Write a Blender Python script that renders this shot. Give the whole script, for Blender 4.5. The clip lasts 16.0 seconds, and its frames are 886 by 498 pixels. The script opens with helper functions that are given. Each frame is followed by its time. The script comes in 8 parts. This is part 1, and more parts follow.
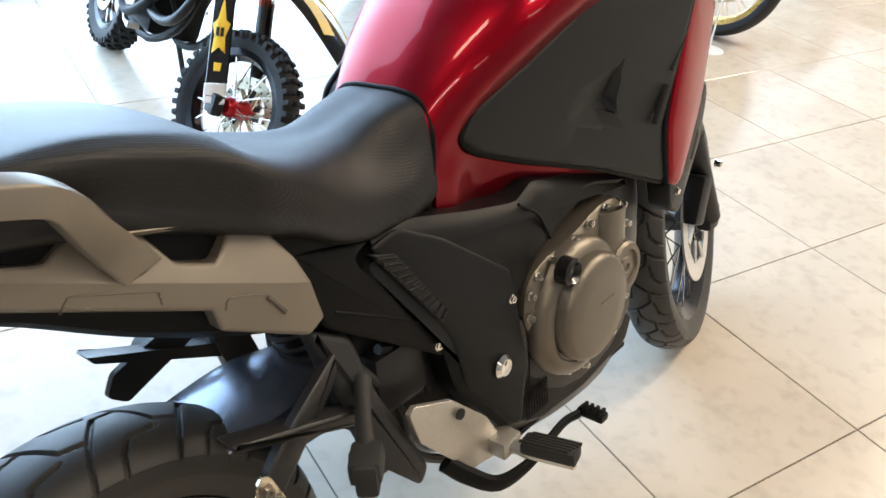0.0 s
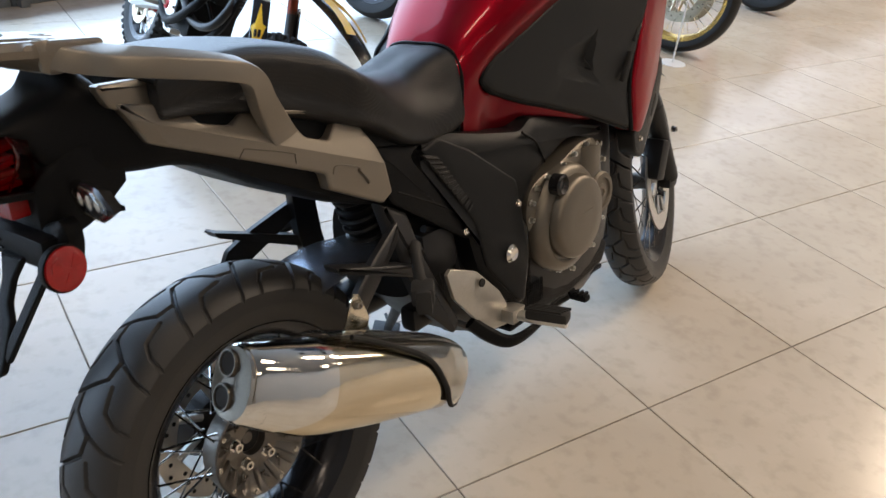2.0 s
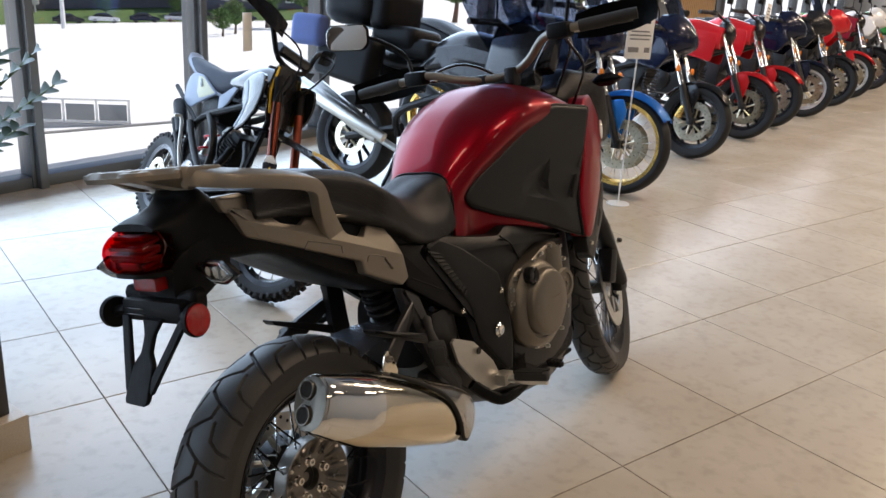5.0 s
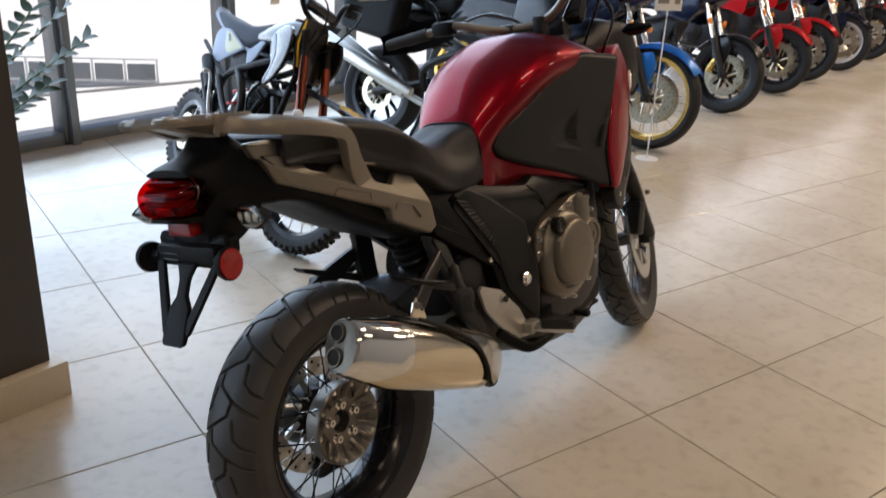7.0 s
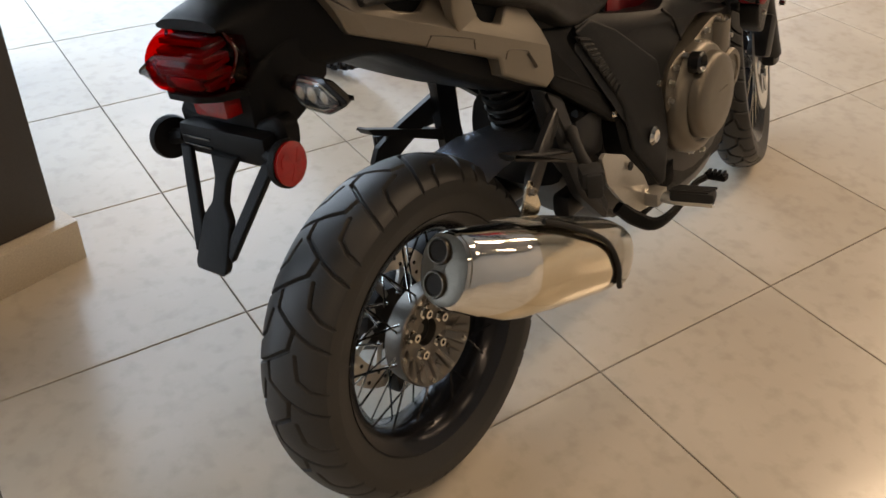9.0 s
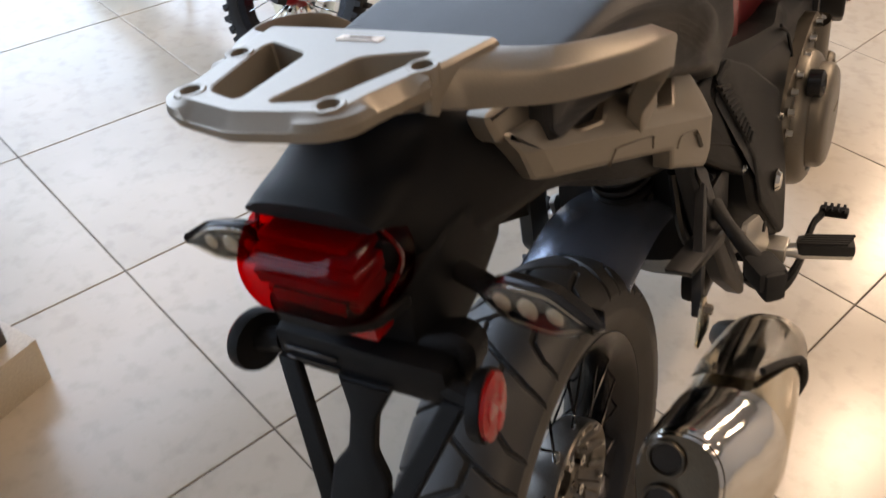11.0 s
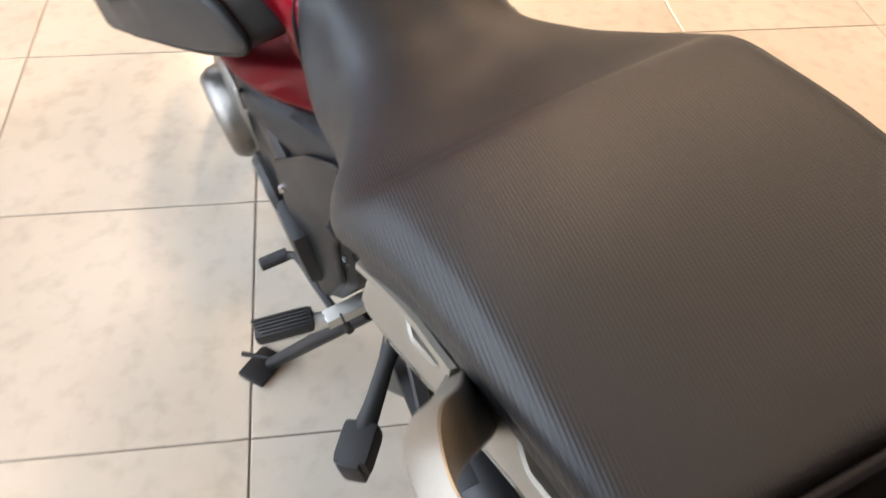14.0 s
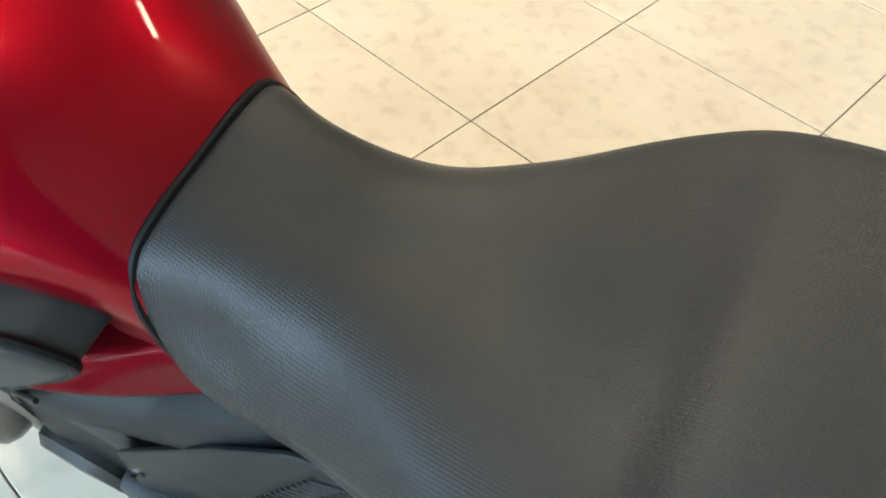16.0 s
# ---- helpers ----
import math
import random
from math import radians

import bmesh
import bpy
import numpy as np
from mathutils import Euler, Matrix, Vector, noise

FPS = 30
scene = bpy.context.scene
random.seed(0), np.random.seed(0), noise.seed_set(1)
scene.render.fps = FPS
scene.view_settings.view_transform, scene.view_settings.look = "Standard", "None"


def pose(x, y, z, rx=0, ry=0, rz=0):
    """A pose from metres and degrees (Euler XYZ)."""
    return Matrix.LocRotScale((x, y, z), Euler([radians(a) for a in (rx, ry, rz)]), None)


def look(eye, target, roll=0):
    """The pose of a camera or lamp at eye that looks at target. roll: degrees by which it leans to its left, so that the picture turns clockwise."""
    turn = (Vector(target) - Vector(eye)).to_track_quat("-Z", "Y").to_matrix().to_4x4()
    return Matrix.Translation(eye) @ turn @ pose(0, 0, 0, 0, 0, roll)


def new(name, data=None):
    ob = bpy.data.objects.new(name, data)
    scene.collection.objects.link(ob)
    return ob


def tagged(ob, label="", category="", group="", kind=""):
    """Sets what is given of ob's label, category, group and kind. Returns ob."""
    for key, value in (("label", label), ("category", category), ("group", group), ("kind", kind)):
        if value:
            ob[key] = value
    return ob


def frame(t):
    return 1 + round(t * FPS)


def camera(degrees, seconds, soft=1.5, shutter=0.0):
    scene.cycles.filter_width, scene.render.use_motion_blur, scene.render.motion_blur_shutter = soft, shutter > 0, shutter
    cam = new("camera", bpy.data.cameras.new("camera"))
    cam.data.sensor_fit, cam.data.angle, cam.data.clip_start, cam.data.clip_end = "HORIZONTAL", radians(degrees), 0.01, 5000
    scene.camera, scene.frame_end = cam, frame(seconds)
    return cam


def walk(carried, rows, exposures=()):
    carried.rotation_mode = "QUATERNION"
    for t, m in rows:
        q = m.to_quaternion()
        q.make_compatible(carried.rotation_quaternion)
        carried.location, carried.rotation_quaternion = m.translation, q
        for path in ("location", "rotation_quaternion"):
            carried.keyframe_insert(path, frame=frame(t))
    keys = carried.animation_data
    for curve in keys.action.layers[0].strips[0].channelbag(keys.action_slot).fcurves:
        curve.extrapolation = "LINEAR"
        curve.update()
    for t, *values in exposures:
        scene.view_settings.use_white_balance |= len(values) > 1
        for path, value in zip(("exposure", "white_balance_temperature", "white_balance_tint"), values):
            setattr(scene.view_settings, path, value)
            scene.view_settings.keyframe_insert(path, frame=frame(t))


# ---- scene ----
cam = camera(55.6, 16.0, shutter=0.4)
PATH = [
    (0, (-1.129, -0.644, 1.383), (-0.169, 0.723, 0.285), 6.5),
    (0.5, (-1.254, -0.702, 1.39), (-0.227, 0.653, 0.337), 5.3),
    (1, (-1.389, -0.772, 1.386), (-0.308, 0.55, 0.345), 5.3),
    (1.5, (-1.448, -0.871, 1.394), (-0.363, 0.451, 0.356), 6.4),
    (2, (-1.479, -1.021, 1.408), (-0.453, 0.361, 0.389), 6.9),
    (2.5, (-1.502, -1.13, 1.412), (-0.519, 0.301, 0.419), 6.1),
    (3, (-1.547, -1.193, 1.416), (-0.539, 0.258, 0.478), 5.0),
    (3.5, (-1.634, -1.228, 1.436), (-0.562, 0.224, 0.574), 4.2),
    (4, (-1.724, -1.28, 1.443), (-0.577, 0.175, 0.69), 4.1),
    (4.2, (-1.76, -1.307, 1.444), (-0.596, 0.15, 0.722), 4.2),
    (6.3, (-1.873, -1.477, 1.433), (-0.747, 0.057, 0.818), 3.1),
    (6.5, (-1.864, -1.47, 1.432), (-0.746, 0.061, 0.793), 3.0),
    (7, (-1.862, -1.425, 1.422), (-0.768, 0.075, 0.677), 3.0),
    (7.5, (-1.854, -1.353, 1.405), (-0.824, 0.095, 0.488), 3.4),
    (8, (-1.792, -1.235, 1.374), (-0.842, 0.16, 0.301), 3.2),
    (8.2, (-1.745, -1.163, 1.361), (-0.821, 0.217, 0.246), 3.0),
    (10.3, (-1.694, -0.53, 1.362), (-0.71, 0.623, 0.056), 2.2),
    (10.5, (-1.696, -0.476, 1.357), (-0.697, 0.653, 0.042), 2.6),
    (11, (-1.678, -0.321, 1.349), (-0.615, 0.746, 0.032), 2.6),
    (11.5, (-1.628, -0.15, 1.357), (-0.451, 0.781, 0.034), 2.7),
    (12, (-1.621, -0.021, 1.343), (-0.307, 0.674, 0.005), 4.0),
    (12.5, (-1.649, 0.148, 1.339), (-0.263, 0.549, -0.045), 4.4),
    (13, (-1.629, 0.251, 1.325), (-0.24, 0.428, -0.103), 4.3),
    (13.5, (-1.518, 0.349, 1.313), (-0.146, 0.304, -0.135), 3.6),
    (14, (-1.39, 0.422, 1.313), (-0.044, 0.179, -0.15), 3.6),
    (14.5, (-1.278, 0.463, 1.319), (-0.019, -0.059, -0.155), 3.8),
    (15, (-1.161, 0.542, 1.323), (-0.042, -0.22, -0.167), 3.3),
    (15.5, (-1.063, 0.575, 1.306), (-0.09, -0.335, -0.211), 4.3),
    (16, (-0.985, 0.568, 1.312), (-0.107, -0.414, -0.228), 4.1),
]
EXPOSURES = [(0.0, 0.97, 6300, 11), (1.0, 0.70, 6400, 12), (1.5, 0.6, 6450, 13), (2.0, 0.29, 6450, 15), (2.5, -0.08, 6450, 15), (3.0, 0.02, 6600, 16), (3.5, 0.10, 6720, 16), (6.5, -0.20, 6800, 18), (7.5, -0.04, 7600, 18), (8.0, -0.16, 8100, 18), (10.5, 0.34, 7000, 20), (11.5, 0.12, 7900, 22),
             (12.0, 0.14, 8400, 22), (12.5, 0.38, 8200, 22), (13.0, 0.48, 7800, 17), (13.5, 0.88, 8100, 22), (14.0, 1.17, 8000, 23), (14.5, 1.45, 7500, 22), (15.0, 1.6, 6700, 14), (15.5, 1.42, 6600, 7), (16.0, 1.34, 6700, 2)]
walk(cam, [(t, look(eye, target, roll)) for t, eye, target, roll in PATH], EXPOSURES)

# ---- light ----
world = bpy.data.worlds.new("sky")
scene.world = world
world.use_nodes = True
wn = world.node_tree.nodes
sky = wn.new("ShaderNodeTexSky")
sky.sky_type, sky.sun_disc = "NISHITA", False
sky.sun_elevation, sky.sun_rotation = radians(54), radians(82)
wn["Background"].inputs["Strength"].default_value = 0.15
world.node_tree.links.new(sky.outputs[0], wn["Background"].inputs[0])
HEAD = radians(17.7)                       # the glass front and the bikes stand at this angle to the tiles
ALONG, OUT = Vector((math.cos(HEAD), math.sin(HEAD), 0)), Vector((-math.sin(HEAD), math.cos(HEAD), 0))
FRONT = Vector((-0.9, 3.95, 0))            # a point of the glass front


def fac(u, v, z):
    """A point u metres along the glass front, v outside it, at height z."""
    return FRONT + ALONG * u + OUT * v + Vector((0, 0, z))


FAC = Matrix.Translation(FRONT) @ Matrix.Rotation(HEAD, 4, "Z")


def lamp(name, kind, place, aim, energy, colour, **more):
    data = bpy.data.lights.new(name, kind)
    data.energy, data.color = energy, colour
    if kind == "AREA":
        data.shape, data.size, data.size_y = "RECTANGLE", more["size"], more["size_y"]
    if kind == "SUN":
        data.angle = radians(0.6)
    ob = new(name, data)
    ob.matrix_world = look(place, aim)
    return ob


SUN_FROM = OUT * -0.16 + ALONG * 0.55 + Vector((0, 0, 0.8))
lamp("sun", "SUN", SUN_FROM * 50, (0, 0, 0), 5.0, (1.0, 0.95, 0.86))
lamp("window_daylight", "AREA", fac(2.0, -0.25, 2.1), fac(2.0, -4.0, 2.1), 790, (0.54, 0.76, 1.0), size=14.0, size_y=4.0)
CEILING = 4.8
lamp("window_daylight", "AREA", fac(16.5, -0.25, 2.1), fac(16.5, -4.0, 2.1), 570, (0.80, 0.90, 1.0), size=14.0, size_y=4.0)
LAMPS = [(-4.8, -7.0, 46), (-3.2, -8.6, 12), (0.3, -8.2, 14), (4.0, -8.2, 30), (8.0, -8.2, 48), (-2.6, -3.6, 22), (0.3, -5.8, 38), (3.6, -5.0, 100), (7.0, -5.0, 122), (11.0, -5.2, 112), (15.0, -5.4, 95)]
for u, v, watts in LAMPS:
    p = fac(u, v, CEILING - 0.06)
    lamp("ceiling_panel_light", "AREA", p, p - Vector((0, 0, 1)), watts * 1.12, (1.0, 0.82, 0.60), size=1.2, size_y=0.3)


# ---- materials ----
def rgb(*c):
    return (*c, 1.0)


def material(name, base, rough=0.5, metal=0.0, vary=0.12, scale=14.0, bump=0.0, bscale=300.0, coat=0.0, spec=0.5, fine=0.06, stain=None):
    """A surface with two scales of variation in colour and gloss and a fine relief."""
    m = bpy.data.materials.new(name)
    m.use_nodes = True
    n, l = m.node_tree.nodes, m.node_tree.links
    b = n["Principled BSDF"]
    b.inputs["Metallic"].default_value = metal
    b.inputs["Specular IOR Level"].default_value = spec
    b.inputs["Coat Weight"].default_value = coat
    b.inputs["Coat Roughness"].default_value = 0.04
    co = n.new("ShaderNodeTexCoord")
    big, small = n.new("ShaderNodeTexNoise"), n.new("ShaderNodeTexNoise")
    big.inputs["Scale"].default_value, big.inputs["Detail"].default_value = scale, 4
    small.inputs["Scale"].default_value, small.inputs["Detail"].default_value = bscale, 3
    for t in (big, small):
        l.new(co.outputs["Object"], t.inputs["Vector"])
    ramp = n.new("ShaderNodeMix")
    ramp.data_type = "RGBA"
    dark = stain or tuple(c * (1 - vary) for c in base)
    ramp.inputs[6].default_value, ramp.inputs[7].default_value = rgb(*dark), rgb(*[min(1, c * (1 + vary)) for c in base])
    l.new(big.outputs["Fac"], ramp.inputs[0])
    mul = n.new("ShaderNodeMix")
    mul.data_type, mul.blend_type = "RGBA", "OVERLAY"
    mul.inputs[0].default_value = fine * 4
    l.new(ramp.outputs[2], mul.inputs[6])
    l.new(small.outputs["Fac"], mul.inputs[7])
    l.new(mul.outputs[2], b.inputs["Base Color"])
    rr = n.new("ShaderNodeMapRange")
    rr.inputs[3].default_value, rr.inputs[4].default_value = max(0.02, rough * (1 - vary)), min(1, rough * (1 + vary))
    l.new(big.outputs["Fac"], rr.inputs[0])
    l.new(rr.outputs[0], b.inputs["Roughness"])
    if bump:
        bp = n.new("ShaderNodeBump")
        bp.inputs["Strength"].default_value, bp.inputs["Distance"].default_value = bump, 0.002
        l.new(small.outputs["Fac"], bp.inputs["Height"])
        l.new(bp.outputs[0], b.inputs["Normal"])
    return m


def thin_glass(name, tint=(0.95, 0.98, 1.0), gloss=0.06):
    m = bpy.data.materials.new(name)
    m.use_nodes = True
    n, l = m.node_tree.nodes, m.node_tree.links
    tr, gl, mx = n.new("ShaderNodeBsdfTransparent"), n.new("ShaderNodeBsdfGlossy"), n.new("ShaderNodeMixShader")
    tr.inputs[0].default_value, gl.inputs[1].default_value = rgb(*tint), 0.02
    mx.inputs[0].default_value = gloss
    l.new(tr.outputs[0], mx.inputs[1]), l.new(gl.outputs[0], mx.inputs[2])
    l.new(mx.outputs[0], n["Material Output"].inputs[0])
    return m


RED = material("candy_red_paint", (0.19, 0.0022, 0.0085), 0.36, 0.8, 0.10, 3, coat=0.28, bscale=900, fine=0.03, spec=0.0)
RED_SIDE = material("red_fairing_paint", (0.25, 0.004, 0.012), 0.42, 0.55, 0.10, 3, coat=0.5, bscale=900, fine=0.03, spec=0.0)
BRONZE = material("bronze_satin_plastic", (0.212, 0.187, 0.154), 0.40, 0.6, 0.08, 9, 0.05, 900, fine=0.04)
# darker copy of the bronze, with a groove's shade in its colour
GROOVE_SHADE = material("bronze_with_groove_shade", (0.10, 0.085, 0.068), 0.5, 0.3, 0.10, 9, 0.05, 700)
BLACK_PL = material("black_grained_plastic", (0.0042, 0.0044, 0.0050), 0.46, 0, 0.25, 12, 0.25, 1400, spec=0.12)
COVER_PL = material("charcoal_grained_plastic", (0.0055, 0.006, 0.0067), 0.40, 0, 0.2, 12, 0.22, 1400, spec=0.20)
GREY_PL = material("charcoal_satin_panel", (0.013, 0.0138, 0.0145), 0.46, 0, 0.15, 8, 0.18, 1500, spec=0.28)
BLACK_GL = material("gloss_black_plastic", (0.010, 0.010, 0.011), 0.18, 0, 0.3, 12, bscale=500)
RUBBER = material("tyre_rubber", (0.026, 0.0255, 0.0248), 0.48, 0, 0.28, 9, 0.12, 500, spec=0.42)
GRIP = material("black_grip_rubber", (0.014, 0.014, 0.014), 0.7, 0, 0.25, 25, 0.3, 600)
CHROME = material("polished_steel", (0.78, 0.76, 0.72), 0.09, 1.0, 0.25, 7, bscale=60, fine=0.02)
BRUSHED = material("brushed_steel_can", (0.70, 0.62, 0.48), 0.11, 1.0, 0.20, 6, 0.03, 800, fine=0.02)
ALU = material("cast_aluminium", (0.60, 0.59, 0.56), 0.33, 1.0, 0.15, 12, 0.12, 500)
SILVER = material("silver_painted_metal", (0.66, 0.66, 0.64), 0.30, 0.7, 0.12, 10, 0.05, 600)
ENGINE = material("bronze_engine_casting", (0.165, 0.146, 0.119), 0.40, 0.75, 0.12, 9, 0.15, 600)
DARK_METAL = material("dark_painted_metal", (0.010, 0.010, 0.011), 0.42, 0.3, 0.25, 14, 0.12, 500)
RIM_BLACK = material("black_anodised_rim", (0.022, 0.022, 0.025), 0.20, 0.6, 0.2, 8, bscale=300)
HUBGREY = material("gunmetal_hub", (0.17, 0.157, 0.14), 0.34, 0.9, 0.2, 12, 0.08, 400)
HUGGER = material("glossy_slate_mudguard", (0.36, 0.395, 0.465), 0.25, 0.8, 0.15, 8, 0.05, 800)
# near-black that paints the shade inside holes, slots and gaps
HOLE_SHADE = material("painted_recess_shade", (0.006, 0.006, 0.006), 0.8, 0, 0.2, 20)
LENS_RED = material("red_lens", (0.14, 0.0006, 0.0026), 0.13, 0.0, 0.7, 30, spec=0.08, coat=0.0, bscale=160, fine=0.05)
LENS_DARK = material("dark_red_lens", (0.05, 0.001, 0.002), 0.12, 0.0, 0.3, 20, coat=1.0)
REFLECTOR = material("red_reflector", (0.30, 0.003, 0.003), 0.22, 0.0, 0.45, 60, 0.5, 900, coat=0.2)
LENS_CLEAR = material("clear_indicator_lens", (0.34, 0.30, 0.24), 0.14, 0.5, 0.35, 45, 0.2, 300, coat=0.8)
AMBER = material("amber_lens", (0.75, 0.22, 0.02), 0.2, 0, 0.2, 40)
WHITE_PL = material("white_plastic", (0.74, 0.74, 0.73), 0.35, 0, 0.05, 10)
PAPER = material("white_printed_paper", (0.78, 0.77, 0.74), 0.7, 0, 0.03, 10)
INK = material("grey_print", (0.22, 0.21, 0.21), 0.7, 0, 0.1, 30)
MIRROR = material("mirror_glass", (0.80, 0.80, 0.80), 0.03, 1.0, 0.02, 10)
CASTING = material("satin_black_casting", (0.013, 0.013, 0.0138), 0.42, 0.2, 0.2, 14, 0.15, 600)
LENS_SHELL = thin_glass("clear_red_lens", (0.72, 0.008, 0.016), 0.012)
LAMP_STEPS = material("lamp_reflector", (0.17, 0.165, 0.165), 0.5, 0.0, 0.2, 40)
LENS_THIN = thin_glass("clear_lens", (0.92, 0.90, 0.86), 0.07)
SCREEN = thin_glass("tinted_windscreen", (0.12, 0.15, 0.22), 0.09)
OUTLET = material("dull_outlet_steel", (0.13, 0.115, 0.095), 0.30, 1.0, 0.2, 20, 0.05, 500)
BRACKET = material("cast_bracket_alloy", (0.46, 0.44, 0.40), 0.36, 0.75, 0.15, 12, 0.1, 500)


def seat_cloth():
    """Grained vinyl: small dimples in rows over the pad."""
    m = material("grained_seat_vinyl", (0.0090, 0.0088, 0.0093), 0.47, 0, 0.12, 6, 0, 900, spec=0.34)
    n, l = m.node_tree.nodes, m.node_tree.links
    n["Principled BSDF"].inputs["Sheen Weight"].default_value = 0.0
    n["Principled BSDF"].inputs["Sheen Roughness"].default_value = 0.45
    co = n.new("ShaderNodeTexCoord")
    mp = n.new("ShaderNodeMapping")
    mp.inputs["Rotation"].default_value = (0, 0, radians(8))
    l.new(co.outputs["Object"], mp.inputs[0])
    a, b = n.new("ShaderNodeTexWave"), n.new("ShaderNodeTexWave")
    a.bands_direction, b.bands_direction = "X", "Y"
    for w in (a, b):
        w.inputs["Scale"].default_value = 122
        w.inputs["Distortion"].default_value = 0.15
        l.new(mp.outputs[0], w.inputs[0])
    mul = n.new("ShaderNodeMath")
    mul.operation = "MULTIPLY"
    l.new(a.outputs["Fac"], mul.inputs[0]), l.new(b.outputs["Fac"], mul.inputs[1])
    bp = n.new("ShaderNodeBump")
    bp.inputs["Strength"].default_value, bp.inputs["Distance"].default_value = 0.5, 0.0006
    l.new(mul.outputs[0], bp.inputs["Height"])
    l.new(bp.outputs[0], n["Principled BSDF"].inputs["Normal"])
    return m


SEAT = seat_cloth()


def tile_stone():
    m = bpy.data.materials.new("beige_porcelain_tile")
    m.use_nodes = True
    n, l = m.node_tree.nodes, m.node_tree.links
    b = n["Principled BSDF"]
    geo, info = n.new("ShaderNodeNewGeometry"), n.new("ShaderNodeObjectInfo")
    add = n.new("ShaderNodeVectorMath")
    add.operation = "MULTIPLY_ADD"
    add.inputs[1].default_value = (7.3, 3.1, 5.7)
    l.new(info.outputs["Random"], add.inputs[0]), l.new(geo.outputs["Position"], add.inputs[2])
    cloud, fleck = n.new("ShaderNodeTexNoise"), n.new("ShaderNodeTexNoise")
    for t, s, d in ((cloud, 2.6, 6), (fleck, 22.0, 5)):
        t.inputs["Scale"].default_value, t.inputs["Detail"].default_value = s, d
        l.new(add.outputs[0], t.inputs["Vector"])
    r = n.new("ShaderNodeValToRGB")
    e = r.color_ramp.elements
    e[0].position, e[0].color = 0.30, rgb(0.455, 0.395, 0.316)
    e[1].position, e[1].color = 0.72, rgb(0.535, 0.474, 0.389)
    l.new(cloud.outputs["Fac"], r.inputs[0])
    r2 = n.new("ShaderNodeValToRGB")
    e = r2.color_ramp.elements
    e[0].position, e[0].color = 0.30, rgb(0.80, 0.79, 0.77)
    e[1].position, e[1].color = 0.50, rgb(1, 1, 1)
    l.new(fleck.outputs["Fac"], r2.inputs[0])
    mul = n.new("ShaderNodeMix")
    mul.data_type, mul.blend_type = "RGBA", "MULTIPLY"
    mul.inputs[0].default_value = 0.55
    l.new(r.outputs[0], mul.inputs[6]), l.new(r2.outputs[0], mul.inputs[7])
    l.new(mul.outputs[2], b.inputs["Base Color"])
    rough = n.new("ShaderNodeMapRange")
    rough.inputs[3].default_value, rough.inputs[4].default_value = 0.18, 0.26
    l.new(cloud.outputs["Fac"], rough.inputs[0])
    l.new(rough.outputs[0], b.inputs["Roughness"])
    b.inputs["Specular IOR Level"].default_value = 0.5
    bp = n.new("ShaderNodeBump")
    bp.inputs["Strength"].default_value, bp.inputs["Distance"].default_value = 0.08, 0.002
    l.new(fleck.outputs["Fac"], bp.inputs["Height"])
    l.new(bp.outputs[0], b.inputs["Normal"])
    return m


TILE = tile_stone()
GROUT = material("dark_tile_joint", (0.10, 0.085, 0.07), 0.9, 0, 0.2, 6)
PLASTER = material("warm_grey_wall_paint", (0.24, 0.22, 0.195), 0.7, 0, 0.05, 2, 0.1, 300)
CEIL = material("grey_ceiling_paint", (0.13, 0.125, 0.12), 0.8, 0, 0.04, 2)
COLUMN = material("dark_brown_column_panel", (0.050, 0.042, 0.036), 0.45, 0, 0.12, 3, 0.05, 300)
STONE = material("beige_stone_plinth", (0.55, 0.47, 0.36), 0.35, 0, 0.12, 8, 0.05, 200)
FRAME = material("grey_window_aluminium", (0.19, 0.21, 0.23), 0.35, 0.6, 0.1, 5, 0.04, 300)
GREYDOOR = material("slate_grey_door_paint", (0.13, 0.14, 0.155), 0.5, 0, 0.08, 4)
WOOD = material("oak_slat", (0.50, 0.32, 0.16), 0.5, 0, 0.25, 9, 0.15, 120)
GLASS = thin_glass("window_glass")
ASPHALT = material("pale_sunlit_paving", (0.84, 0.83, 0.80), 0.9, 0, 0.08, 0.6, 0.2, 40)
ASPHALT_DARK = material("grey_kerb_concrete", (0.20, 0.20, 0.195), 0.85, 0, 0.15, 2)
GRASS = material("lawn", (0.075, 0.13, 0.03), 0.9, 0, 0.35, 0.4, 0.3, 30)
LEAF = material("glossy_dark_leaf", (0.010, 0.028, 0.006), 0.42, 0, 0.4, 18, 0.1, 90, spec=0.25)
STEM = material("green_stem", (0.06, 0.11, 0.03), 0.5, 0, 0.2, 30)
TREE = material("tree_leaves", (0.070, 0.14, 0.03), 0.7, 0, 0.45, 1.5)
BARK = material("tree_bark", (0.13, 0.09, 0.06), 0.9, 0, 0.3, 5, 0.3, 30)
FACADE = material("dark_violet_cladding", (0.085, 0.085, 0.115), 0.6, 0, 0.15, 0.6)
CONCRETE = material("pale_concrete", (0.50, 0.49, 0.47), 0.8, 0, 0.12, 2)


# ---- mesh tools ----
def part(name, bm, mat, parent=None, label="", sharp=38, recalc=True):
    """Links a bmesh as one mesh object under a thing or under a part."""
    if recalc:
        bmesh.ops.recalc_face_normals(bm, faces=bm.faces[:])
    me = bpy.data.meshes.new(name)
    bm.to_mesh(me)
    bm.free()
    me.shade_smooth()
    me.set_sharp_from_angle(angle=radians(sharp))
    me.materials.append(mat)
    ob = new(name, me)
    ob.parent = parent
    if label:
        tagged(ob, label)
    return ob


def thing(name, m, label, category, group=""):
    ob = new(name)
    ob.empty_display_size = 0.1
    ob.matrix_world = m
    return tagged(ob, label, category, group)


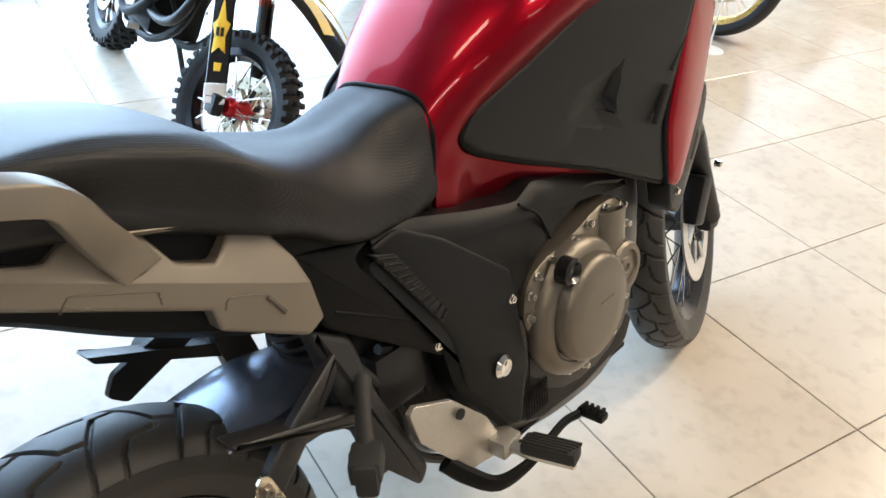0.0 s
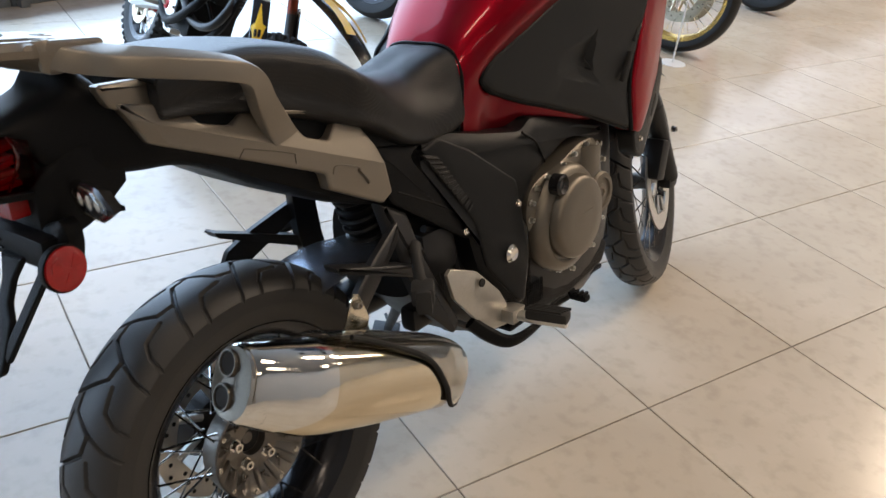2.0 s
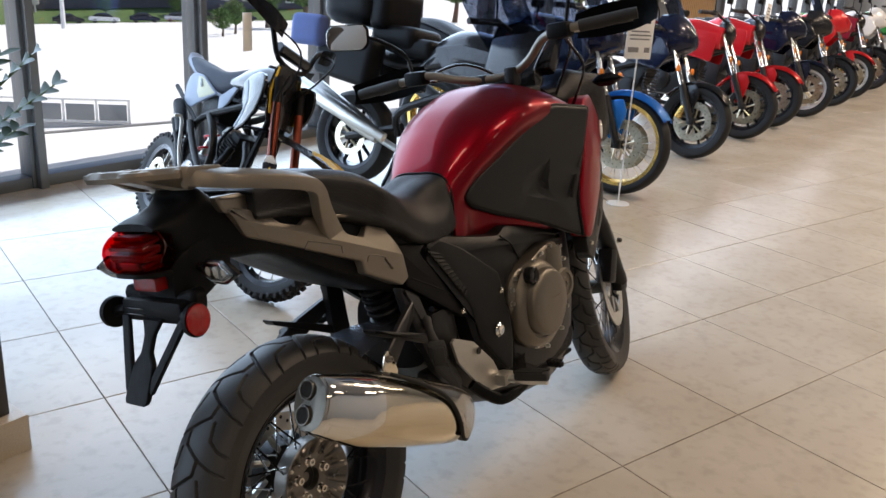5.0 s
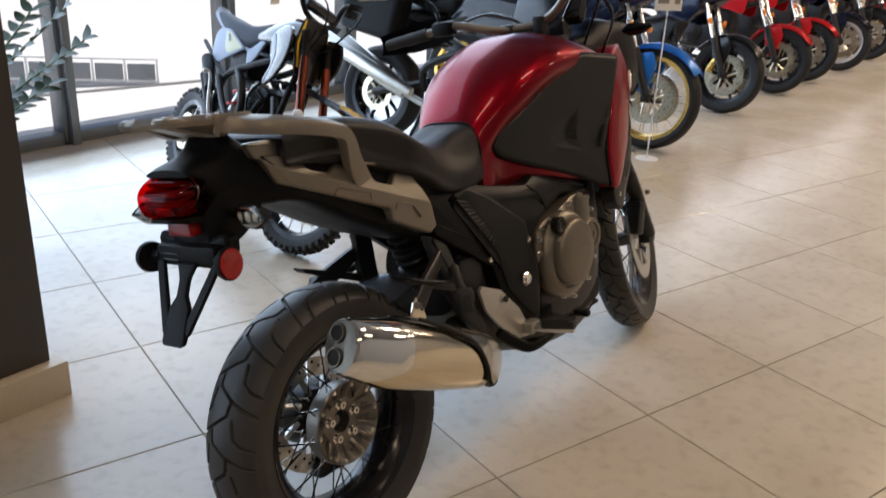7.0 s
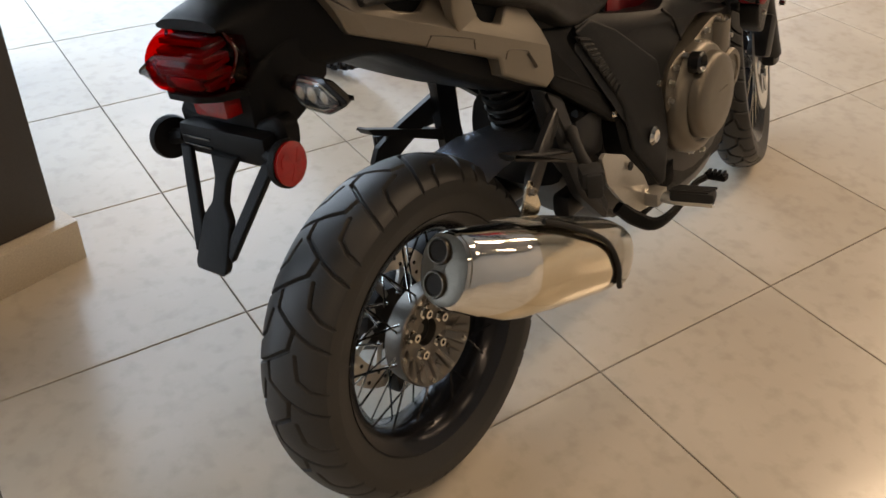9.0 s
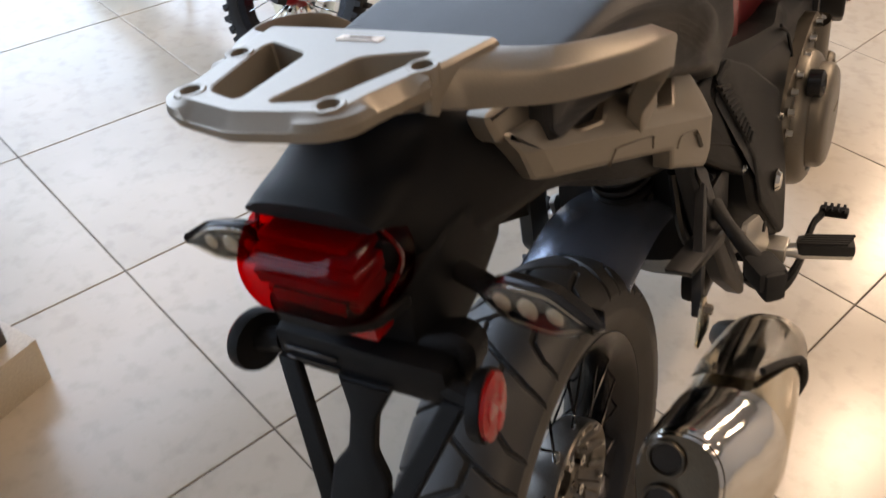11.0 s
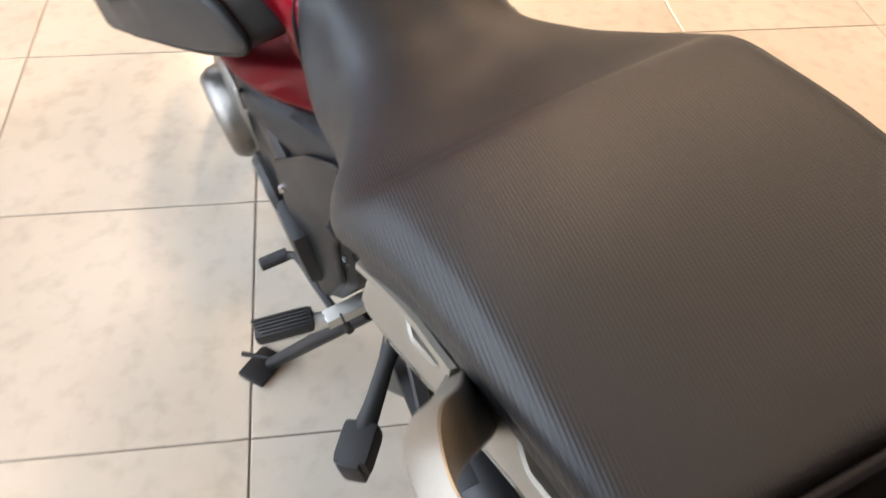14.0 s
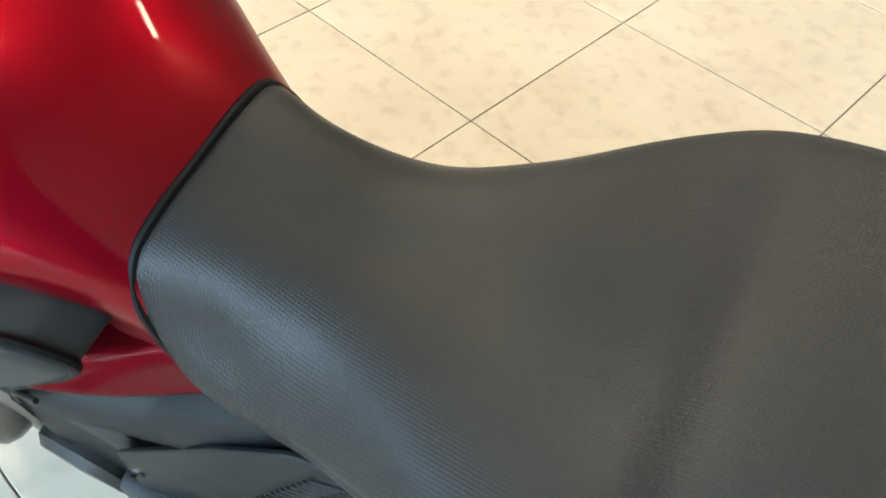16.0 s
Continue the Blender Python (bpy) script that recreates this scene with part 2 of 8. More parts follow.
def spline(P, n, closed=False):
    """Catmull-Rom through the rows of P, n samples."""
    P = np.asarray(P, float)
    k = len(P)
    t = np.linspace(0, k if closed else k - 1, n, endpoint=not closed)
    i = np.minimum(t.astype(int), k - 1 if closed else k - 2)
    f = (t - i).reshape(-1, *[1] * (P.ndim - 1))
    g = (lambda j: P[j % k]) if closed else (lambda j: np.where((j < 0).reshape(-1, *[1] * (P.ndim - 1)), 2 * P[0] - P[1], np.where((j >= k).reshape(-1, *[1] * (P.ndim - 1)), 2 * P[-1] - P[-2], P[np.clip(j, 0, k - 1)])))
    a, b, c, d = g(i - 1), g(i), g(i + 1), g(i + 2)
    return 0.5 * (2 * b + (c - a) * f + (2 * a - 5 * b + 4 * c - d) * f**2 + (3 * b - a - 3 * c + d) * f**3)


def skin(bm, G, wrap=False, caps=False):
    """Faces over a grid of points."""
    V = [[bm.verts.new(p) for p in row] for row in G]
    m = len(V[0])
    for a, b in zip(V, V[1:]):
        for j in range(m if wrap else m - 1):
            bm.faces.new((a[j], a[(j + 1) % m], b[(j + 1) % m], b[j]))
    if caps:
        for row in (V[0], V[-1]):
            bm.faces.new(row)
    return V


def surf(bm, ctrl, nu, nv, wrap=False, caps=False):
    G = spline(np.asarray(ctrl, float), nu)
    G = np.swapaxes(spline(np.swapaxes(G, 0, 1), nv, wrap), 0, 1)
    return skin(bm, G, wrap, caps)


def halves(stations):
    """Full rings from half sections: rows of (y, [(x, z) from the top's middle outwards and down])."""
    out = []
    for y, half in stations:
        right = [(x, y, z) for x, z in half]
        left = [(-x, y, z) for x, z in half[:0:-1]]
        out.append(left + right)
    return out


def tube(bm, pts, r, segs=10, smooth=0, caps=True, flat=1.0, square=2.0):
    """A rod along points; r one radius or one for each point; flat squeezes it across."""
    P = np.asarray(pts, float)
    R = np.full(len(P), r) if np.isscalar(r) else np.asarray(r, float)
    if smooth:
        n = (len(P) - 1) * smooth + 1
        R = np.interp(np.linspace(0, len(P) - 1, n), range(len(P)), R)
        P = spline(P, n)
    T = np.gradient(P, axis=0)
    T /= np.linalg.norm(T, axis=1)[:, None] + 1e-12
    side = np.cross(T[0], (0, 0, 1.0) if abs(T[0][2]) < 0.9 else (0, 1.0, 0))
    rows = []
    for p, t, rad in zip(P, T, R):
        side = side - t * (side @ t)
        side /= np.linalg.norm(side)
        up = np.cross(side, t)
        ring = [(math.cos(a), math.sin(a)) for a in np.linspace(0, 2 * math.pi, segs, endpoint=False)]
        ring = [(abs(c) ** (2 / square) * (1 if c > 0 else -1), abs(q) ** (2 / square) * (1 if q > 0 else -1)) for c, q in ring]
        rows.append([p + rad * (c * side + flat * q * up) for c, q in ring])
    skin(bm, rows, True, caps)


def lathe(bm, prof, centre=(0, 0, 0), axis="X", segs=48, closed=False, turn=None):
    """Turns (radius, height) about an axis through centre."""
    rows = []
    for a in np.linspace(0, 2 * math.pi, segs, endpoint=False):
        c, s = math.cos(a), math.sin(a)
        row = []
        for r, h in prof:
            p = {"X": (h, r * c, r * s), "Y": (r * s, h, r * c), "Z": (r * c, r * s, h)}[axis]
            p = Vector(p)
            if turn:
                p = turn @ p
            row.append(p + Vector(centre))
        rows.append(row)
    V = [[bm.verts.new(p) for p in row] for row in rows]
    k = len(prof)
    for i in range(segs):
        a, b = V[i], V[(i + 1) % segs]
        for j in range(k if closed else k - 1):
            jj = (j + 1) % k
            bm.faces.new((a[j], a[jj], b[jj], b[j]))
    if not closed:
        for j in (0, k - 1):
            if prof[j][0] > 1e-4:
                bm.faces.new([row[j] for row in V])


def block(bm, centre, size, bevel=0.0, turn=None, segs=2):
    made = bmesh.ops.create_cube(bm, size=1.0)["verts"]
    m = Matrix.Translation(centre) @ (turn.to_4x4() if turn else Matrix()) @ Matrix.Diagonal((*size, 1))
    bmesh.ops.transform(bm, matrix=m, verts=made)
    if bevel:
        edges = list({e for v in made for e in v.link_edges})
        bmesh.ops.bevel(bm, geom=edges, offset=bevel, segments=segs, affect="EDGES", profile=0.6)


def rounded(poly, r=0.006, n=3):
    """A polygon with its corners rounded."""
    out, k = [], len(poly)
    for i in range(k):
        p, a, b = (np.array(poly[j % k], float) for j in (i, i - 1, i + 1))
        da, db = (a - p), (b - p)
        la, lb = np.linalg.norm(da), np.linalg.norm(db)
        q = min(r, la * 0.45, lb * 0.45)
        s, e = p + da / la * q, p + db / lb * q
        for t in np.linspace(0, 1, n):
            out.append(tuple((1 - t) ** 2 * s + 2 * t * (1 - t) * p + t * t * e))
    return out


def sheet(bm, poly, place, thick, bevel=0.003, round_=0.006, draft=0.0):
    """A solid plate: poly in two dimensions, place(u, v, h) puts a point h above the plate's base."""
    pts = rounded(poly, round_) if round_ else poly
    c = np.mean(np.array(pts), 0)
    def ring(h, d):
        row = []
        for i, p in enumerate(pts):
            a, b = np.array(pts[i - 1]), np.array(pts[(i + 1) % len(pts)])
            t = b - a
            nrm = np.array([t[1], -t[0]]) / (np.linalg.norm(t) + 1e-9)
            q = np.array(p) + nrm * d * turn
            row.append(bm.verts.new(place(q[0], q[1], h)))
        return row
    area = sum(a[0] * b[1] - a[1] * b[0] for a, b in zip(pts, pts[1:] + pts[:1]))
    turn = 1 if area > 0 else -1
    rows = [ring(0, draft), ring(thick - bevel, 0), ring(thick - bevel * 0.3, -bevel * 0.7), ring(thick, -bevel * 1.8)]
    for a, b in zip(rows, rows[1:]):
        for j in range(len(a)):
            k = (j + 1) % len(a)
            bm.faces.new((a[j], a[k], b[k], b[j]))
    bm.faces.new(rows[0]), bm.faces.new(rows[-1])


def pillow(bm, poly, xfun, side, thick, crown=0.01, middle=None, base=0.0, rings=6):
    """A swelling side panel over a star-shaped outline in (y, z), on the surface x = xfun(y, z)."""
    P = np.array(rounded(poly, 0.012, 4))
    c = np.array(middle) if middle is not None else P.mean(0)
    rows = []
    steps = [(1.0, base - thick), (1.0, base), (0.99, base + 0.003), (0.965, base + 0.006)]
    steps += [(q, base + 0.006 + crown * (1 - q**2)) for q in np.linspace(0.94, 0.04, rings)]
    for s, h in steps:
        Q = c + (P - c) * s
        rows.append([(side * (xfun(y, z) + h), y, z) for y, z in Q])
    skin(bm, rows, True, True)


def bolt(bm, p, axis, r=0.007, h=0.006):
    """A hexagon head on a washer."""
    q = Vector(axis).to_track_quat("Z", "Y").to_matrix()
    lathe(bm, [(0, 0), (r * 1.35, 0), (r * 1.35, 0.0015), (r, 0.0015), (r, h), (r * 0.55, h), (r * 0.45, h * 0.6), (0, h * 0.6)], p, "Z", 6 if r > 0.004 else 8, turn=q)


def yz(x0, side=1):
    """Puts a plate's (u, v, h) at y, z and outwards from x0."""
    return lambda u, v, h: (side * (x0 + h), u, v)


def repeats(name, bm, mat, parent, poses):
    """Alike small parts on one mesh."""
    first = part(name, bm, mat, parent)
    for k, m in enumerate(poses):
        ob = first if not k else new(name, first.data)
        ob.parent, ob.matrix_basis = parent, m


def bolts(places, axis, r, h, mat, parent, name="bolt"):
    bm = bmesh.new()
    bolt(bm, (0, 0, 0), axis, r, h)
    repeats(name, bm, mat, parent, [Matrix.Translation(p) for p in places])


# ---- the room ----
def wall(name, pts, z0, z1, mat):
    bm = bmesh.new()
    low, high = [bm.verts.new((x, y, z0)) for x, y in pts], [bm.verts.new((x, y, z1)) for x, y in pts]
    k = len(pts)
    for i in range(k):
        bm.faces.new((low[i], low[(i + 1) % k], high[(i + 1) % k], high[i]))
    bm.faces.new(low), bm.faces.new(high)
    return tagged(part(name, bm, mat), kind="structure")


def strip(u0, u1, v0, v1):
    return [tuple(fac(u, v, 0)[:2]) for u, v in ((u0, v0), (u1, v0), (u1, v1), (u0, v1))]


U0, U1, V1 = -5.5, 24.0, -10.0
tagged(wall("wall_south", strip(U0, U1, V1 - 0.2, V1), -0.1, CEILING + 0.3, PLASTER), "warm grey painted wall of the showroom", "wall")
tagged(wall("wall_west", strip(U0 - 0.2, U0, V1 - 0.2, 0.3), -0.1, CEILING + 0.3, PLASTER), "warm grey painted side wall", "wall")
tagged(wall("wall_east", strip(U1, U1 + 0.2, V1 - 0.2, 0.3), -0.1, CEILING + 0.3, PLASTER), "warm grey painted end wall", "wall")
tagged(wall("ceiling", strip(U0, U1, V1, 0.15), CEILING, CEILING + 0.25, CEIL), "flat grey showroom ceiling", "ceiling")
tagged(wall("wall_north_header", strip(U0, U1, -0.1, 0.15), 4.3, CEILING, FRAME), "grey header over the glass front", "wall")

for u, v, watts in LAMPS:
    light = thing("ceiling_light", FAC @ pose(u, v, CEILING), "long flush white ceiling light panel", "ceiling light", "ceiling lights")
    bm = bmesh.new()
    for x, y, sx, sy in ((0, 0.17, 1.28, 0.03), (0, -0.17, 1.28, 0.03), (0.62, 0, 0.03, 0.32), (-0.62, 0, 0.03, 0.32)):
        block(bm, (x, y, -0.02), (sx, sy, 0.038), 0.004)
    part("frame", bm, WHITE_PL, light)

# glass front: mullions every 1.22 m, a low sill rail, panes
PITCH = 1.22
spans = [0.08 + PITCH * k for k in range(-4, 20)]
for k, u in enumerate(spans[:-1]):
    if 8.4 < u < 11.2:
        continue
    win = thing(f"window_{k + 1}", FAC @ pose(u, 0, 0), "tall shop window in grey aluminium framing", "window")
    tagged(win, kind="structure")
    bm = bmesh.new()
    block(bm, (0.02, 0, 2.15), (0.10, 0.13, 4.30), 0.004)
    block(bm, (0.02, -0.085, 2.15), (0.05, 0.05, 4.30), 0.004)
    part("mullion", bm, FRAME, win)
    bm = bmesh.new()
    block(bm, (PITCH / 2 + 0.02, 0, 0.035), (PITCH - 0.104, 0.12, 0.07), 0.004)
    block(bm, (PITCH / 2 + 0.02, 0, 4.26), (PITCH - 0.104, 0.10, 0.07), 0.004)
    part("window_frame", bm, FRAME, win)
    bm = bmesh.new()
    block(bm, (PITCH / 2 + 0.02, 0, 2.15), (PITCH - 0.12, 0.012, 4.14))
    pane = part("pane", bm, GLASS, win)
    pane.visible_shadow = False

door = thing("door_1", FAC @ pose(9.0, -0.02, 0), "slate grey service door panel with a small white plate", "door")
tagged(door, kind="structure")
bm = bmesh.new()
block(bm, (0.62, 0.02, 2.14), (1.3, 0.12, 4.28), 0.006)
part("panel", bm, GREYDOOR, door)
bm = bmesh.new()
block(bm, (0.62, -0.055, 1.0), (0.98, 0.03, 1.96), 0.006)
part("leaf", bm, GREYDOOR, door)
bm = bmesh.new()
block(bm, (0.62, -0.075, 1.12), (0.32, 0.006, 0.14), 0.002)
plate = part("name_plate", bm, PAPER, door, "small white plate")
bm = bmesh.new()
for x, w in ((-0.06, 0.1), (0.07, 0.08)):
    block(bm, (0.62 + x, -0.080, 1.12), (w, 0.004, 0.05))
part("print", bm, INK, plate)
slats = thing("wood_slat_panel", FAC @ pose(10.35, -0.02, 0), "vertical oak slat wall panel", "wall panel")
tagged(slats, kind="structure")
bm = bmesh.new()
block(bm, (0.85, 0.05, 2.14), (1.7, 0.06, 4.28))
part("backing", bm, WOOD, slats)
bm = bmesh.new()
block(bm, (0, 0, 2.14), (0.05, 0.045, 4.28), 0.004)
first = part("slat", bm, WOOD, slats)
for i in range(20):
    ob = first if not i else new("slat", first.data)
    ob.parent, ob.location = slats, (0.03 + i * 0.085, -0.003, 0)

# dark column on a stone plinth
col = tagged(thing("column", Matrix.Translation((-1.462, 1.003, 0)) @ Matrix.Rotation(HEAD, 4, "Z"), "square dark brown column on a beige stone plinth", "column"), kind="structure")
bm = bmesh.new()
block(bm, (-0.335, 0.335, 2.458), (0.60, 0.60, 4.68), 0.006)
part("shaft", bm, COLUMN, col)
bm = bmesh.new()
block(bm, (-0.33, 0.33, 0.058), (0.66, 0.66, 0.116), 0.004)
part("plinth", bm, STONE, col, "beige stone plinth")

# ---- the main motorcycle, in its own frame: x right, y ahead, z up ----
LEAN_LEFT = 13.0
bike = thing("motorcycle", Matrix.Translation((-1.053, -0.003, 0.003)) @ Matrix.Rotation(HEAD - math.pi / 2, 4, "Z") @ Matrix.Rotation(radians(-LEAN_LEFT), 4, "Y"),
             "dark red adventure motorcycle with bronze tail, on its side stand", "motorcycle")


# grooves of one tread pitch: across (-1 to 1) and along (0 to 1) at the ends of each stroke
ZIGZAG = [((0.24, 0.0), (0.19, 0.28)), ((0.19, 0.28), (-0.24, 0.5)), ((-0.24, 0.5), (-0.19, 0.78)), ((-0.19, 0.78), (0.24, 1.0))]
SHOULDER = [((0.24, 0.0), (0.60, 0.14)), ((0.60, 0.14), (0.98, 0.22)), ((0.34, 0.34), (0.42, 0.66)), ((0.42, 0.66), (0.66, 0.80)), ((0.66, 0.80), (0.98, 0.86))]
STROKES = ZIGZAG + SHOULDER + [((-a, b + 0.5), (-c, d + 0.5)) for (a, b), (c, d) in SHOULDER]


def tread(v, u, pitch, half):
    """Depth of the grooves (0 to 1) at v across and u metres round the tyre; half is the arc from the middle to the shoulder."""
    d = np.full(v.shape, 1.0)
    l = u % pitch
    for (a0, b0), (a1, b1) in STROKES:
        p, q = np.array([a0 * half, b0 * pitch]), np.array([a1 * half, b1 * pitch])
        w = q - p
        for shift in (-2, -1, 0, 1):
            x, y = v * half - p[0], l - p[1] - shift * pitch
            t = np.clip((x * w[0] + y * w[1]) / (w @ w), 0, 1)
            d = np.minimum(d, np.hypot(x - t * w[0], y - t * w[1]))
    return np.clip((0.0036 - d) / 0.0016, 0, 1)


def tyre_mesh(R, w, rim, pitch, rows=1000, cols=110, depth=0.0065):
    bm = bmesh.new()
    v = np.linspace(-1, 1, cols + 1)
    x = w / 2 * np.sin(v * 1.22) / math.sin(1.22)
    r = R - 0.34 * w * (1 - np.cos(v * 1.22))
    side = [(0.50, 0.86), (0.505, 0.66), (0.50, 0.62), (0.47, 0.40), (0.425, 0.20), (0.42, 0.16), (0.40, 0.12), (0.36, 0.0)]
    count = max(6, round(2 * math.pi * R / pitch))
    pitch = 2 * math.pi * R / count
    th = np.linspace(0, 2 * math.pi, rows, endpoint=False)
    deep = tread(*np.meshgrid(v, th * R), pitch, 0.60 * w)
    low = [(w * fx, rim + (r[0] - rim) * fr) for fx, fr in side]
    G = []
    for k, a in enumerate(th):
        row = [(-h, q) for h, q in low[::-1]] + list(zip(x, r - depth * deep[k])) + low
        G.append([(h, q * math.cos(a), q * math.sin(a)) for h, q in row])
    G.append(G[0])
    V = skin(bm, G)
    bmesh.ops.remove_doubles(bm, verts=V[0] + V[-1], dist=1e-5)
    return bm


def spoked_wheel(parent, name, R, w, rim_r, m, hub_r, pitch, spokes=32, rim_mat=RIM_BLACK, spoke_mat=CHROME, hub_dx=0.03):
    """A wire-spoked wheel about its own x axis."""
    rw = w * 0.42
    bm = bmesh.new()
    lathe(bm, [(rim_r + 0.012, -rw), (rim_r + 0.014, -rw + 0.006), (rim_r - 0.004, -rw + 0.014), (rim_r - 0.02, -rw * 0.45), (rim_r - 0.022, 0), (rim_r - 0.02, rw * 0.45),
               (rim_r - 0.004, rw - 0.014), (rim_r + 0.014, rw - 0.006), (rim_r + 0.012, rw), (rim_r - 0.006, rw - 0.008), (rim_r - 0.028, rw * 0.45), (rim_r - 0.03, 0), (rim_r - 0.028, -rw * 0.45), (rim_r - 0.006, -rw + 0.008)], segs=96, closed=True)
    wheel = part(name, bm, rim_mat, parent, "black wire-spoked wheel rim")
    wheel.matrix_basis = m
    part("tyre", tyre_mesh(R, w, rim_r + 0.004, pitch), RUBBER, wheel, "black road tyre with grooved tread", sharp=28)
    bm = bmesh.new()
    tube(bm, [(0, 0, 0), (0, 0, 1)], 0.0021, 6)
    rod = bpy.data.meshes.new("spoke")
    bm.to_mesh(rod)
    bm.free()
    rod.materials.append(spoke_mat)
    rod.shade_smooth()
    for i in range(spokes):
        a = 2 * math.pi * i / spokes
        s = 1 if i % 2 else -1
        lean = 0.55 if (i // 2) % 2 else -0.55
        p = Vector((hub_dx * 0.2 + s * 0.038, hub_r * math.cos(a + lean), hub_r * math.sin(a + lean)))
        q = Vector((s * rw * 0.62, (rim_r - 0.02) * math.cos(a), (rim_r - 0.02) * math.sin(a)))
        ob = new("spoke", rod)
        ob.parent = wheel
        ob.matrix_basis = Matrix.Translation(p) @ (q - p).to_track_quat("Z", "Y").to_matrix().to_4x4() @ Matrix.Diagonal((1, 1, (q - p).length, 1))
    return wheel


def brake_disc(wheel, x, r, name="brake_disc", holes=True):
    bm = bmesh.new()
    lathe(bm, [(r * 0.68, x - 0.0025), (r, x - 0.0025), (r, x + 0.0025), (r * 0.68, x + 0.0025)], segs=64, closed=True)
    disc = part(name, bm, ALU, wheel, "drilled steel brake disc")
    bm = bmesh.new()
    tube(bm, [(x, r * 0.36, 0), (x, r * 0.72 * math.cos(0.2), r * 0.72 * math.sin(0.2))], 0.008, 6)
    repeats("disc_arm", bm, ALU, wheel, [Matrix.Rotation(2 * math.pi * i / 8, 4, "X") for i in range(8)])
    if holes:
        # drilled holes shown as solid near-black plugs, their shade in the colour
        bm = bmesh.new()
        for i in range(36):
            a = 2 * math.pi * i / 36
            q = r * (0.76 + 0.08 * (i % 3))
            lathe(bm, [(0, -0.0034), (0.0042, -0.0034), (0.0042, 0.0034), (0, 0.0034)], (x, q * math.cos(a), q * math.sin(a)), "X", 8)
        part("hole_shade", bm, HOLE_SHADE, disc)


rear = spoked_wheel(bike, "rear_wheel", 0.321, 0.152, 0.214, Matrix.Translation((0.004, 0.0, 0.318)), 0.060, 0.116, 40)
bm = bmesh.new()
rings = []
for q, h, rib in ((0.094, 0.010, 0), (0.097, 0.030, 0), (0.097, 0.049, 0), (0.095, 0.052, 0), (0.091, 0.050, 0.2), (0.087, 0.046, 1), (0.078, 0.040, 1), (0.068, 0.034, 1), (0.060, 0.029, 0.8), (0.056, 0.027, 0.2), (0.052, 0.027, 0), (0.030, 0.027, 0), (0.027, 0.026, 0), (0.026, 0.008, 0), (0.001, 0.008, 0)):
    rings.append([(0.006 + h + rib * 0.0085 * (max(0.0, math.cos(15 * a)) ** 0.5 - 0.35), q * math.cos(a), q * math.sin(a)) for a in np.linspace(0, 2 * math.pi, 180, endpoint=False)])
skin(bm, rings, True, True)
hub = part("hub", bm, HUBGREY, rear, "ribbed gunmetal five-nut wheel hub", sharp=30)
# near-black disc paints the shade at the bottom of the axle socket
bm = bmesh.new()
lathe(bm, [(0, 0.013), (0.0255, 0.013), (0.0255, 0.016), (0.012, 0.017), (0.010, 0.015), (0, 0.015)], segs=32)
part("axle_recess", bm, HOLE_SHADE, hub)
bolts([(0.033, 0.041 * math.cos(a), 0.041 * math.sin(a)) for a in [2 * math.pi * i / 5 + 0.3 for i in range(5)]], (1, 0, 0), 0.009, 0.014, CHROME, rear, "wheel_nut")
bolts([(0.054, 0.089 * math.cos(a), 0.089 * math.sin(a)) for a in [2 * math.pi * i / 10 for i in range(10)]], (1, 0, 0), 0.004, 0.004, CHROME, rear, "hub_bolt")
brake_disc(rear, -0.062, 0.138)
bm = bmesh.new()
block(bm, (-0.062, 0.02, -0.13), (0.05, 0.10, 0.05), 0.012)
part("brake_caliper", bm, DARK_METAL, rear)

STEER = Matrix.Translation((0, 1.18, 1.02)) @ Matrix.Rotation(radians(27), 4, "X") @ Matrix.Rotation(radians(17), 4, "Z") @ Matrix.Rotation(radians(-27), 4, "X") @ Matrix.Translation((0, -1.18, -1.02))
front = spoked_wheel(bike, "front_wheel", 0.328, 0.106, 0.240, STEER @ Matrix.Translation((-0.008, 1.572, 0.330)), 0.045, 0.098, 36)
bm = bmesh.new()
lathe(bm, [(0, -0.05), (0.05, -0.05), (0.05, -0.04), (0.026, -0.03), (0.026, 0.03), (0.05, 0.04), (0.05, 0.05), (0, 0.05)], segs=32)
part("hub", bm, HUBGREY, front)
brake_disc(front, -0.062, 0.155, holes=False)
brake_disc(front, 0.062, 0.155, holes=False)

# swing arm, frame core and engine block
bm = bmesh.new()
tube(bm, [(-0.05, 0.54, 0.42), (-0.10, 0.36, 0.39), (-0.115, 0.16, 0.345), (-0.115, -0.02, 0.32)], [0.055, 0.055, 0.06, 0.065], 14, 4, flat=0.75)
lathe(bm, [(0, -0.16), (0.055, -0.155), (0.07, -0.14), (0.075, -0.10), (0.06, -0.055), (0, -0.055)], (0, 0.0, 0.318), segs=32)
part("swing_arm", bm, DARK_METAL, bike, "black single-sided swing arm")

bm = bmesh.new()
surf(bm, [[(x * s, y, z) for x, s, z in ring] for y, ring in (
    (0.38, [(0.09, -1, 0.46), (0.09, -1, 0.62), (0.09, 1, 0.62), (0.09, 1, 0.46)]),
    (0.55, [(0.11, -1, 0.33), (0.08, -1, 0.69), (0.08, 1, 0.69), (0.11, 1, 0.33)]),
    (0.80, [(0.13, -1, 0.25), (0.10, -1, 0.69), (0.10, 1, 0.69), (0.13, 1, 0.25)]),
    (1.05, [(0.12, -1, 0.25), (0.13, -1, 0.72), (0.13, 1, 0.72), (0.12, 1, 0.25)]),
    (1.16, [(0.08, -1, 0.40), (0.08, -1, 0.72), (0.08, 1, 0.72), (0.08, 1, 0.40)]))], 20, 32, True, True)
part("engine_block", bm, DARK_METAL, bike)

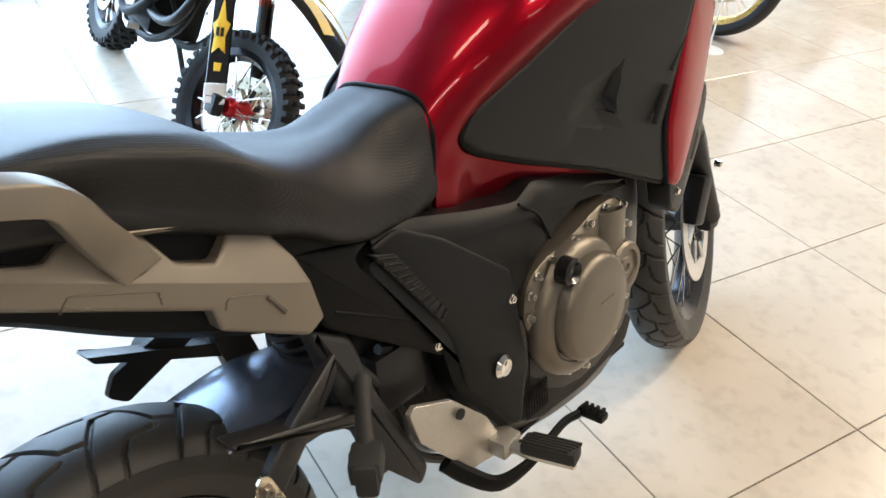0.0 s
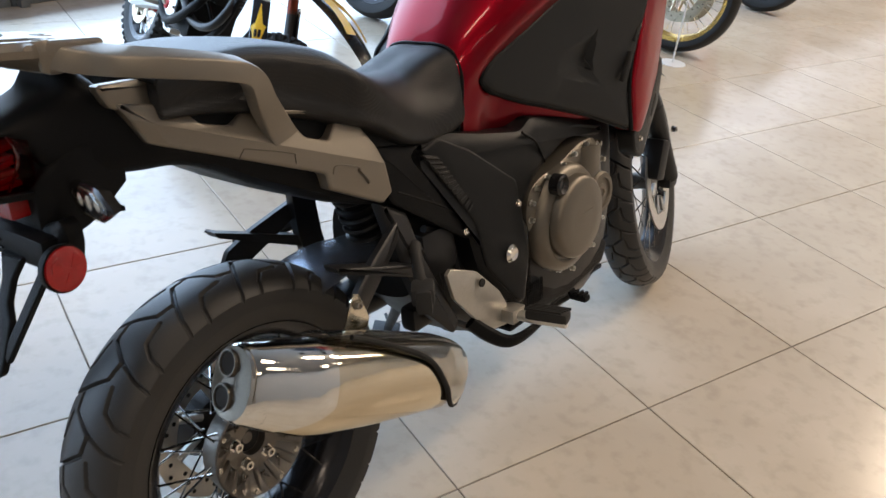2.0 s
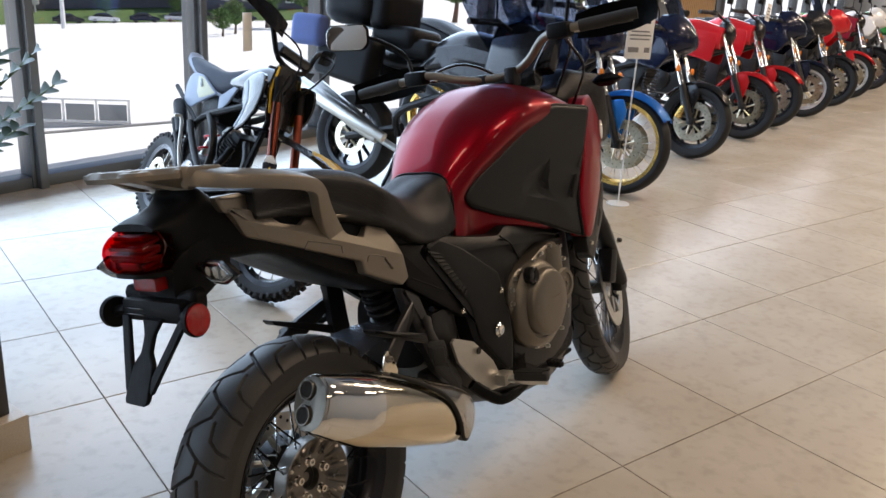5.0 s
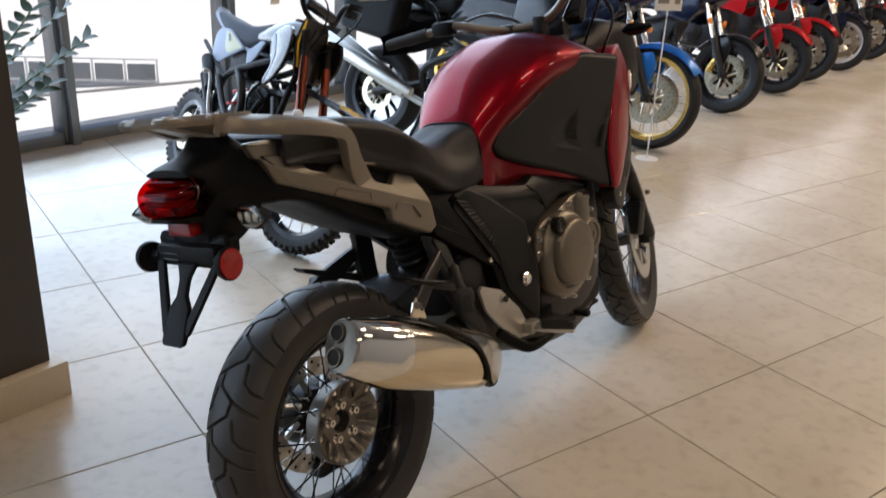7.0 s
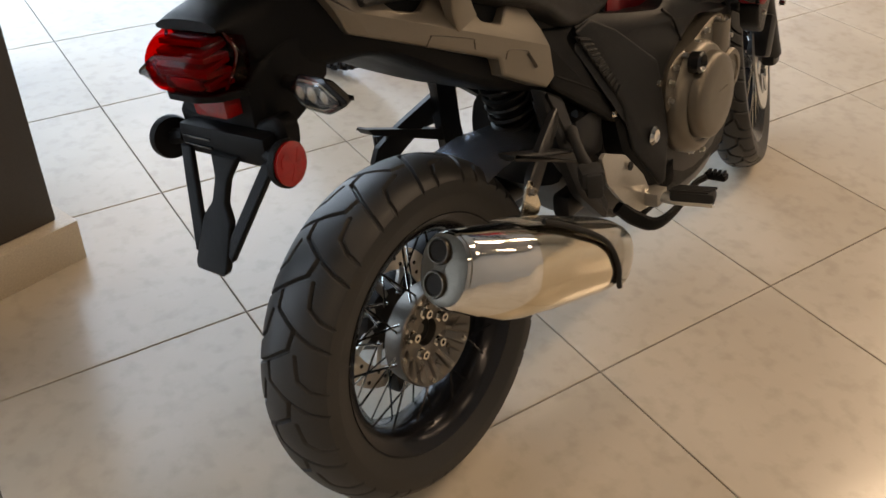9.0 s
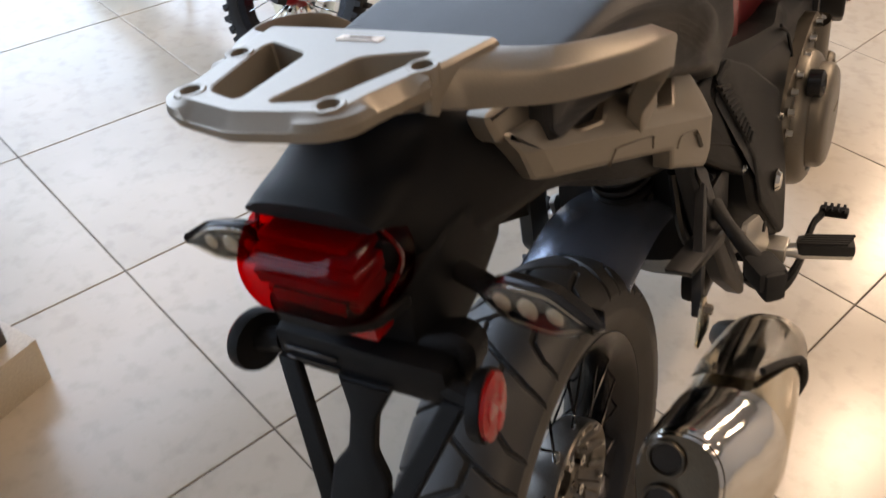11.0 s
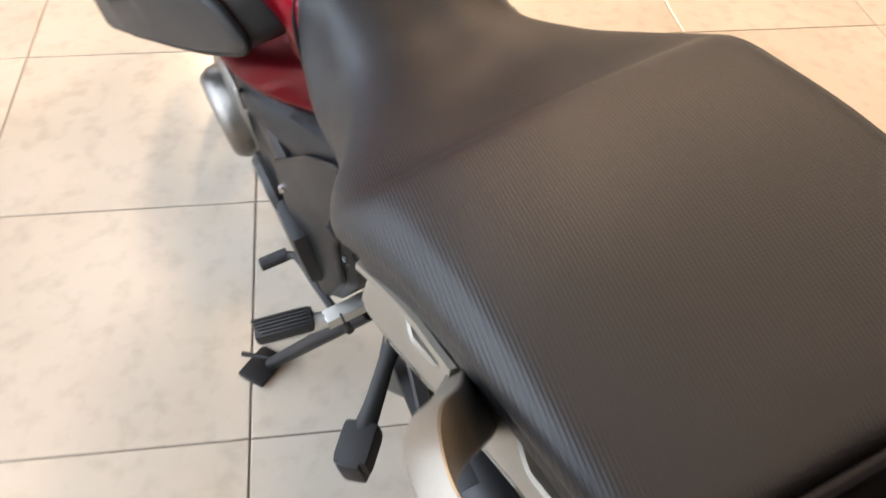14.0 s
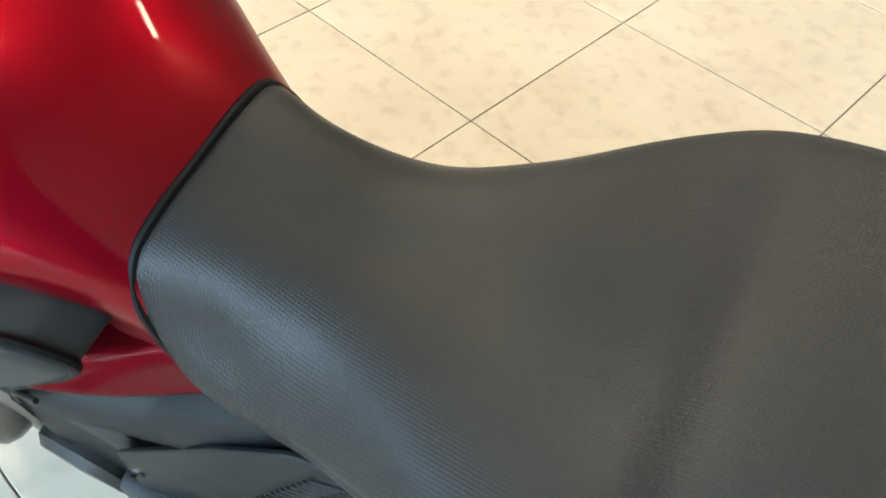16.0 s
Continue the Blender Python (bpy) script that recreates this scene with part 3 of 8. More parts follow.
# tail cowl
bm = bmesh.new()
surf(bm, halves([
    (-0.294, [(0, 0.965), (0.040, 0.963), (0.058, 0.958), (0.064, 0.953), (0.050, 0.950), (0, 0.951)]),
    (-0.274, [(0, 0.972), (0.042, 0.970), (0.063, 0.962), (0.069, 0.950), (0.056, 0.940), (0, 0.940)]),
    (-0.240, [(0, 0.980), (0.043, 0.978), (0.068, 0.966), (0.074, 0.934), (0.064, 0.890), (0, 0.882)]),
    (-0.208, [(0, 0.992), (0.046, 0.990), (0.072, 0.974), (0.080, 0.930), (0.070, 0.874), (0, 0.868)]),
    (-0.180, [(0, 1.018), (0.052, 1.015), (0.076, 0.985), (0.086, 0.928), (0.078, 0.872), (0, 0.866)]),
    (-0.13, [(0, 0.972), (0.058, 0.970), (0.088, 0.960), (0.098, 0.920), (0.088, 0.866), (0, 0.860)]),
    (-0.05, [(0, 0.960), (0.070, 0.958), (0.104, 0.946), (0.112, 0.905), (0.100, 0.852), (0, 0.848)]),
    (0.08, [(0, 0.930), (0.080, 0.928), (0.118, 0.905), (0.120, 0.840), (0.110, 0.778), (0, 0.770)]),
    (0.22, [(0, 0.900), (0.080, 0.895), (0.122, 0.850), (0.124, 0.785), (0.112, 0.712), (0, 0.702)]),
    (0.36, [(0, 0.840), (0.080, 0.835), (0.118, 0.800), (0.122, 0.740), (0.110, 0.665), (0, 0.650)])]), 50, 40, True, True)
part("tail_cowl", bm, BLACK_PL, bike, "black plastic tail cowl")

# seat
bm = bmesh.new()
surf(bm, halves([
    (-0.104, [(0, 0.977), (0.092, 0.976), (0.118, 0.973), (0.124, 0.963), (0.123, 0.946), (0.119, 0.936), (0, 0.918)]),
    (-0.095, [(0, 0.998), (0.093, 0.997), (0.121, 0.992), (0.128, 0.975), (0.126, 0.948), (0.121, 0.932), (0, 0.914)]),
    (-0.030, [(0, 1.007), (0.100, 1.006), (0.128, 1.002), (0.137, 0.984), (0.128, 0.950), (0.122, 0.924), (0, 0.910)]),
    (0.060, [(0, 1.010), (0.109, 1.007), (0.135, 0.999), (0.147, 0.980), (0.136, 0.945), (0.129, 0.905), (0, 0.890)]),
    (0.140, [(0, 0.999), (0.113, 0.993), (0.143, 0.983), (0.157, 0.960), (0.144, 0.921), (0.135, 0.880), (0, 0.860)]),
    (0.195, [(0, 0.981), (0.114, 0.975), (0.151, 0.964), (0.168, 0.940), (0.154, 0.896), (0.143, 0.860), (0, 0.830)]),
    (0.235, [(0, 0.946), (0.108, 0.943), (0.155, 0.939), (0.174, 0.917), (0.162, 0.876), (0.148, 0.845), (0, 0.810)]),
    (0.290, [(0, 0.922), (0.098, 0.919), (0.145, 0.910), (0.163, 0.887), (0.156, 0.850), (0.142, 0.820), (0, 0.780)]),
    (0.360, [(0, 0.898), (0.071, 0.898), (0.115, 0.885), (0.139, 0.849), (0.143, 0.813), (0.133, 0.780), (0, 0.760)]),
    (0.440, [(0, 0.887), (0.043, 0.888), (0.083, 0.873), (0.119, 0.826), (0.128, 0.791), (0.116, 0.757), (0, 0.750)]),
    (0.514, [(0, 0.904), (0.043, 0.905), (0.076, 0.892), (0.100, 0.846), (0.123, 0.804), (0.113, 0.758), (0, 0.750)]),
    (0.561, [(0, 0.915), (0.049, 0.914), (0.083, 0.901), (0.102, 0.864), (0.113, 0.819), (0.104, 0.765), (0, 0.760)]),
    (0.585, [(0, 0.911), (0.052, 0.910), (0.086, 0.896), (0.101, 0.865), (0.093, 0.822), (0.086, 0.782), (0, 0.780)]),
    (0.596, [(0, 0.899), (0.041, 0.898), (0.071, 0.883), (0.084, 0.857), (0.080, 0.824), (0.074, 0.796), (0, 0.790)])]), 110, 64, True, True)
seat = part("seat", bm, SEAT, bike, "stepped black grained vinyl seat", sharp=60)
bm = bmesh.new()
tube(bm, [(-0.126, -0.102, 0.984), (-0.09, -0.109, 0.990), (0.09, -0.109, 0.990), (0.126, -0.102, 0.984)], 0.0045, 8, 4)
part("seat_edge", bm, BLACK_PL, seat)

# fuel tank
bm = bmesh.new()
surf(bm, halves([
    (0.560, [(0, 0.900), (0.045, 0.898), (0.082, 0.885), (0.102, 0.850), (0.112, 0.810), (0.112, 0.770), (0.098, 0.722), (0, 0.715)]),
    (0.600, [(0, 0.955), (0.055, 0.950), (0.104, 0.925), (0.120, 0.880), (0.112, 0.830), (0.114, 0.775), (0.100, 0.712), (0, 0.705)]),
    (0.660, [(0, 1.020), (0.068, 1.012), (0.132, 0.975), (0.148, 0.925), (0.118, 0.865), (0.108, 0.790), (0.092, 0.715), (0, 0.71)]),
    (0.740, [(0, 1.078), (0.078, 1.070), (0.156, 1.028), (0.176, 0.972), (0.136, 0.905), (0.122, 0.820), (0.105, 0.705), (0, 0.70)]),
    (0.860, [(0, 1.120), (0.082, 1.114), (0.166, 1.074), (0.196, 1.020), (0.156, 0.950), (0.143, 0.840), (0.130, 0.695), (0, 0.69)]),
    (1.000, [(0, 1.112), (0.082, 1.108), (0.164, 1.076), (0.198, 1.034), (0.184, 0.965), (0.170, 0.840), (0.155, 0.680), (0, 0.68)]),
    (1.120, [(0, 1.066), (0.080, 1.062), (0.158, 1.045), (0.198, 1.008), (0.200, 0.930), (0.192, 0.830), (0.170, 0.680), (0, 0.68)]),
    (1.200, [(0, 1.010), (0.078, 1.008), (0.150, 0.998), (0.188, 0.970), (0.194, 0.920), (0.188, 0.830), (0.165, 0.690), (0, 0.69)])]), 80, 84, True, True)
part("fuel_tank", bm, RED, bike, "glossy candy red fuel tank", sharp=70)
for side in (1, -1):
    bm = bmesh.new()
    tube(bm, [(side * x, y, z) for x, y, z in ((0, 0.573, 0.9175), (0.048, 0.573, 0.9165), (0.083, 0.575, 0.9035), (0.1030, 0.573, 0.867), (0.1110, 0.562, 0.820), (0.1135, 0.546, 0.775), (0.110, 0.540, 0.750))], 0.0038, 8, 5)
    part("tank_seam", bm, BLACK_PL, bike)
bm = bmesh.new()
lathe(bm, [(0, 0), (0.048, 0), (0.050, 0.004), (0.044, 0.010), (0.02, 0.012), (0, 0.012)], (0, 1.02, 1.108), "Z", 40, turn=Matrix.Rotation(radians(-9), 3, "X"))
part("fuel_cap", bm, DARK_METAL, bike)


def body_x(y, z):
    return 0.10 + 0.22 * (min(max(y, 0.5), 1.15) - 0.6)


def panel_x(y, z):
    """The side panel with its scoop: a hollow that ends at an upright edge."""
    t = (0.925 + 0.25 * (z - 0.83) - y) / 0.105
    w = max(0.0, 1 - abs(z - 0.825 - 0.25 * (y - 0.87)) / 0.045)
    return body_x(y, z) - (0.020 * (1 - t) * w**0.6 if 0 < t < 1 else 0.0)


def fair_x(y, z):
    return 0.214 - 0.30 * max(0.0, y - 1.10) ** 1.15 - 0.10 * max(0, z - 0.9)


PANEL = [(0.618, 0.840), (0.645, 0.877), (0.70, 0.905), (0.78, 0.945), (0.86, 0.988), (0.94, 1.036), (1.00, 1.042), (1.145, 1.018), (1.105, 0.90), (1.052, 0.755), (1.062, 0.644), (0.92, 0.708), (0.80, 0.752), (0.73, 0.776), (0.68, 0.797), (0.640, 0.815)]
FAIRING = [(1.072, 0.640), (1.062, 0.750), (1.110, 0.890), (1.155, 1.010), (1.23, 1.045), (1.300, 1.050), (1.365, 0.995), (1.385, 0.93), (1.325, 0.84), (1.262, 0.738), (1.175, 0.672), (1.105, 0.624)]
COVER = [(0.367, 0.765), (0.453, 0.778), (0.60, 0.742), (0.700, 0.722), (0.745, 0.742), (0.90, 0.705), (1.05, 0.660), (1.03, 0.625), (0.90, 0.665), (0.769, 0.630), (0.705, 0.605), (0.648, 0.545), (0.664, 0.451), (0.626, 0.360), (0.596, 0.365), (0.514, 0.480), (0.500, 0.575), (0.480, 0.615)]
SUB = [(0.283, 0.795), (0.418, 0.763), (0.378, 0.752), (0.500, 0.597), (0.516, 0.560), (0.500, 0.548), (0.305, 0.686)]
TAN = [(-0.154, 0.965), (-0.093, 0.951), (-0.075, 0.946), (-0.044, 0.914), (0.004, 0.899), (0.030, 0.914), (0.094, 0.898), (0.105, 0.890), (0.126, 0.853), (0.170, 0.836), (0.197, 0.861), (0.240, 0.849), (0.270, 0.802), (0.296, 0.712), (0.270, 0.699), (0.160, 0.756), (0.153, 0.786), (-0.006, 0.854), (-0.122, 0.903)]
TAN_FOLDS = [((-0.10, 0.925), (0.275, 0.772), 0.30, -0.22), ((0.245, 0.852), (0.262, 0.690), -0.22, 0.0), ((-0.130, 0.955), (-0.095, 0.893), 0.0, -0.28)]


def tan_x(y, z):
    """The cover's outer face: flat fields that meet in folds."""
    x = 0.120 + 0.085 * (y + 0.15) - 0.08 * (z - 0.85)
    for (ya, za), (yb, zb), above, below in TAN_FOLDS:
        d = ((yb - ya) * (z - za) - (zb - za) * (y - ya)) / math.hypot(yb - ya, zb - za)
        x += -abs(above) * d if d > 0 and above > 0 else (above * abs(d) if d > 0 else below * abs(d))
    return x - 0.004


def fold(bm, folds):
    """Cuts a part along lines of the y-z plane."""
    for (ya, za), (yb, zb), _, _ in folds:
        bmesh.ops.bisect_plane(bm, geom=bm.verts[:] + bm.edges[:] + bm.faces[:], plane_co=(0, ya, za), plane_no=(0, zb - za, ya - yb))

for side in (1, -1):
    bm = bmesh.new()
    pad_outline = PANEL if side > 0 else [(y - 0.024 * (y < 0.9), z + 0.008 * (z < 0.9)) for y, z in PANEL]

    def out(y):
        return 0.0 if side > 0 else 0.050 + 0.18 * (min(max(y, 0.58), 0.90) - 0.60)
    pillow(bm, pad_outline, lambda y, z: panel_x(y, z) + out(y), side, 0.03 if side > 0 else 0.05, 0.006, (0.88, 0.86), 0.010, 44)
    panel = part("tank_side_panel", bm, GREY_PL, bike, "charcoal satin side panel")
    bm = bmesh.new()
    rim = [(y, z) for y, z in rounded(pad_outline, 0.012, 4)]
    tube(bm, [(side * (body_x(y, z) + out(y) + 0.008), y, z) for y, z in rim + rim[:1]], 0.0055, 8, caps=False)
    part("edge_seal", bm, BLACK_PL, panel)
    # slots aren't cut: near-black rods paint the shade inside them
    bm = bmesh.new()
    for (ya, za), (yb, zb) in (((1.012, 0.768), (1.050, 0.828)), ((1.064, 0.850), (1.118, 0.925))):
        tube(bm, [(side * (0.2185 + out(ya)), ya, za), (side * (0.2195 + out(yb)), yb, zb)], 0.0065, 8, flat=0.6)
    part("vent_slot_shade", bm, HOLE_SHADE, panel)
    bm = bmesh.new()
    pillow(bm, FAIRING, fair_x, side, 0.05, 0.008, (1.22, 0.84), 0.004)
    fairing = part("front_fairing", bm, RED_SIDE, bike, "red painted front fairing")
    bm = bmesh.new()
    tube(bm, [(side * 0.216, 1.066, 0.640), (side * 0.214, 1.057, 0.750), (side * 0.206, 1.106, 0.890), (side * 0.196, 1.150, 1.005)], 0.006, 8, 6)
    part("edge_strip", bm, BLACK_PL, fairing)
    bm = bmesh.new()
    lathe(bm, [(0.026, 0), (0.030, 0.001), (0.031, 0.004), (0.027, 0.006), (0.024, 0.004)], (side * (fair_x(1.36, 0.93) + 0.011), 1.36, 0.93), "Z", 32, turn=Vector((side, 0.35, 0)).to_track_quat("Z", "Y").to_matrix())
    for k in range(3):
        tube(bm, [(side * (fair_x(1.36, 0.93) + 0.015), 1.352 + 0.004 * k, 0.912 + 0.014 * k), (side * (fair_x(1.36, 0.93) + 0.012), 1.374, 0.920 + 0.012 * k)], 0.003, 6)
    part("badge", bm, SILVER, fairing, "round silver badge")
    bm = bmesh.new()
    pillow(bm, [(1.100, 0.622), (1.175, 0.668), (1.262, 0.745), (1.318, 0.772), (1.328, 0.745), (1.292, 0.655), (1.222, 0.596), (1.165, 0.540), (1.115, 0.570)], lambda y, z: 0.200 - 0.16 * (y - 1.1), side, 0.04, 0.006, (1.2, 0.635))
    low = part("lower_fairing", bm, GREY_PL, bike, "dark grey lower fairing")
    bm = bmesh.new()
    bolt(bm, (side * 0.205, 1.135, 0.60), (side, 0, 0), 0.006)
    part("bolt", bm, CHROME, low)
    # vent opening painted as a thin near-black plate, shade without depth
    bm = bmesh.new()
    sheet(bm, [(1.205, 0.640), (1.255, 0.690), (1.262, 0.670), (1.225, 0.632)], lambda u, v, h: (side * (0.200 - 0.16 * (u - 1.1) + 0.009 + h), u, v), 0.003, 0.001)
    part("vent_shade", bm, HOLE_SHADE, low)

    # frame covers below the tank and the seat
    swell = 0.45 if side > 0 else 1.0

    def cover_x(y, z):
        """The cover's outer face: it swells towards the front and the bottom."""
        flat = 0.166 - 0.15 * (z - 0.573)
        full = 0.132 + 0.21 * (min(max(y, 0.42), 0.70) - 0.45) + 0.085 * (0.75 - z) - 0.10 * max(0.0, y - 0.70)
        return flat + (full - flat) * swell
    outline = COVER if side > 0 else COVER[:8] + [(0.90, 0.605), (0.78, 0.555), (0.72, 0.500), (0.675, 0.460)] + COVER[12:]
    bm = bmesh.new()
    sheet(bm, outline, lambda u, v, h: (side * (cover_x(u, v) - 0.085 + h), u, v + (0.3 if side > 0 else 1.0) * min(1.0, max(0.0, (v - 0.66) / 0.08)) * (0.018 - 0.040 * (h / 0.085) ** 2)), 0.085, 0.014, 0.016)
    cover = part("frame_cover", bm, COVER_PL, bike, "black grained plastic frame cover")
    bm = bmesh.new()
    sheet(bm, [(0.402, 0.757), (0.453, 0.767), (0.527, 0.727), (0.648, 0.632), (0.652, 0.560), (0.655, 0.470), (0.622, 0.375), (0.600, 0.378), (0.524, 0.485), (0.512, 0.578), (0.490, 0.615)], lambda u, v, h: (side * (cover_x(u, v) - 0.002 + h), u, v), 0.0065, 0.003, 0.008)
    part("raised_field", bm, COVER_PL, cover)
    # near-black sheet under the ribs paints the shade between them
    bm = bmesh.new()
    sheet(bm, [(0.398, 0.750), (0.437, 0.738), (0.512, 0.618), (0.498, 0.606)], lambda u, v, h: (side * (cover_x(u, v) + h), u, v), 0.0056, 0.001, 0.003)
    part("grille_shade", bm, HOLE_SHADE, cover)
    for k in range(11):
        f = (k + 0.5) / 11
        ya, za = 0.400 + (0.498 - 0.400) * f, 0.749 + (0.608 - 0.749) * f
        yb, zb = 0.436 + (0.511 - 0.436) * f, 0.737 + (0.620 - 0.737) * f
        bm = bmesh.new()
        tube(bm, [(side * (cover_x(ya, za) + 0.006), ya, za), (side * (cover_x(yb, zb) + 0.006), yb, zb)], 0.0030, 6)
        part("grille_rib", bm, COVER_PL, cover)
    bm = bmesh.new()
    tube(bm, [(side * (cover_x(y, z) - 0.0005), y, z) for y, z in ((0.690, 0.722), (0.735, 0.690), (0.760, 0.640))], 0.003, 6, 4)
    part("ridge", bm, COVER_PL, cover)
    bm = bmesh.new()
    bolt(bm, (side * (cover_x(0.64, 0.585) + 0.004), 0.640, 0.585), (side, 0, 0), 0.006)
    part("bolt", bm, CHROME, cover)
    if side > 0:
        bm = bmesh.new()
        lathe(bm, [(0, 0), (0.018, 0), (0.020, 0.004), (0.014, 0.010), (0.010, 0.008), (0, 0.008)], (side * (cover_x(0.598, 0.488) + 0.003), 0.598, 0.488), "Z", 28, turn=Vector((side, 0, 0)).to_track_quat("Z", "Y").to_matrix())
        part("pivot_bolt", bm, CHROME, cover, "steel pivot bolt")
    bm = bmesh.new()
    sheet(bm, SUB, lambda u, v, h: (side * ((0.132 if side > 0 else 0.122) - 0.13 * (v - 0.573) + h), u, v), 0.024, 0.004, 0.010)
    sub = part("seat_side_cover", bm, BLACK_PL, bike, "black side cover under the seat")
    bm = bmesh.new()
    tube(bm, [(side * (0.1545 - 0.13 * (z - 0.573)), y, z) for y, z in ((0.325, 0.700), (0.43, 0.642), (0.495, 0.598))], 0.003, 6, 4)
    part("ridge", bm, BLACK_PL, sub)
    bm = bmesh.new()
    bolt(bm, (side * 0.157, 0.489, 0.572), (side, 0, 0), 0.0065, 0.005)
    part("bolt", bm, CHROME, sub)
    bm = bmesh.new()
    wide = 0.009 if side > 0 else 0.018
    sheet(bm, TAN, lambda u, v, h: (h, u, v), 0.045, 0.003, 0.005)
    fold(bm, TAN_FOLDS)
    for v in bm.verts:
        v.co.x = side * (tan_x(v.co.y, v.co.z) + wide - 0.045 + v.co.x)
    tan = part("tail_side_cover", bm, BRONZE, bike, "bronze painted tail side cover", sharp=14)
    for poly in ([(-0.088, 0.953), (-0.046, 0.908), (0.006, 0.893), (0.040, 0.918)], [(0.098, 0.900), (0.122, 0.846), (0.174, 0.830), (0.206, 0.866)]):
        bm = bmesh.new()
        sheet(bm, poly, lambda u, v, h: (side * (0.076 + wide + 0.085 * (u + 0.15) - 0.08 * (v - 0.85) + h), u, v), 0.010, 0.002, 0.004)
        part("pocket", bm, BLACK_PL, tan)
    # grooves drawn as flat darker lines on the face, shade by colour
    for line, r in (([(0.004, 0.848), (0.012, 0.860), (0.022, 0.861), (0.092, 0.837), (0.098, 0.830), (0.100, 0.818)], 0.0022), ([(0.166, 0.782), (0.174, 0.795), (0.213, 0.783), (0.222, 0.774), (0.240, 0.749)], 0.0022), ([(0.216, 0.777), (0.226, 0.764), (0.236, 0.748)], 0.0050)):
        bm = bmesh.new()
        tube(bm, [(side * (tan_x(y, z) + wide - 0.0006), y, z) for y, z in spline(line, 24)], r, 6, flat=0.5)
        part("groove", bm, GROOVE_SHADE, tan)
    bm = bmesh.new()
    tube(bm, [(side * (0.128 + wide), 0.085, 0.904), (side * (0.134 + wide), 0.16, 0.886), (side * (0.146 + wide), 0.245, 0.852)], 0.005, 6, 4)
    part("rail", bm, BRONZE, tan)

# luggage rack with grab handles
HALF = [(0.0, -0.332), (0.062, -0.319), (0.077, -0.306), (0.080, -0.284), (0.091, -0.243), (0.101, -0.214), (0.112, -0.156), (0.060, -0.154), (0.0, -0.153)]
OUTER = rounded(HALF[:-1] + [(0.0, -0.153)] + [(-x, y) for x, y in HALF[-2:0:-1]], 0.005, 3)
SLOTS = [rounded([(s * 0.026, -0.216), (s * 0.079, -0.195), (s * 0.078, -0.213), (s * 0.054, -0.294), (s * 0.046, -0.302), (s * 0.0125, -0.312)], 0.009, 4) for s in (1, -1)]
HOLES = [[(cx + 0.0080 * math.cos(a), cy + 0.0080 * math.sin(a)) for a in np.linspace(0, 2 * math.pi, 20, endpoint=False)] for cx, cy in ((0.064, -0.306), (-0.064, -0.306), (0.088, -0.226), (-0.088, -0.226))]
DEEP = 0.019


def rack_z(y):
    return 1.0530 - 0.08 * (y + 0.175)


BOSSES = [(s * x, y) for s in (1, -1) for x, y in ((0.064, -0.306), (0.088, -0.226))]


def outward(loop):
    """Unit normals of a closed loop, away from its inside."""
    P = np.array(loop)
    t = np.roll(P, -1, 0) - np.roll(P, 1, 0)
    n = np.stack([t[:, 1], -t[:, 0]], 1) / np.linalg.norm(t, axis=1)[:, None]
    area = (P[:, 0] * np.roll(P[:, 1], -1) - P[:, 1] * np.roll(P[:, 0], -1)).sum()
    return n if area > 0 else -n


dense = [np.array(a) + (np.array(b) - np.array(a)) * f for a, b in zip(OUTER, OUTER[1:] + OUTER[:1]) for f in np.linspace(0, 1, max(1, int(np.hypot(b[0] - a[0], b[1] - a[1]) / 0.006)), endpoint=False)]
norm = outward(dense)
slope = []
for p in dense:
    near = min(math.hypot(p[0] - x, p[1] - y) for x, y in BOSSES)
    slope.append((0.013 if p[1] > -0.312 else 0.010) * min(1.0, max(0.18, (near - 0.018) / 0.008)) if p[1] < -0.236 else 0.002)
bm = bmesh.new()
levels = []
for out, dz in (((-0.0016, 0), 0.0), ((0, 0), 0.0012), ((0, 1), 1.0), ((0.0015, 1), DEEP * 0.5), ((-0.001, 0.85), DEEP)):
    ring = []
    for p, n, c in zip(dense, norm, slope):
        q = p + n * (out[0] + out[1] * (0.010 if p[1] < -0.236 else 0.002))
        ring.append(bm.verts.new((q[0], q[1], rack_z(p[1]) - (max(0.003, c * 0.95) if dz == 1.0 else dz))))
    levels.append(ring)
for a, b in zip(levels, levels[1:]):
    for k in range(len(a)):
        bm.faces.new((a[k], a[(k + 1) % len(a)], b[(k + 1) % len(a)], b[k]))
top, low = [], []
top += [bm.edges.get((a, b)) for a, b in zip(levels[0], levels[0][1:] + levels[0][:1])]
low += [bm.edges.get((a, b)) for a, b in zip(levels[-1], levels[-1][1:] + levels[-1][:1])]
for loop in (*SLOTS, *HOLES):
    n = outward(loop)
    rings = [[bm.verts.new((p[0] + m[0] * o, p[1] + m[1] * o, rack_z(p[1]) - d * (1.0 if d < 0.01 else min(1.0, max(0.4, 0.4 + 0.6 * (p[1] + 0.300) / 0.09))))) for p, m in zip(loop, n)] for o, d in ((0.0016, 0), (0, 0.0012), (-0.003, 0.044))]
    for a, b in zip(rings, rings[1:]):
        for k in range(len(a)):
            bm.faces.new((a[k], a[(k + 1) % len(a)], b[(k + 1) % len(a)], b[k]))
    top += [bm.edges.get((a, b)) for a, b in zip(rings[0], rings[0][1:] + rings[0][:1])]
    low += [bm.edges.get((a, b)) for a, b in zip(rings[-1], rings[-1][1:] + rings[-1][:1])]
bmesh.ops.triangle_fill(bm, use_beauty=True, use_dissolve=False, edges=top)
bmesh.ops.triangle_fill(bm, use_beauty=True, use_dissolve=False, edges=low)
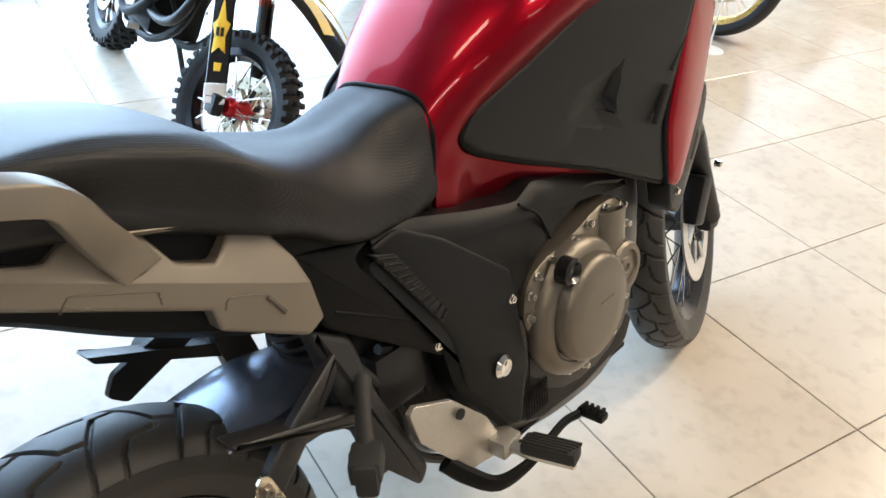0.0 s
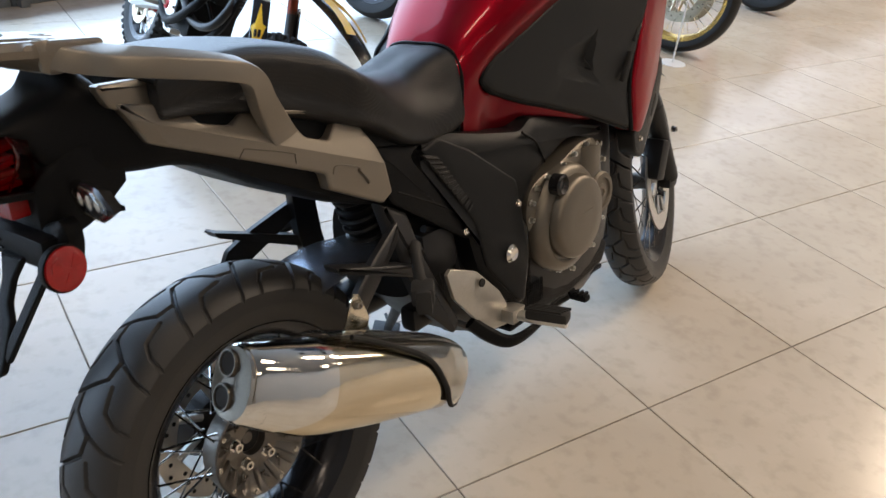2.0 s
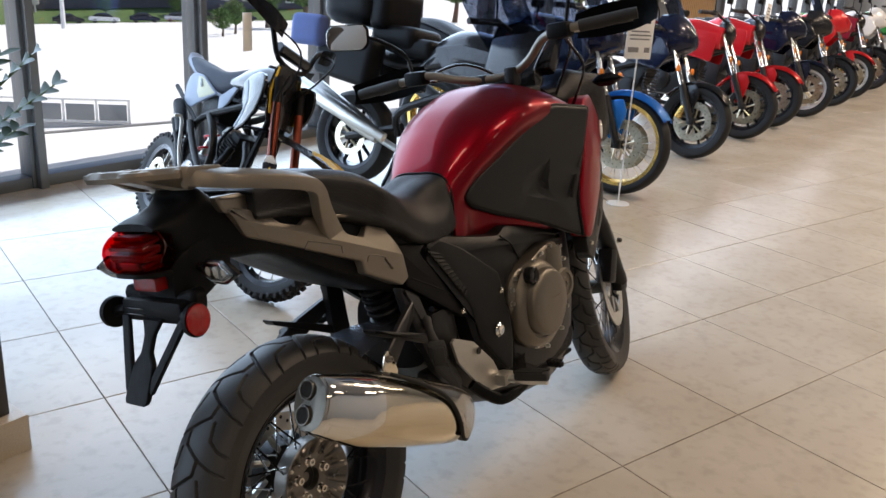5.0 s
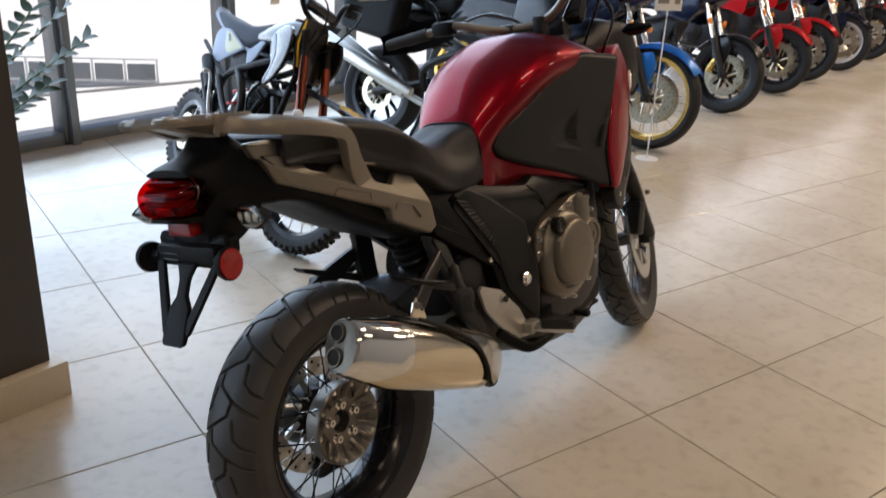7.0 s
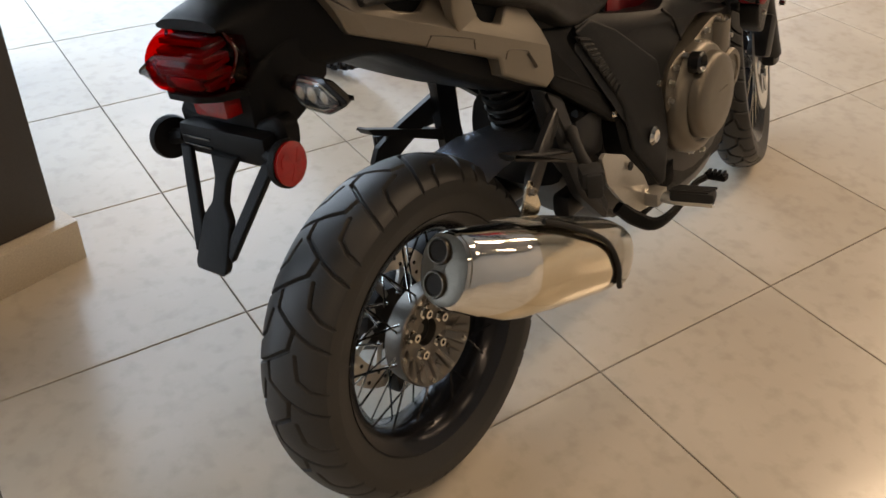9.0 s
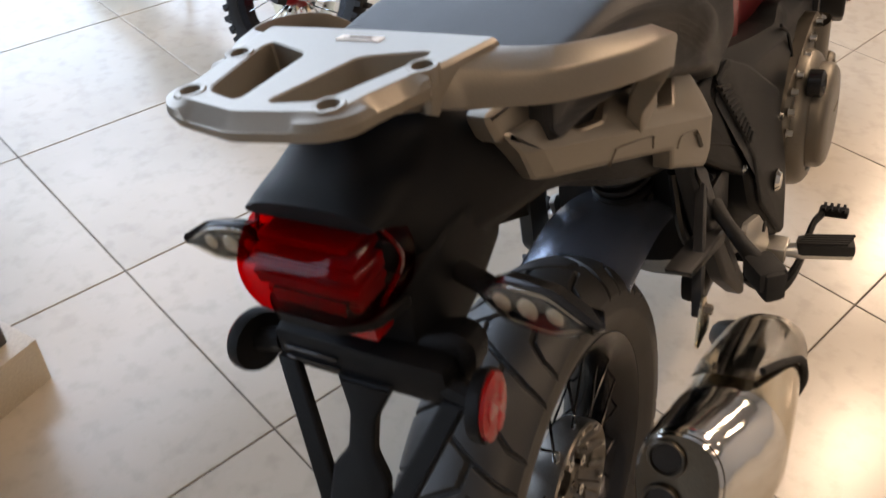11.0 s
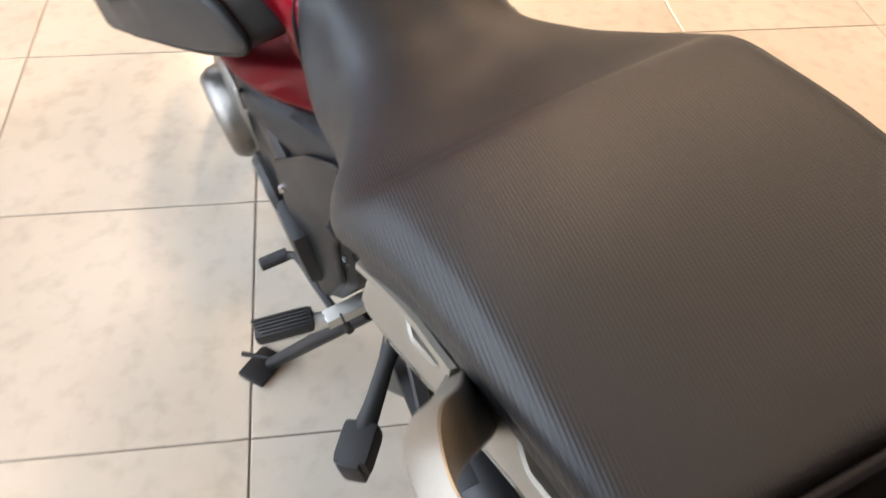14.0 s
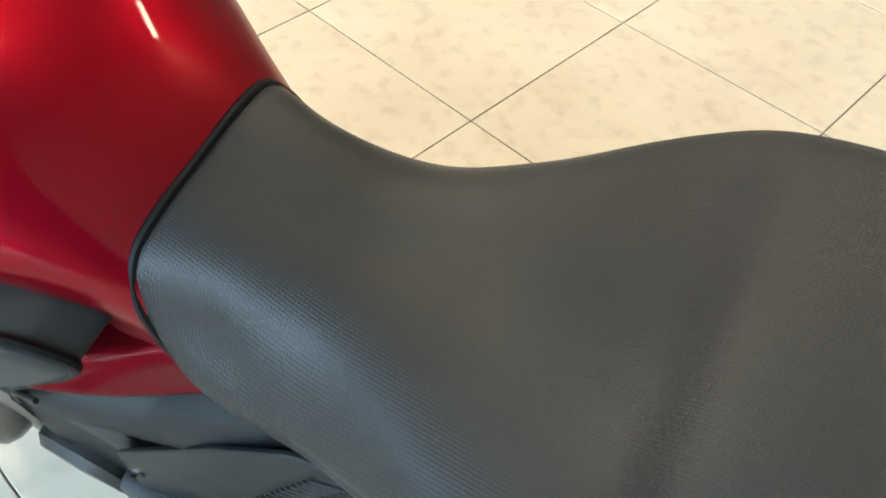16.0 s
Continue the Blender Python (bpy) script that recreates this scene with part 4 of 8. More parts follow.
rack = part("luggage_rack", bm, BRONZE, bike, "bronze cast luggage rack with two slots and bolt holes", sharp=30)


def loft(bm, stations, n, soft=0.10):
    """A bar through four-cornered sections with eased corners."""
    rings = []
    for corners in stations:
        c = [np.array(p, float) for p in corners]
        ring = []
        for k in range(4):
            a, b, d = c[k - 1], c[k], c[(k + 1) % 4]
            ring += [b + (a - b) * soft, b + (a + d - 2 * b) * soft * 0.3, b + (d - b) * soft]
        rings.append(ring)
    skin(bm, spline(rings, n), True, True)


BAR = [((0.090, -0.158, 1.0465), (0.086, -0.224, 1.0525), (0.090, -0.226, 1.020), (0.090, -0.158, 1.014)),
       ((0.111, -0.157, 1.0462), (0.102, -0.212, 1.0490), (0.110, -0.215, 1.017), (0.110, -0.157, 1.010)),
       ((0.132, -0.150, 1.0440), (0.128, -0.189, 1.0385), (0.133, -0.193, 1.011), (0.132, -0.150, 1.006)),
       ((0.152, -0.138, 1.0410), (0.158, -0.169, 1.0320), (0.161, -0.171, 1.006), (0.153, -0.138, 1.004)),
       ((0.167, -0.112, 1.0350), (0.182, -0.134, 1.0260), (0.184, -0.135, 0.999), (0.168, -0.112, 0.999)),
       ((0.179, -0.075, 1.0260), (0.199, -0.088, 1.0170), (0.200, -0.088, 0.989), (0.180, -0.075, 0.991)),
       ((0.184, -0.035, 1.0150), (0.204, -0.040, 1.0060), (0.205, -0.040, 0.977), (0.185, -0.035, 0.979)),
       ((0.179, -0.002, 1.0020), (0.201, 0.003, 0.9930), (0.201, -0.006, 0.964), (0.179, -0.010, 0.968)),
       ((0.168, 0.030, 0.9770), (0.191, 0.034, 0.9690), (0.188, 0.010, 0.942), (0.165, 0.006, 0.948)),
       ((0.150, 0.056, 0.9400), (0.173, 0.060, 0.9330), (0.168, 0.030, 0.910), (0.146, 0.026, 0.916)),
       ((0.138, 0.086, 0.9020), (0.156, 0.088, 0.8990), (0.152, 0.048, 0.884), (0.136, 0.044, 0.888)),
       ((0.126, 0.108, 0.8700), (0.1475, 0.110, 0.8680), (0.1445, 0.066, 0.854), (0.124, 0.062, 0.856))]
for side in (1, -1):
    bm = bmesh.new()
    loft(bm, [[(side * x, y, z) for x, y, z in s] for s in BAR], 51)
    grab = part("grab_handle", bm, BRONZE, rack, sharp=32)
    bm = bmesh.new()
    sheet(bm, [(-0.176, 0.992), (-0.096, 0.988), (-0.086, 0.975), (-0.100, 0.944), (-0.160, 0.958)], lambda u, v, h: (side * (0.084 + h), u, v), 0.020, 0.004, 0.008)
    part("handle_bracket", bm, BRONZE, grab)
    for cx, cy in ((0.064, -0.306), (0.088, -0.226)):
        bm = bmesh.new()
        lathe(bm, [(0.0080, -0.016), (0.0080, 0.0004), (0.0090, 0.0010), (0.0118, 0.0010), (0.0130, -0.002), (0.0130, -0.012)], (side * cx, cy, rack_z(cy)), "Z", 28)
        part("boss", bm, BRONZE, rack)
        bm = bmesh.new()
        lathe(bm, [(0, -0.020), (0.0081, -0.020), (0.0081, -0.009), (0.0050, -0.009), (0.0044, -0.013), (0, -0.013)], (side * cx, cy, rack_z(cy)), "Z", 20)
        part("bolt", bm, HUBGREY, rack)
bm = bmesh.new()
block(bm, (0, -0.1785, rack_z(-0.1785) + 0.0006), (0.042, 0.011, 0.001), turn=Matrix.Rotation(radians(-4.6), 3, "X"))
sticker = part("sticker", bm, PAPER, rack, "small white warning sticker")
for k, w in ((-1, 0.030), (0, 0.022), (1, 0.026)):
    bm = bmesh.new()
    block(bm, (0.001, -0.1785 + 0.003 * k, rack_z(-0.1785 + 0.003 * k) + 0.0014), (w, 0.0006, 0.0004), turn=Matrix.Rotation(radians(-4.6), 3, "X"))
    part("print", bm, INK, sticker)

# tail lamp, hanger, reflectors and indicators
bm = bmesh.new()
surf(bm, halves([
    (-0.335, [(0, 0.916), (0.032, 0.915), (0.040, 0.905), (0.030, 0.893), (0, 0.892)]),
    (-0.329, [(0, 0.930), (0.046, 0.928), (0.056, 0.908), (0.042, 0.884), (0, 0.882)]),
    (-0.308, [(0, 0.944), (0.056, 0.942), (0.070, 0.914), (0.050, 0.876), (0, 0.874)]),
    (-0.285, [(0, 0.952), (0.058, 0.950), (0.073, 0.922), (0.054, 0.874), (0, 0.872)]),
    (-0.262, [(0, 0.952), (0.058, 0.950), (0.074, 0.924), (0.055, 0.874), (0, 0.872)])]), 24, 44, True, True)
tail_lamp = part("tail_lamp", bm, LENS_SHELL, bike, "red tail lamp lens", sharp=50)
bm = bmesh.new()
for k in range(7):
    z = 0.882 + 0.0095 * k
    half = 0.034 + 0.020 * math.sin(math.pi * (k + 1) / 8.5)
    block(bm, (0, -0.283 - 0.014 * math.sin(math.pi * (k + 1) / 8), z), (2 * half, 0.040, 0.0072), 0.002, turn=Matrix.Rotation(radians(12 * (k % 2)), 3, "X"))
part("reflector_steps", bm, LAMP_STEPS, tail_lamp, "stepped silver reflector inside the lens", sharp=20)
bm = bmesh.new()
block(bm, (0.0, -0.309, 0.889), (0.074, 0.020, 0.017), 0.004)
part("lamp_strip", bm, LENS_DARK, tail_lamp)
for s in (1, -1):
    bm = bmesh.new()
    tube(bm, [(s * 0.050, -0.292, 0.876), (s * 0.0735, -0.280, 0.921), (s * 0.060, -0.282, 0.950)], 0.0022, 8, 6)
    part("lens_seam", bm, LENS_DARK, tail_lamp)
bm = bmesh.new()
sheet(bm, rounded([(-0.030, -0.326), (0.030, -0.326), (0.056, -0.308), (0.062, -0.262), (-0.062, -0.262), (-0.056, -0.308)], 0.006, 3), lambda u, v, h: (u, v, 0.862 + h + 0.10 * (-0.262 - v)), 0.010, 0.002)
part("lamp_tray", bm, BLACK_PL, tail_lamp)
bm = bmesh.new()
block(bm, (0.0, -0.236, 0.900), (0.118, 0.05, 0.075), 0.010)
part("lamp_housing", bm, BLACK_PL, tail_lamp)
bm = bmesh.new()
block(bm, (0.004, -0.274, 0.848), (0.070, 0.040, 0.026), 0.005)
part("rear_reflector", bm, REFLECTOR, bike, "small red reflector under the tail lamp")
bm = bmesh.new()
block(bm, (0.004, -0.232, 0.836), (0.085, 0.060, 0.070), 0.014)
hang = part("plate_hanger", bm, BLACK_PL, bike, "black number plate hanger")
bm = bmesh.new()
block(bm, (0.004, -0.275, 0.795), (0.186, 0.034, 0.044), 0.010)
part("crossbar", bm, BLACK_PL, hang)
for z in (0.800, 0.788):
    bm = bmesh.new()
    block(bm, (-0.045, -0.2935, z), (0.060, 0.004, 0.003), 0.001)
    part("ridge", bm, BLACK_GL, hang)
bm = bmesh.new()
def hang_at(u, v, h):
    return (u, -0.285 - (0.79 - v) * 0.47 - h, v)
for s in (1, -1):
    sheet(bm, [(0.012 + s * 0.078, 0.785), (0.012 + s * 0.102, 0.785), (0.012 + s * 0.040, 0.655), (0.012 + s * 0.022, 0.670)], hang_at, 0.008, 0.002, 0.004)
sheet(bm, [(-0.018, 0.785), (0.042, 0.785), (0.026, 0.755), (0.026, 0.725), (0.042, 0.705), (0.046, 0.644), (0.040, 0.637), (-0.018, 0.637), (-0.024, 0.644), (-0.018, 0.705), (-0.002, 0.725), (-0.002, 0.755)], hang_at, 0.010, 0.002, 0.004)
part("plate_bracket", bm, BLACK_PL, hang)
for s in (1, -1):
    bm = bmesh.new()
    sheet(bm, [(s * 0.020, 0.812), (s * 0.098, 0.838), (s * 0.113, 0.826), (s * 0.110, 0.800), (s * 0.092, 0.768), (s * 0.020, 0.772)], lambda u, v, h: (u, -0.240 - h, v), 0.028, 0.006, 0.010)
    part("hanger_lobe", bm, BLACK_PL, hang)
for side in (1, -1):
    bm = bmesh.new()
    lathe(bm, [(0, -0.010), (0.030, -0.010), (0.032, -0.004), (0.032, 0.002), (0, 0.002)], (side * 0.128 + 0.002, -0.284, 0.786), "Z", 32, turn=Vector((side, 0.16, 0)).to_track_quat("Z", "Y").to_matrix())
    tube(bm, [(side * 0.09, -0.28, 0.792), (side * 0.122 + 0.002, -0.284, 0.787)], 0.012, 8)
    cup = part("reflector_holder", bm, BLACK_PL, hang)
    bm = bmesh.new()
    lathe(bm, [(0.029, 0.002), (0.029, 0.006), (0.020, 0.009), (0, 0.010)], (side * 0.128 + 0.002, -0.284, 0.786), "Z", 32, turn=Vector((side, 0.16, 0)).to_track_quat("Z", "Y").to_matrix())
    disc = part("side_reflector", bm, REFLECTOR, hang, "round red reflector")
    out = Vector((side, 0.16, 0)).to_track_quat("Z", "Y").to_matrix()
    for k in range(3):
        bm = bmesh.new()
        sheet(bm, [(0.022 * math.cos(a) * q, 0.022 * math.sin(a) * q) for q, a in ((0.12, 2.1 * k + 0.5), (1.0, 2.1 * k), (1.12, 2.1 * k + 0.5), (1.0, 2.1 * k + 1.0))], lambda u, v, h: tuple(out @ Vector((u, v, 0.0086 - 2.0 * (u * u + v * v) + h)) + Vector((side * 0.128 + 0.002, -0.284, 0.786))), 0.0018, 0.0003, 0.002)
        part("facet", bm, REFLECTOR, disc)
    # indicator pod
    bm = bmesh.new()
    tube(bm, [(side * 0.045, -0.205, 0.866), (side * 0.115, -0.232, 0.869)], 0.010, 10)
    pod = [(0.104, 0.866), (0.131, 0.890), (0.181, 0.889), (0.226, 0.863), (0.181, 0.842), (0.131, 0.843)]
    sheet(bm, pod, lambda u, v, h: (side * u, -0.232 - 0.10 * (u - 0.11) - h + 0.012, v), 0.022, 0.005, 0.008, -0.008)
    lamp_pod = part("indicator", bm, BLACK_GL, bike, "black indicator pod with clear lens")
    bm = bmesh.new()
    c = np.array([0.163, 0.866])
    sheet(bm, [tuple(c + (np.array(p) - c) * 0.86) for p in pod], lambda u, v, h: (side * u, -0.242 - 0.10 * (u - 0.11) - h, v), 0.004, 0.0025, 0.008)
    part("lens", bm, LENS_THIN, lamp_pod, "clear indicator lens")
    bm = bmesh.new()
    sheet(bm, [tuple(c + (np.array(p) - c) * 0.78) for p in pod], lambda u, v, h: (side * u, -0.2405 - 0.10 * (u - 0.11) - h, v), 0.0012, 0.0003, 0.006)
    for k, q in enumerate((0.0095, 0.0110, 0.0088)):
        u = 0.135 + 0.024 * k
        lathe(bm, [(q, 0), (q * 0.9, 0.0008), (q * 0.5, 0.0016), (0, 0.0018)], (side * u, -0.2417 - 0.10 * (u - 0.11), 0.866), "Z", 16, turn=Vector((0, -1, 0)).to_track_quat("Z", "Y").to_matrix())
    part("reflector", bm, LENS_CLEAR, lamp_pod)

# inner mudguard that carries the plate hanger and the indicators
bm = bmesh.new()
surf(bm, halves([
    (-0.268, [(0, 0.880), (0.050, 0.878), (0.058, 0.865), (0.056, 0.815), (0.048, 0.800), (0, 0.798)]),
    (-0.245, [(0, 0.905), (0.066, 0.902), (0.076, 0.888), (0.072, 0.812), (0.060, 0.796), (0, 0.794)]),
    (-0.200, [(0, 0.925), (0.074, 0.920), (0.084, 0.905), (0.080, 0.828), (0.066, 0.814), (0, 0.812)]),
    (-0.150, [(0, 0.925), (0.076, 0.920), (0.086, 0.905), (0.084, 0.862), (0.070, 0.852), (0, 0.850)])]), 20, 30, True, True)
part("inner_mudguard", bm, BLACK_PL, bike, sharp=50)

# silencer
AX0, AXD, AXN = np.array([0.232, -0.156, 0.581]), np.array([0.045, 0.908, -0.414]), np.array([0.0, 0.414, 0.908])
AXD = AXD / np.linalg.norm(AXD)


def oval(s, a, b, n=64, p=2.5, up=0.0, pinch=0.0):
    row = []
    for t in np.linspace(0, 2 * math.pi, n, endpoint=False):
        c, q = math.cos(t), math.sin(t)
        x = b * abs(c) ** (2 / p) * (1 if c > 0 else -1)
        h = a * abs(q) ** (2 / p) * (1 if q > 0 else -1)
        x *= 1 - pinch * math.exp(-((h / (0.30 * a)) ** 2))
        row.append(AX0 + AXD * s + AXN * (h + up) + np.array([x, 0, 0]))
    return row


def can_mid(s):
    """How far the can's middle stands outside its outlets."""
    return float(np.interp(s, (0.0, 0.02, 0.10, 0.14, 0.45), (0.013, 0.016, 0.025, 0.025, -0.006)))


def can_size(s):
    """Half height, half width and roundness of the can s metres from its outlets."""
    S_ = (0.0, 0.006, 0.03, 0.07, 0.11, 0.14, 0.25, 0.40, 0.452)
    return [float(np.interp(s, S_, v)) for v in ((0.0500, 0.0545, 0.0590, 0.0660, 0.0715, 0.0725, 0.0715, 0.0650, 0.0620),
                                                  (0.0390, 0.0440, 0.0510, 0.0590, 0.0635, 0.0645, 0.0625, 0.0560, 0.0530))] + [2.3]


def can_row(s, grow=0.0, seam=None):
    a, b, p = can_size(s if seam is None else 0.07)
    row = []
    for t in np.linspace(0, 2 * math.pi, 72, endpoint=False):
        c, q = math.cos(t), math.sin(t)
        d = s if seam is None else s * (0.128 - 0.085 * max(0.0, -q - 0.15) / 0.85)
        a, b, p = can_size(d)
        x = (b + grow) * abs(c) ** (2 / p) * (1 if c > 0 else -1)
        h = (a + grow) * abs(q) ** (2 / p) * (1 if q > 0 else -1) + 0.007 * max(0.0, 1 - d / 0.1)
        row.append(AX0 + AXD * d + AXN * h + np.array([x + can_mid(d), 0, 0]))
    return row


bm = bmesh.new()
skin(bm, [can_row(s) for s in np.linspace(0.012, 0.14, 12)] + [can_row(s) for s in (0.25, 0.33, 0.40, 0.452)] + [oval(0.458, 0.05, 0.042, 72), oval(0.459, 0.02, 0.02, 72)], True, True)
can = part("silencer", bm, BRUSHED, bike, "polished steel twin-outlet silencer", sharp=50)
bm = bmesh.new()
skin(bm, [can_row(f, 0.0022, True) for f in np.linspace(0.0, 1.0, 16)] + [can_row(1.0, -0.001, True)], True, False)
cap = part("end_cap", bm, CHROME, can, "chrome tapered end cap", sharp=50)
bm = bmesh.new()
skin(bm, [oval(0.004, 0.030, 0.012, 72, up=0.007), oval(0.0005, 0.046, 0.0205, 72, up=0.007), can_row(0.0, 0.0018, True), can_row(0.04, 0.0015, True)], True, True)
part("cap_face", bm, OUTLET, cap)
for h in (0.032, -0.017):
    bm = bmesh.new()
    c = AX0 + AXN * h
    rot = Vector(-AXD).to_track_quat("Z", "Y").to_matrix()
    lathe(bm, [(0.0155, -0.05), (0.0158, 0.0), (0.0170, 0.0030), (0.0188, 0.0030), (0.0200, 0.001), (0.0203, -0.012)], tuple(c), "Z", 40, turn=rot)
    pipe = part("outlet", bm, OUTLET, can)
    bm = bmesh.new()
    lathe(bm, [(0, -0.060), (0.010, -0.060), (0.0105, -0.026), (0.0153, -0.020), (0.0153, 0.0005)], tuple(c), "Z", 24, turn=rot)
    part("bore", bm, HOLE_SHADE, pipe)
bm = bmesh.new()
rows = []
for s, a0, a1, k in ((0.14, 82, 128, 1.0), (0.20, 70, 132, 1.0), (0.28, 52, 138, 1.0), (0.36, 30, 144, 1.0), (0.415, 0, 150, 1.0), (0.455, -30, 156, 0.97), (0.485, -45, 160, 0.86), (0.502, -50, 165, 0.70)):
    base_a = can_size(s)[0]
    row = []
    for t in np.linspace(radians(a0), radians(a1), 14):
        c, q = math.cos(t), math.sin(t)
        x = (can_size(s)[1] + 0.007) * k * abs(c) ** 0.8 * (1 if c > 0 else -1)
        h = (base_a + 0.010) * k * abs(q) ** 0.8 * (1 if q > 0 else -1)
        row.append(AX0 + AXD * s + AXN * h + np.array([x + can_mid(min(s, 0.45)), 0, 0]))
    rows.append(row)
G = spline(rows, 40)
V = skin(bm, G)
bmesh.ops.solidify(bm, geom=bm.faces[:], thickness=0.003)
shield = part("heat_shield", bm, CHROME, can, "chrome heat shield", sharp=50)
# near-black rod along the edge paints the shade of the gap
bm = bmesh.new()
tube(bm, [row[0] - np.array([0.0025, 0, 0]) for row in G[4:]], 0.0048, 8)
part("shield_gap_shade", bm, HOLE_SHADE, shield)
bm = bmesh.new()
tube(bm, [tuple(AX0 + AXD * s + AXN * h + np.array([x, 0, 0])) for s, x, h in ((0.44, 0, 0.020), (0.50, -0.04, 0.016), (0.58, -0.09, -0.01), (0.68, -0.12, -0.05))], [0.024, 0.023, 0.022, 0.022], 14, 5)
part("exhaust_pipe", bm, DARK_METAL, bike)
bm = bmesh.new()
sheet(bm, [(0.112, 0.530), (0.134, 0.576), (0.143, 0.586), (0.154, 0.580), (0.172, 0.530), (0.165, 0.515), (0.118, 0.518)], yz(0.187), 0.004, 0.001, 0.003)
bracket = part("silencer_bracket", bm, BRUSHED, can)
bm = bmesh.new()
bolt(bm, (0.191, 0.144, 0.566), (1, 0, 0), 0.007, 0.010)
part("bolt", bm, BRONZE, bracket)

# rear frame brackets and passenger foot pegs
def hanger_x(y, z):
    return 0.118 + 0.17 * (0.69 - z)


for side in (1, -1):
    bm = bmesh.new()
    sheet(bm, [(0.283, 0.690), (0.345, 0.655), (0.366, 0.557), (0.424, 0.408), (0.402, 0.386), (0.336, 0.462), (0.300, 0.590)], lambda u, v, h: (side * (hanger_x(u, v) - 0.010 + h), u, v), 0.026, 0.006, 0.010)
    hanger = part("footrest_hanger", bm, CASTING, bike, "black cast passenger footrest hanger")
    bm = bmesh.new()
    sheet(bm, [(0.310, 0.650), (0.308, 0.615), (0.235, 0.570), (0.168, 0.530), (0.143, 0.548), (0.158, 0.580), (0.215, 0.612)], lambda u, v, h: (side * (0.140 + 0.28 * (0.31 - u) * 0.9 - 0.008 + h), u, v), 0.016, 0.004, 0.006)
    part("hanger_arm", bm, CASTING, hanger)
    bm = bmesh.new()
    sheet(bm, [(0.120, 0.638), (0.128, 0.624), (0.33, 0.536), (0.345, 0.556)], lambda u, v, h: (side * (0.135 + h + 0.06 * (0.33 - u)), u, v), 0.034, 0.003, 0.004)
    part("hanger_fin", bm, CASTING, hanger)
    bm = bmesh.new()
    tube(bm, [(side * 0.148, 0.345, 0.590), (side * 0.172, 0.322, 0.580), (side * 0.205, 0.290, 0.566), (side * 0.232, 0.266, 0.556)], [0.014, 0.010, 0.011, 0.014], 10, 4)
    block(bm, (side * 0.240, 0.258, 0.553), (0.042, 0.052, 0.034), 0.009, turn=Matrix.Rotation(side * radians(40), 3, "Z"))
    block(bm, (side * 0.250, 0.248, 0.545), (0.030, 0.034, 0.046), 0.008, turn=Matrix.Rotation(side * radians(40), 3, "Z"))
    part("passenger_footpeg", bm, GRIP, hanger, "folded black passenger footpeg")
# mudguard
bm = bmesh.new()
surf(bm, [[(x, y + dy * abs(x) * 2, z - dz * (abs(x) / 0.08) ** 4) for x in (-0.085, -0.078, -0.05, 0, 0.05, 0.078, 0.085)] for y, z, dy, dz in
          ((0.168, 0.556, 0, 0.008), (0.178, 0.564, 0, 0.008), (0.27, 0.577, 0, 0.010), (0.33, 0.574, 0, 0.014), (0.39, 0.560, 0, 0.02), (0.43, 0.50, 0, 0.03), (0.46, 0.42, 0, 0.04))], 30, 24)
bmesh.ops.solidify(bm, geom=bm.faces[:], thickness=0.004)
part("rear_mudguard", bm, HUGGER, bike, "glossy slate grey rear mudguard", sharp=50)
bm = bmesh.new()
lathe(bm, [(0, 0), (0.036, 0), (0.036, 0.16), (0.02, 0.18), (0, 0.18)], (0.0, 0.40, 0.52), "Z", 20, turn=Matrix.Rotation(radians(18), 3, "X"))
tube(bm, [tuple(Vector((0, 0.40, 0.52)) + Matrix.Rotation(radians(18), 3, "X") @ Vector((0.044 * math.cos(a), 0.044 * math.sin(a), 0.01 + 0.0035 * a))) for a in np.linspace(0, 44, 260)], 0.006, 6)
part("shock_absorber", bm, DARK_METAL, bike)
bm = bmesh.new()
for x0, pts in ((0.10, ((0.31, 0.66), (0.36, 0.52), (0.45, 0.42), (0.50, 0.36))), (0.125, ((0.40, 0.60), (0.47, 0.56), (0.49, 0.48))), (0.13, ((0.34, 0.62), (0.42, 0.50), (0.44, 0.40), (0.52, 0.33)))):
    tube(bm, [(x0, y, z) for y, z in pts], 0.008, 8, 5)
block(bm, (0.115, 0.43, 0.545), (0.05, 0.10, 0.10), 0.015)
block(bm, (0.12, 0.37, 0.43), (0.04, 0.07, 0.05), 0.012)
part("brake_plumbing", bm, DARK_METAL, bike)

# right engine cover
CLUTCH = [(0.954, 0.650), (0.887, 0.648), (0.835, 0.632), (0.786, 0.620), (0.722, 0.614), (0.684, 0.594), (0.672, 0.558), (0.673, 0.518), (0.700, 0.466), (0.739, 0.408), (0.792, 0.364), (0.858, 0.355), (0.950, 0.392), (0.985, 0.46), (0.996, 0.512), (0.985, 0.56), (0.983, 0.61)]
bm = bmesh.new()
sheet(bm, CLUTCH, yz(0.125), 0.062, 0.010, 0.02)
lathe(bm, [(0.126, 0.178), (0.124, 0.192), (0.118, 0.203), (0.108, 0.209), (0.101, 0.211), (0.096, 0.209), (0.094, 0.205), (0, 0.205)], (0.0, 0.806, 0.500), segs=72)
lathe(bm, [(0.096, 0.203), (0.095, 0.226), (0.091, 0.233), (0.084, 0.2375), (0.05, 0.240), (0, 0.241)], (0.0, 0.806, 0.508), segs=72)
lathe(bm, [(0.050, 0.18), (0.050, 0.208), (0.046, 0.214), (0.036, 0.214), (0.034, 0.209), (0.022, 0.209), (0.020, 0.213), (0.010, 0.213), (0.008, 0.209), (0, 0.209)], (0.0, 0.935, 0.522), segs=40)
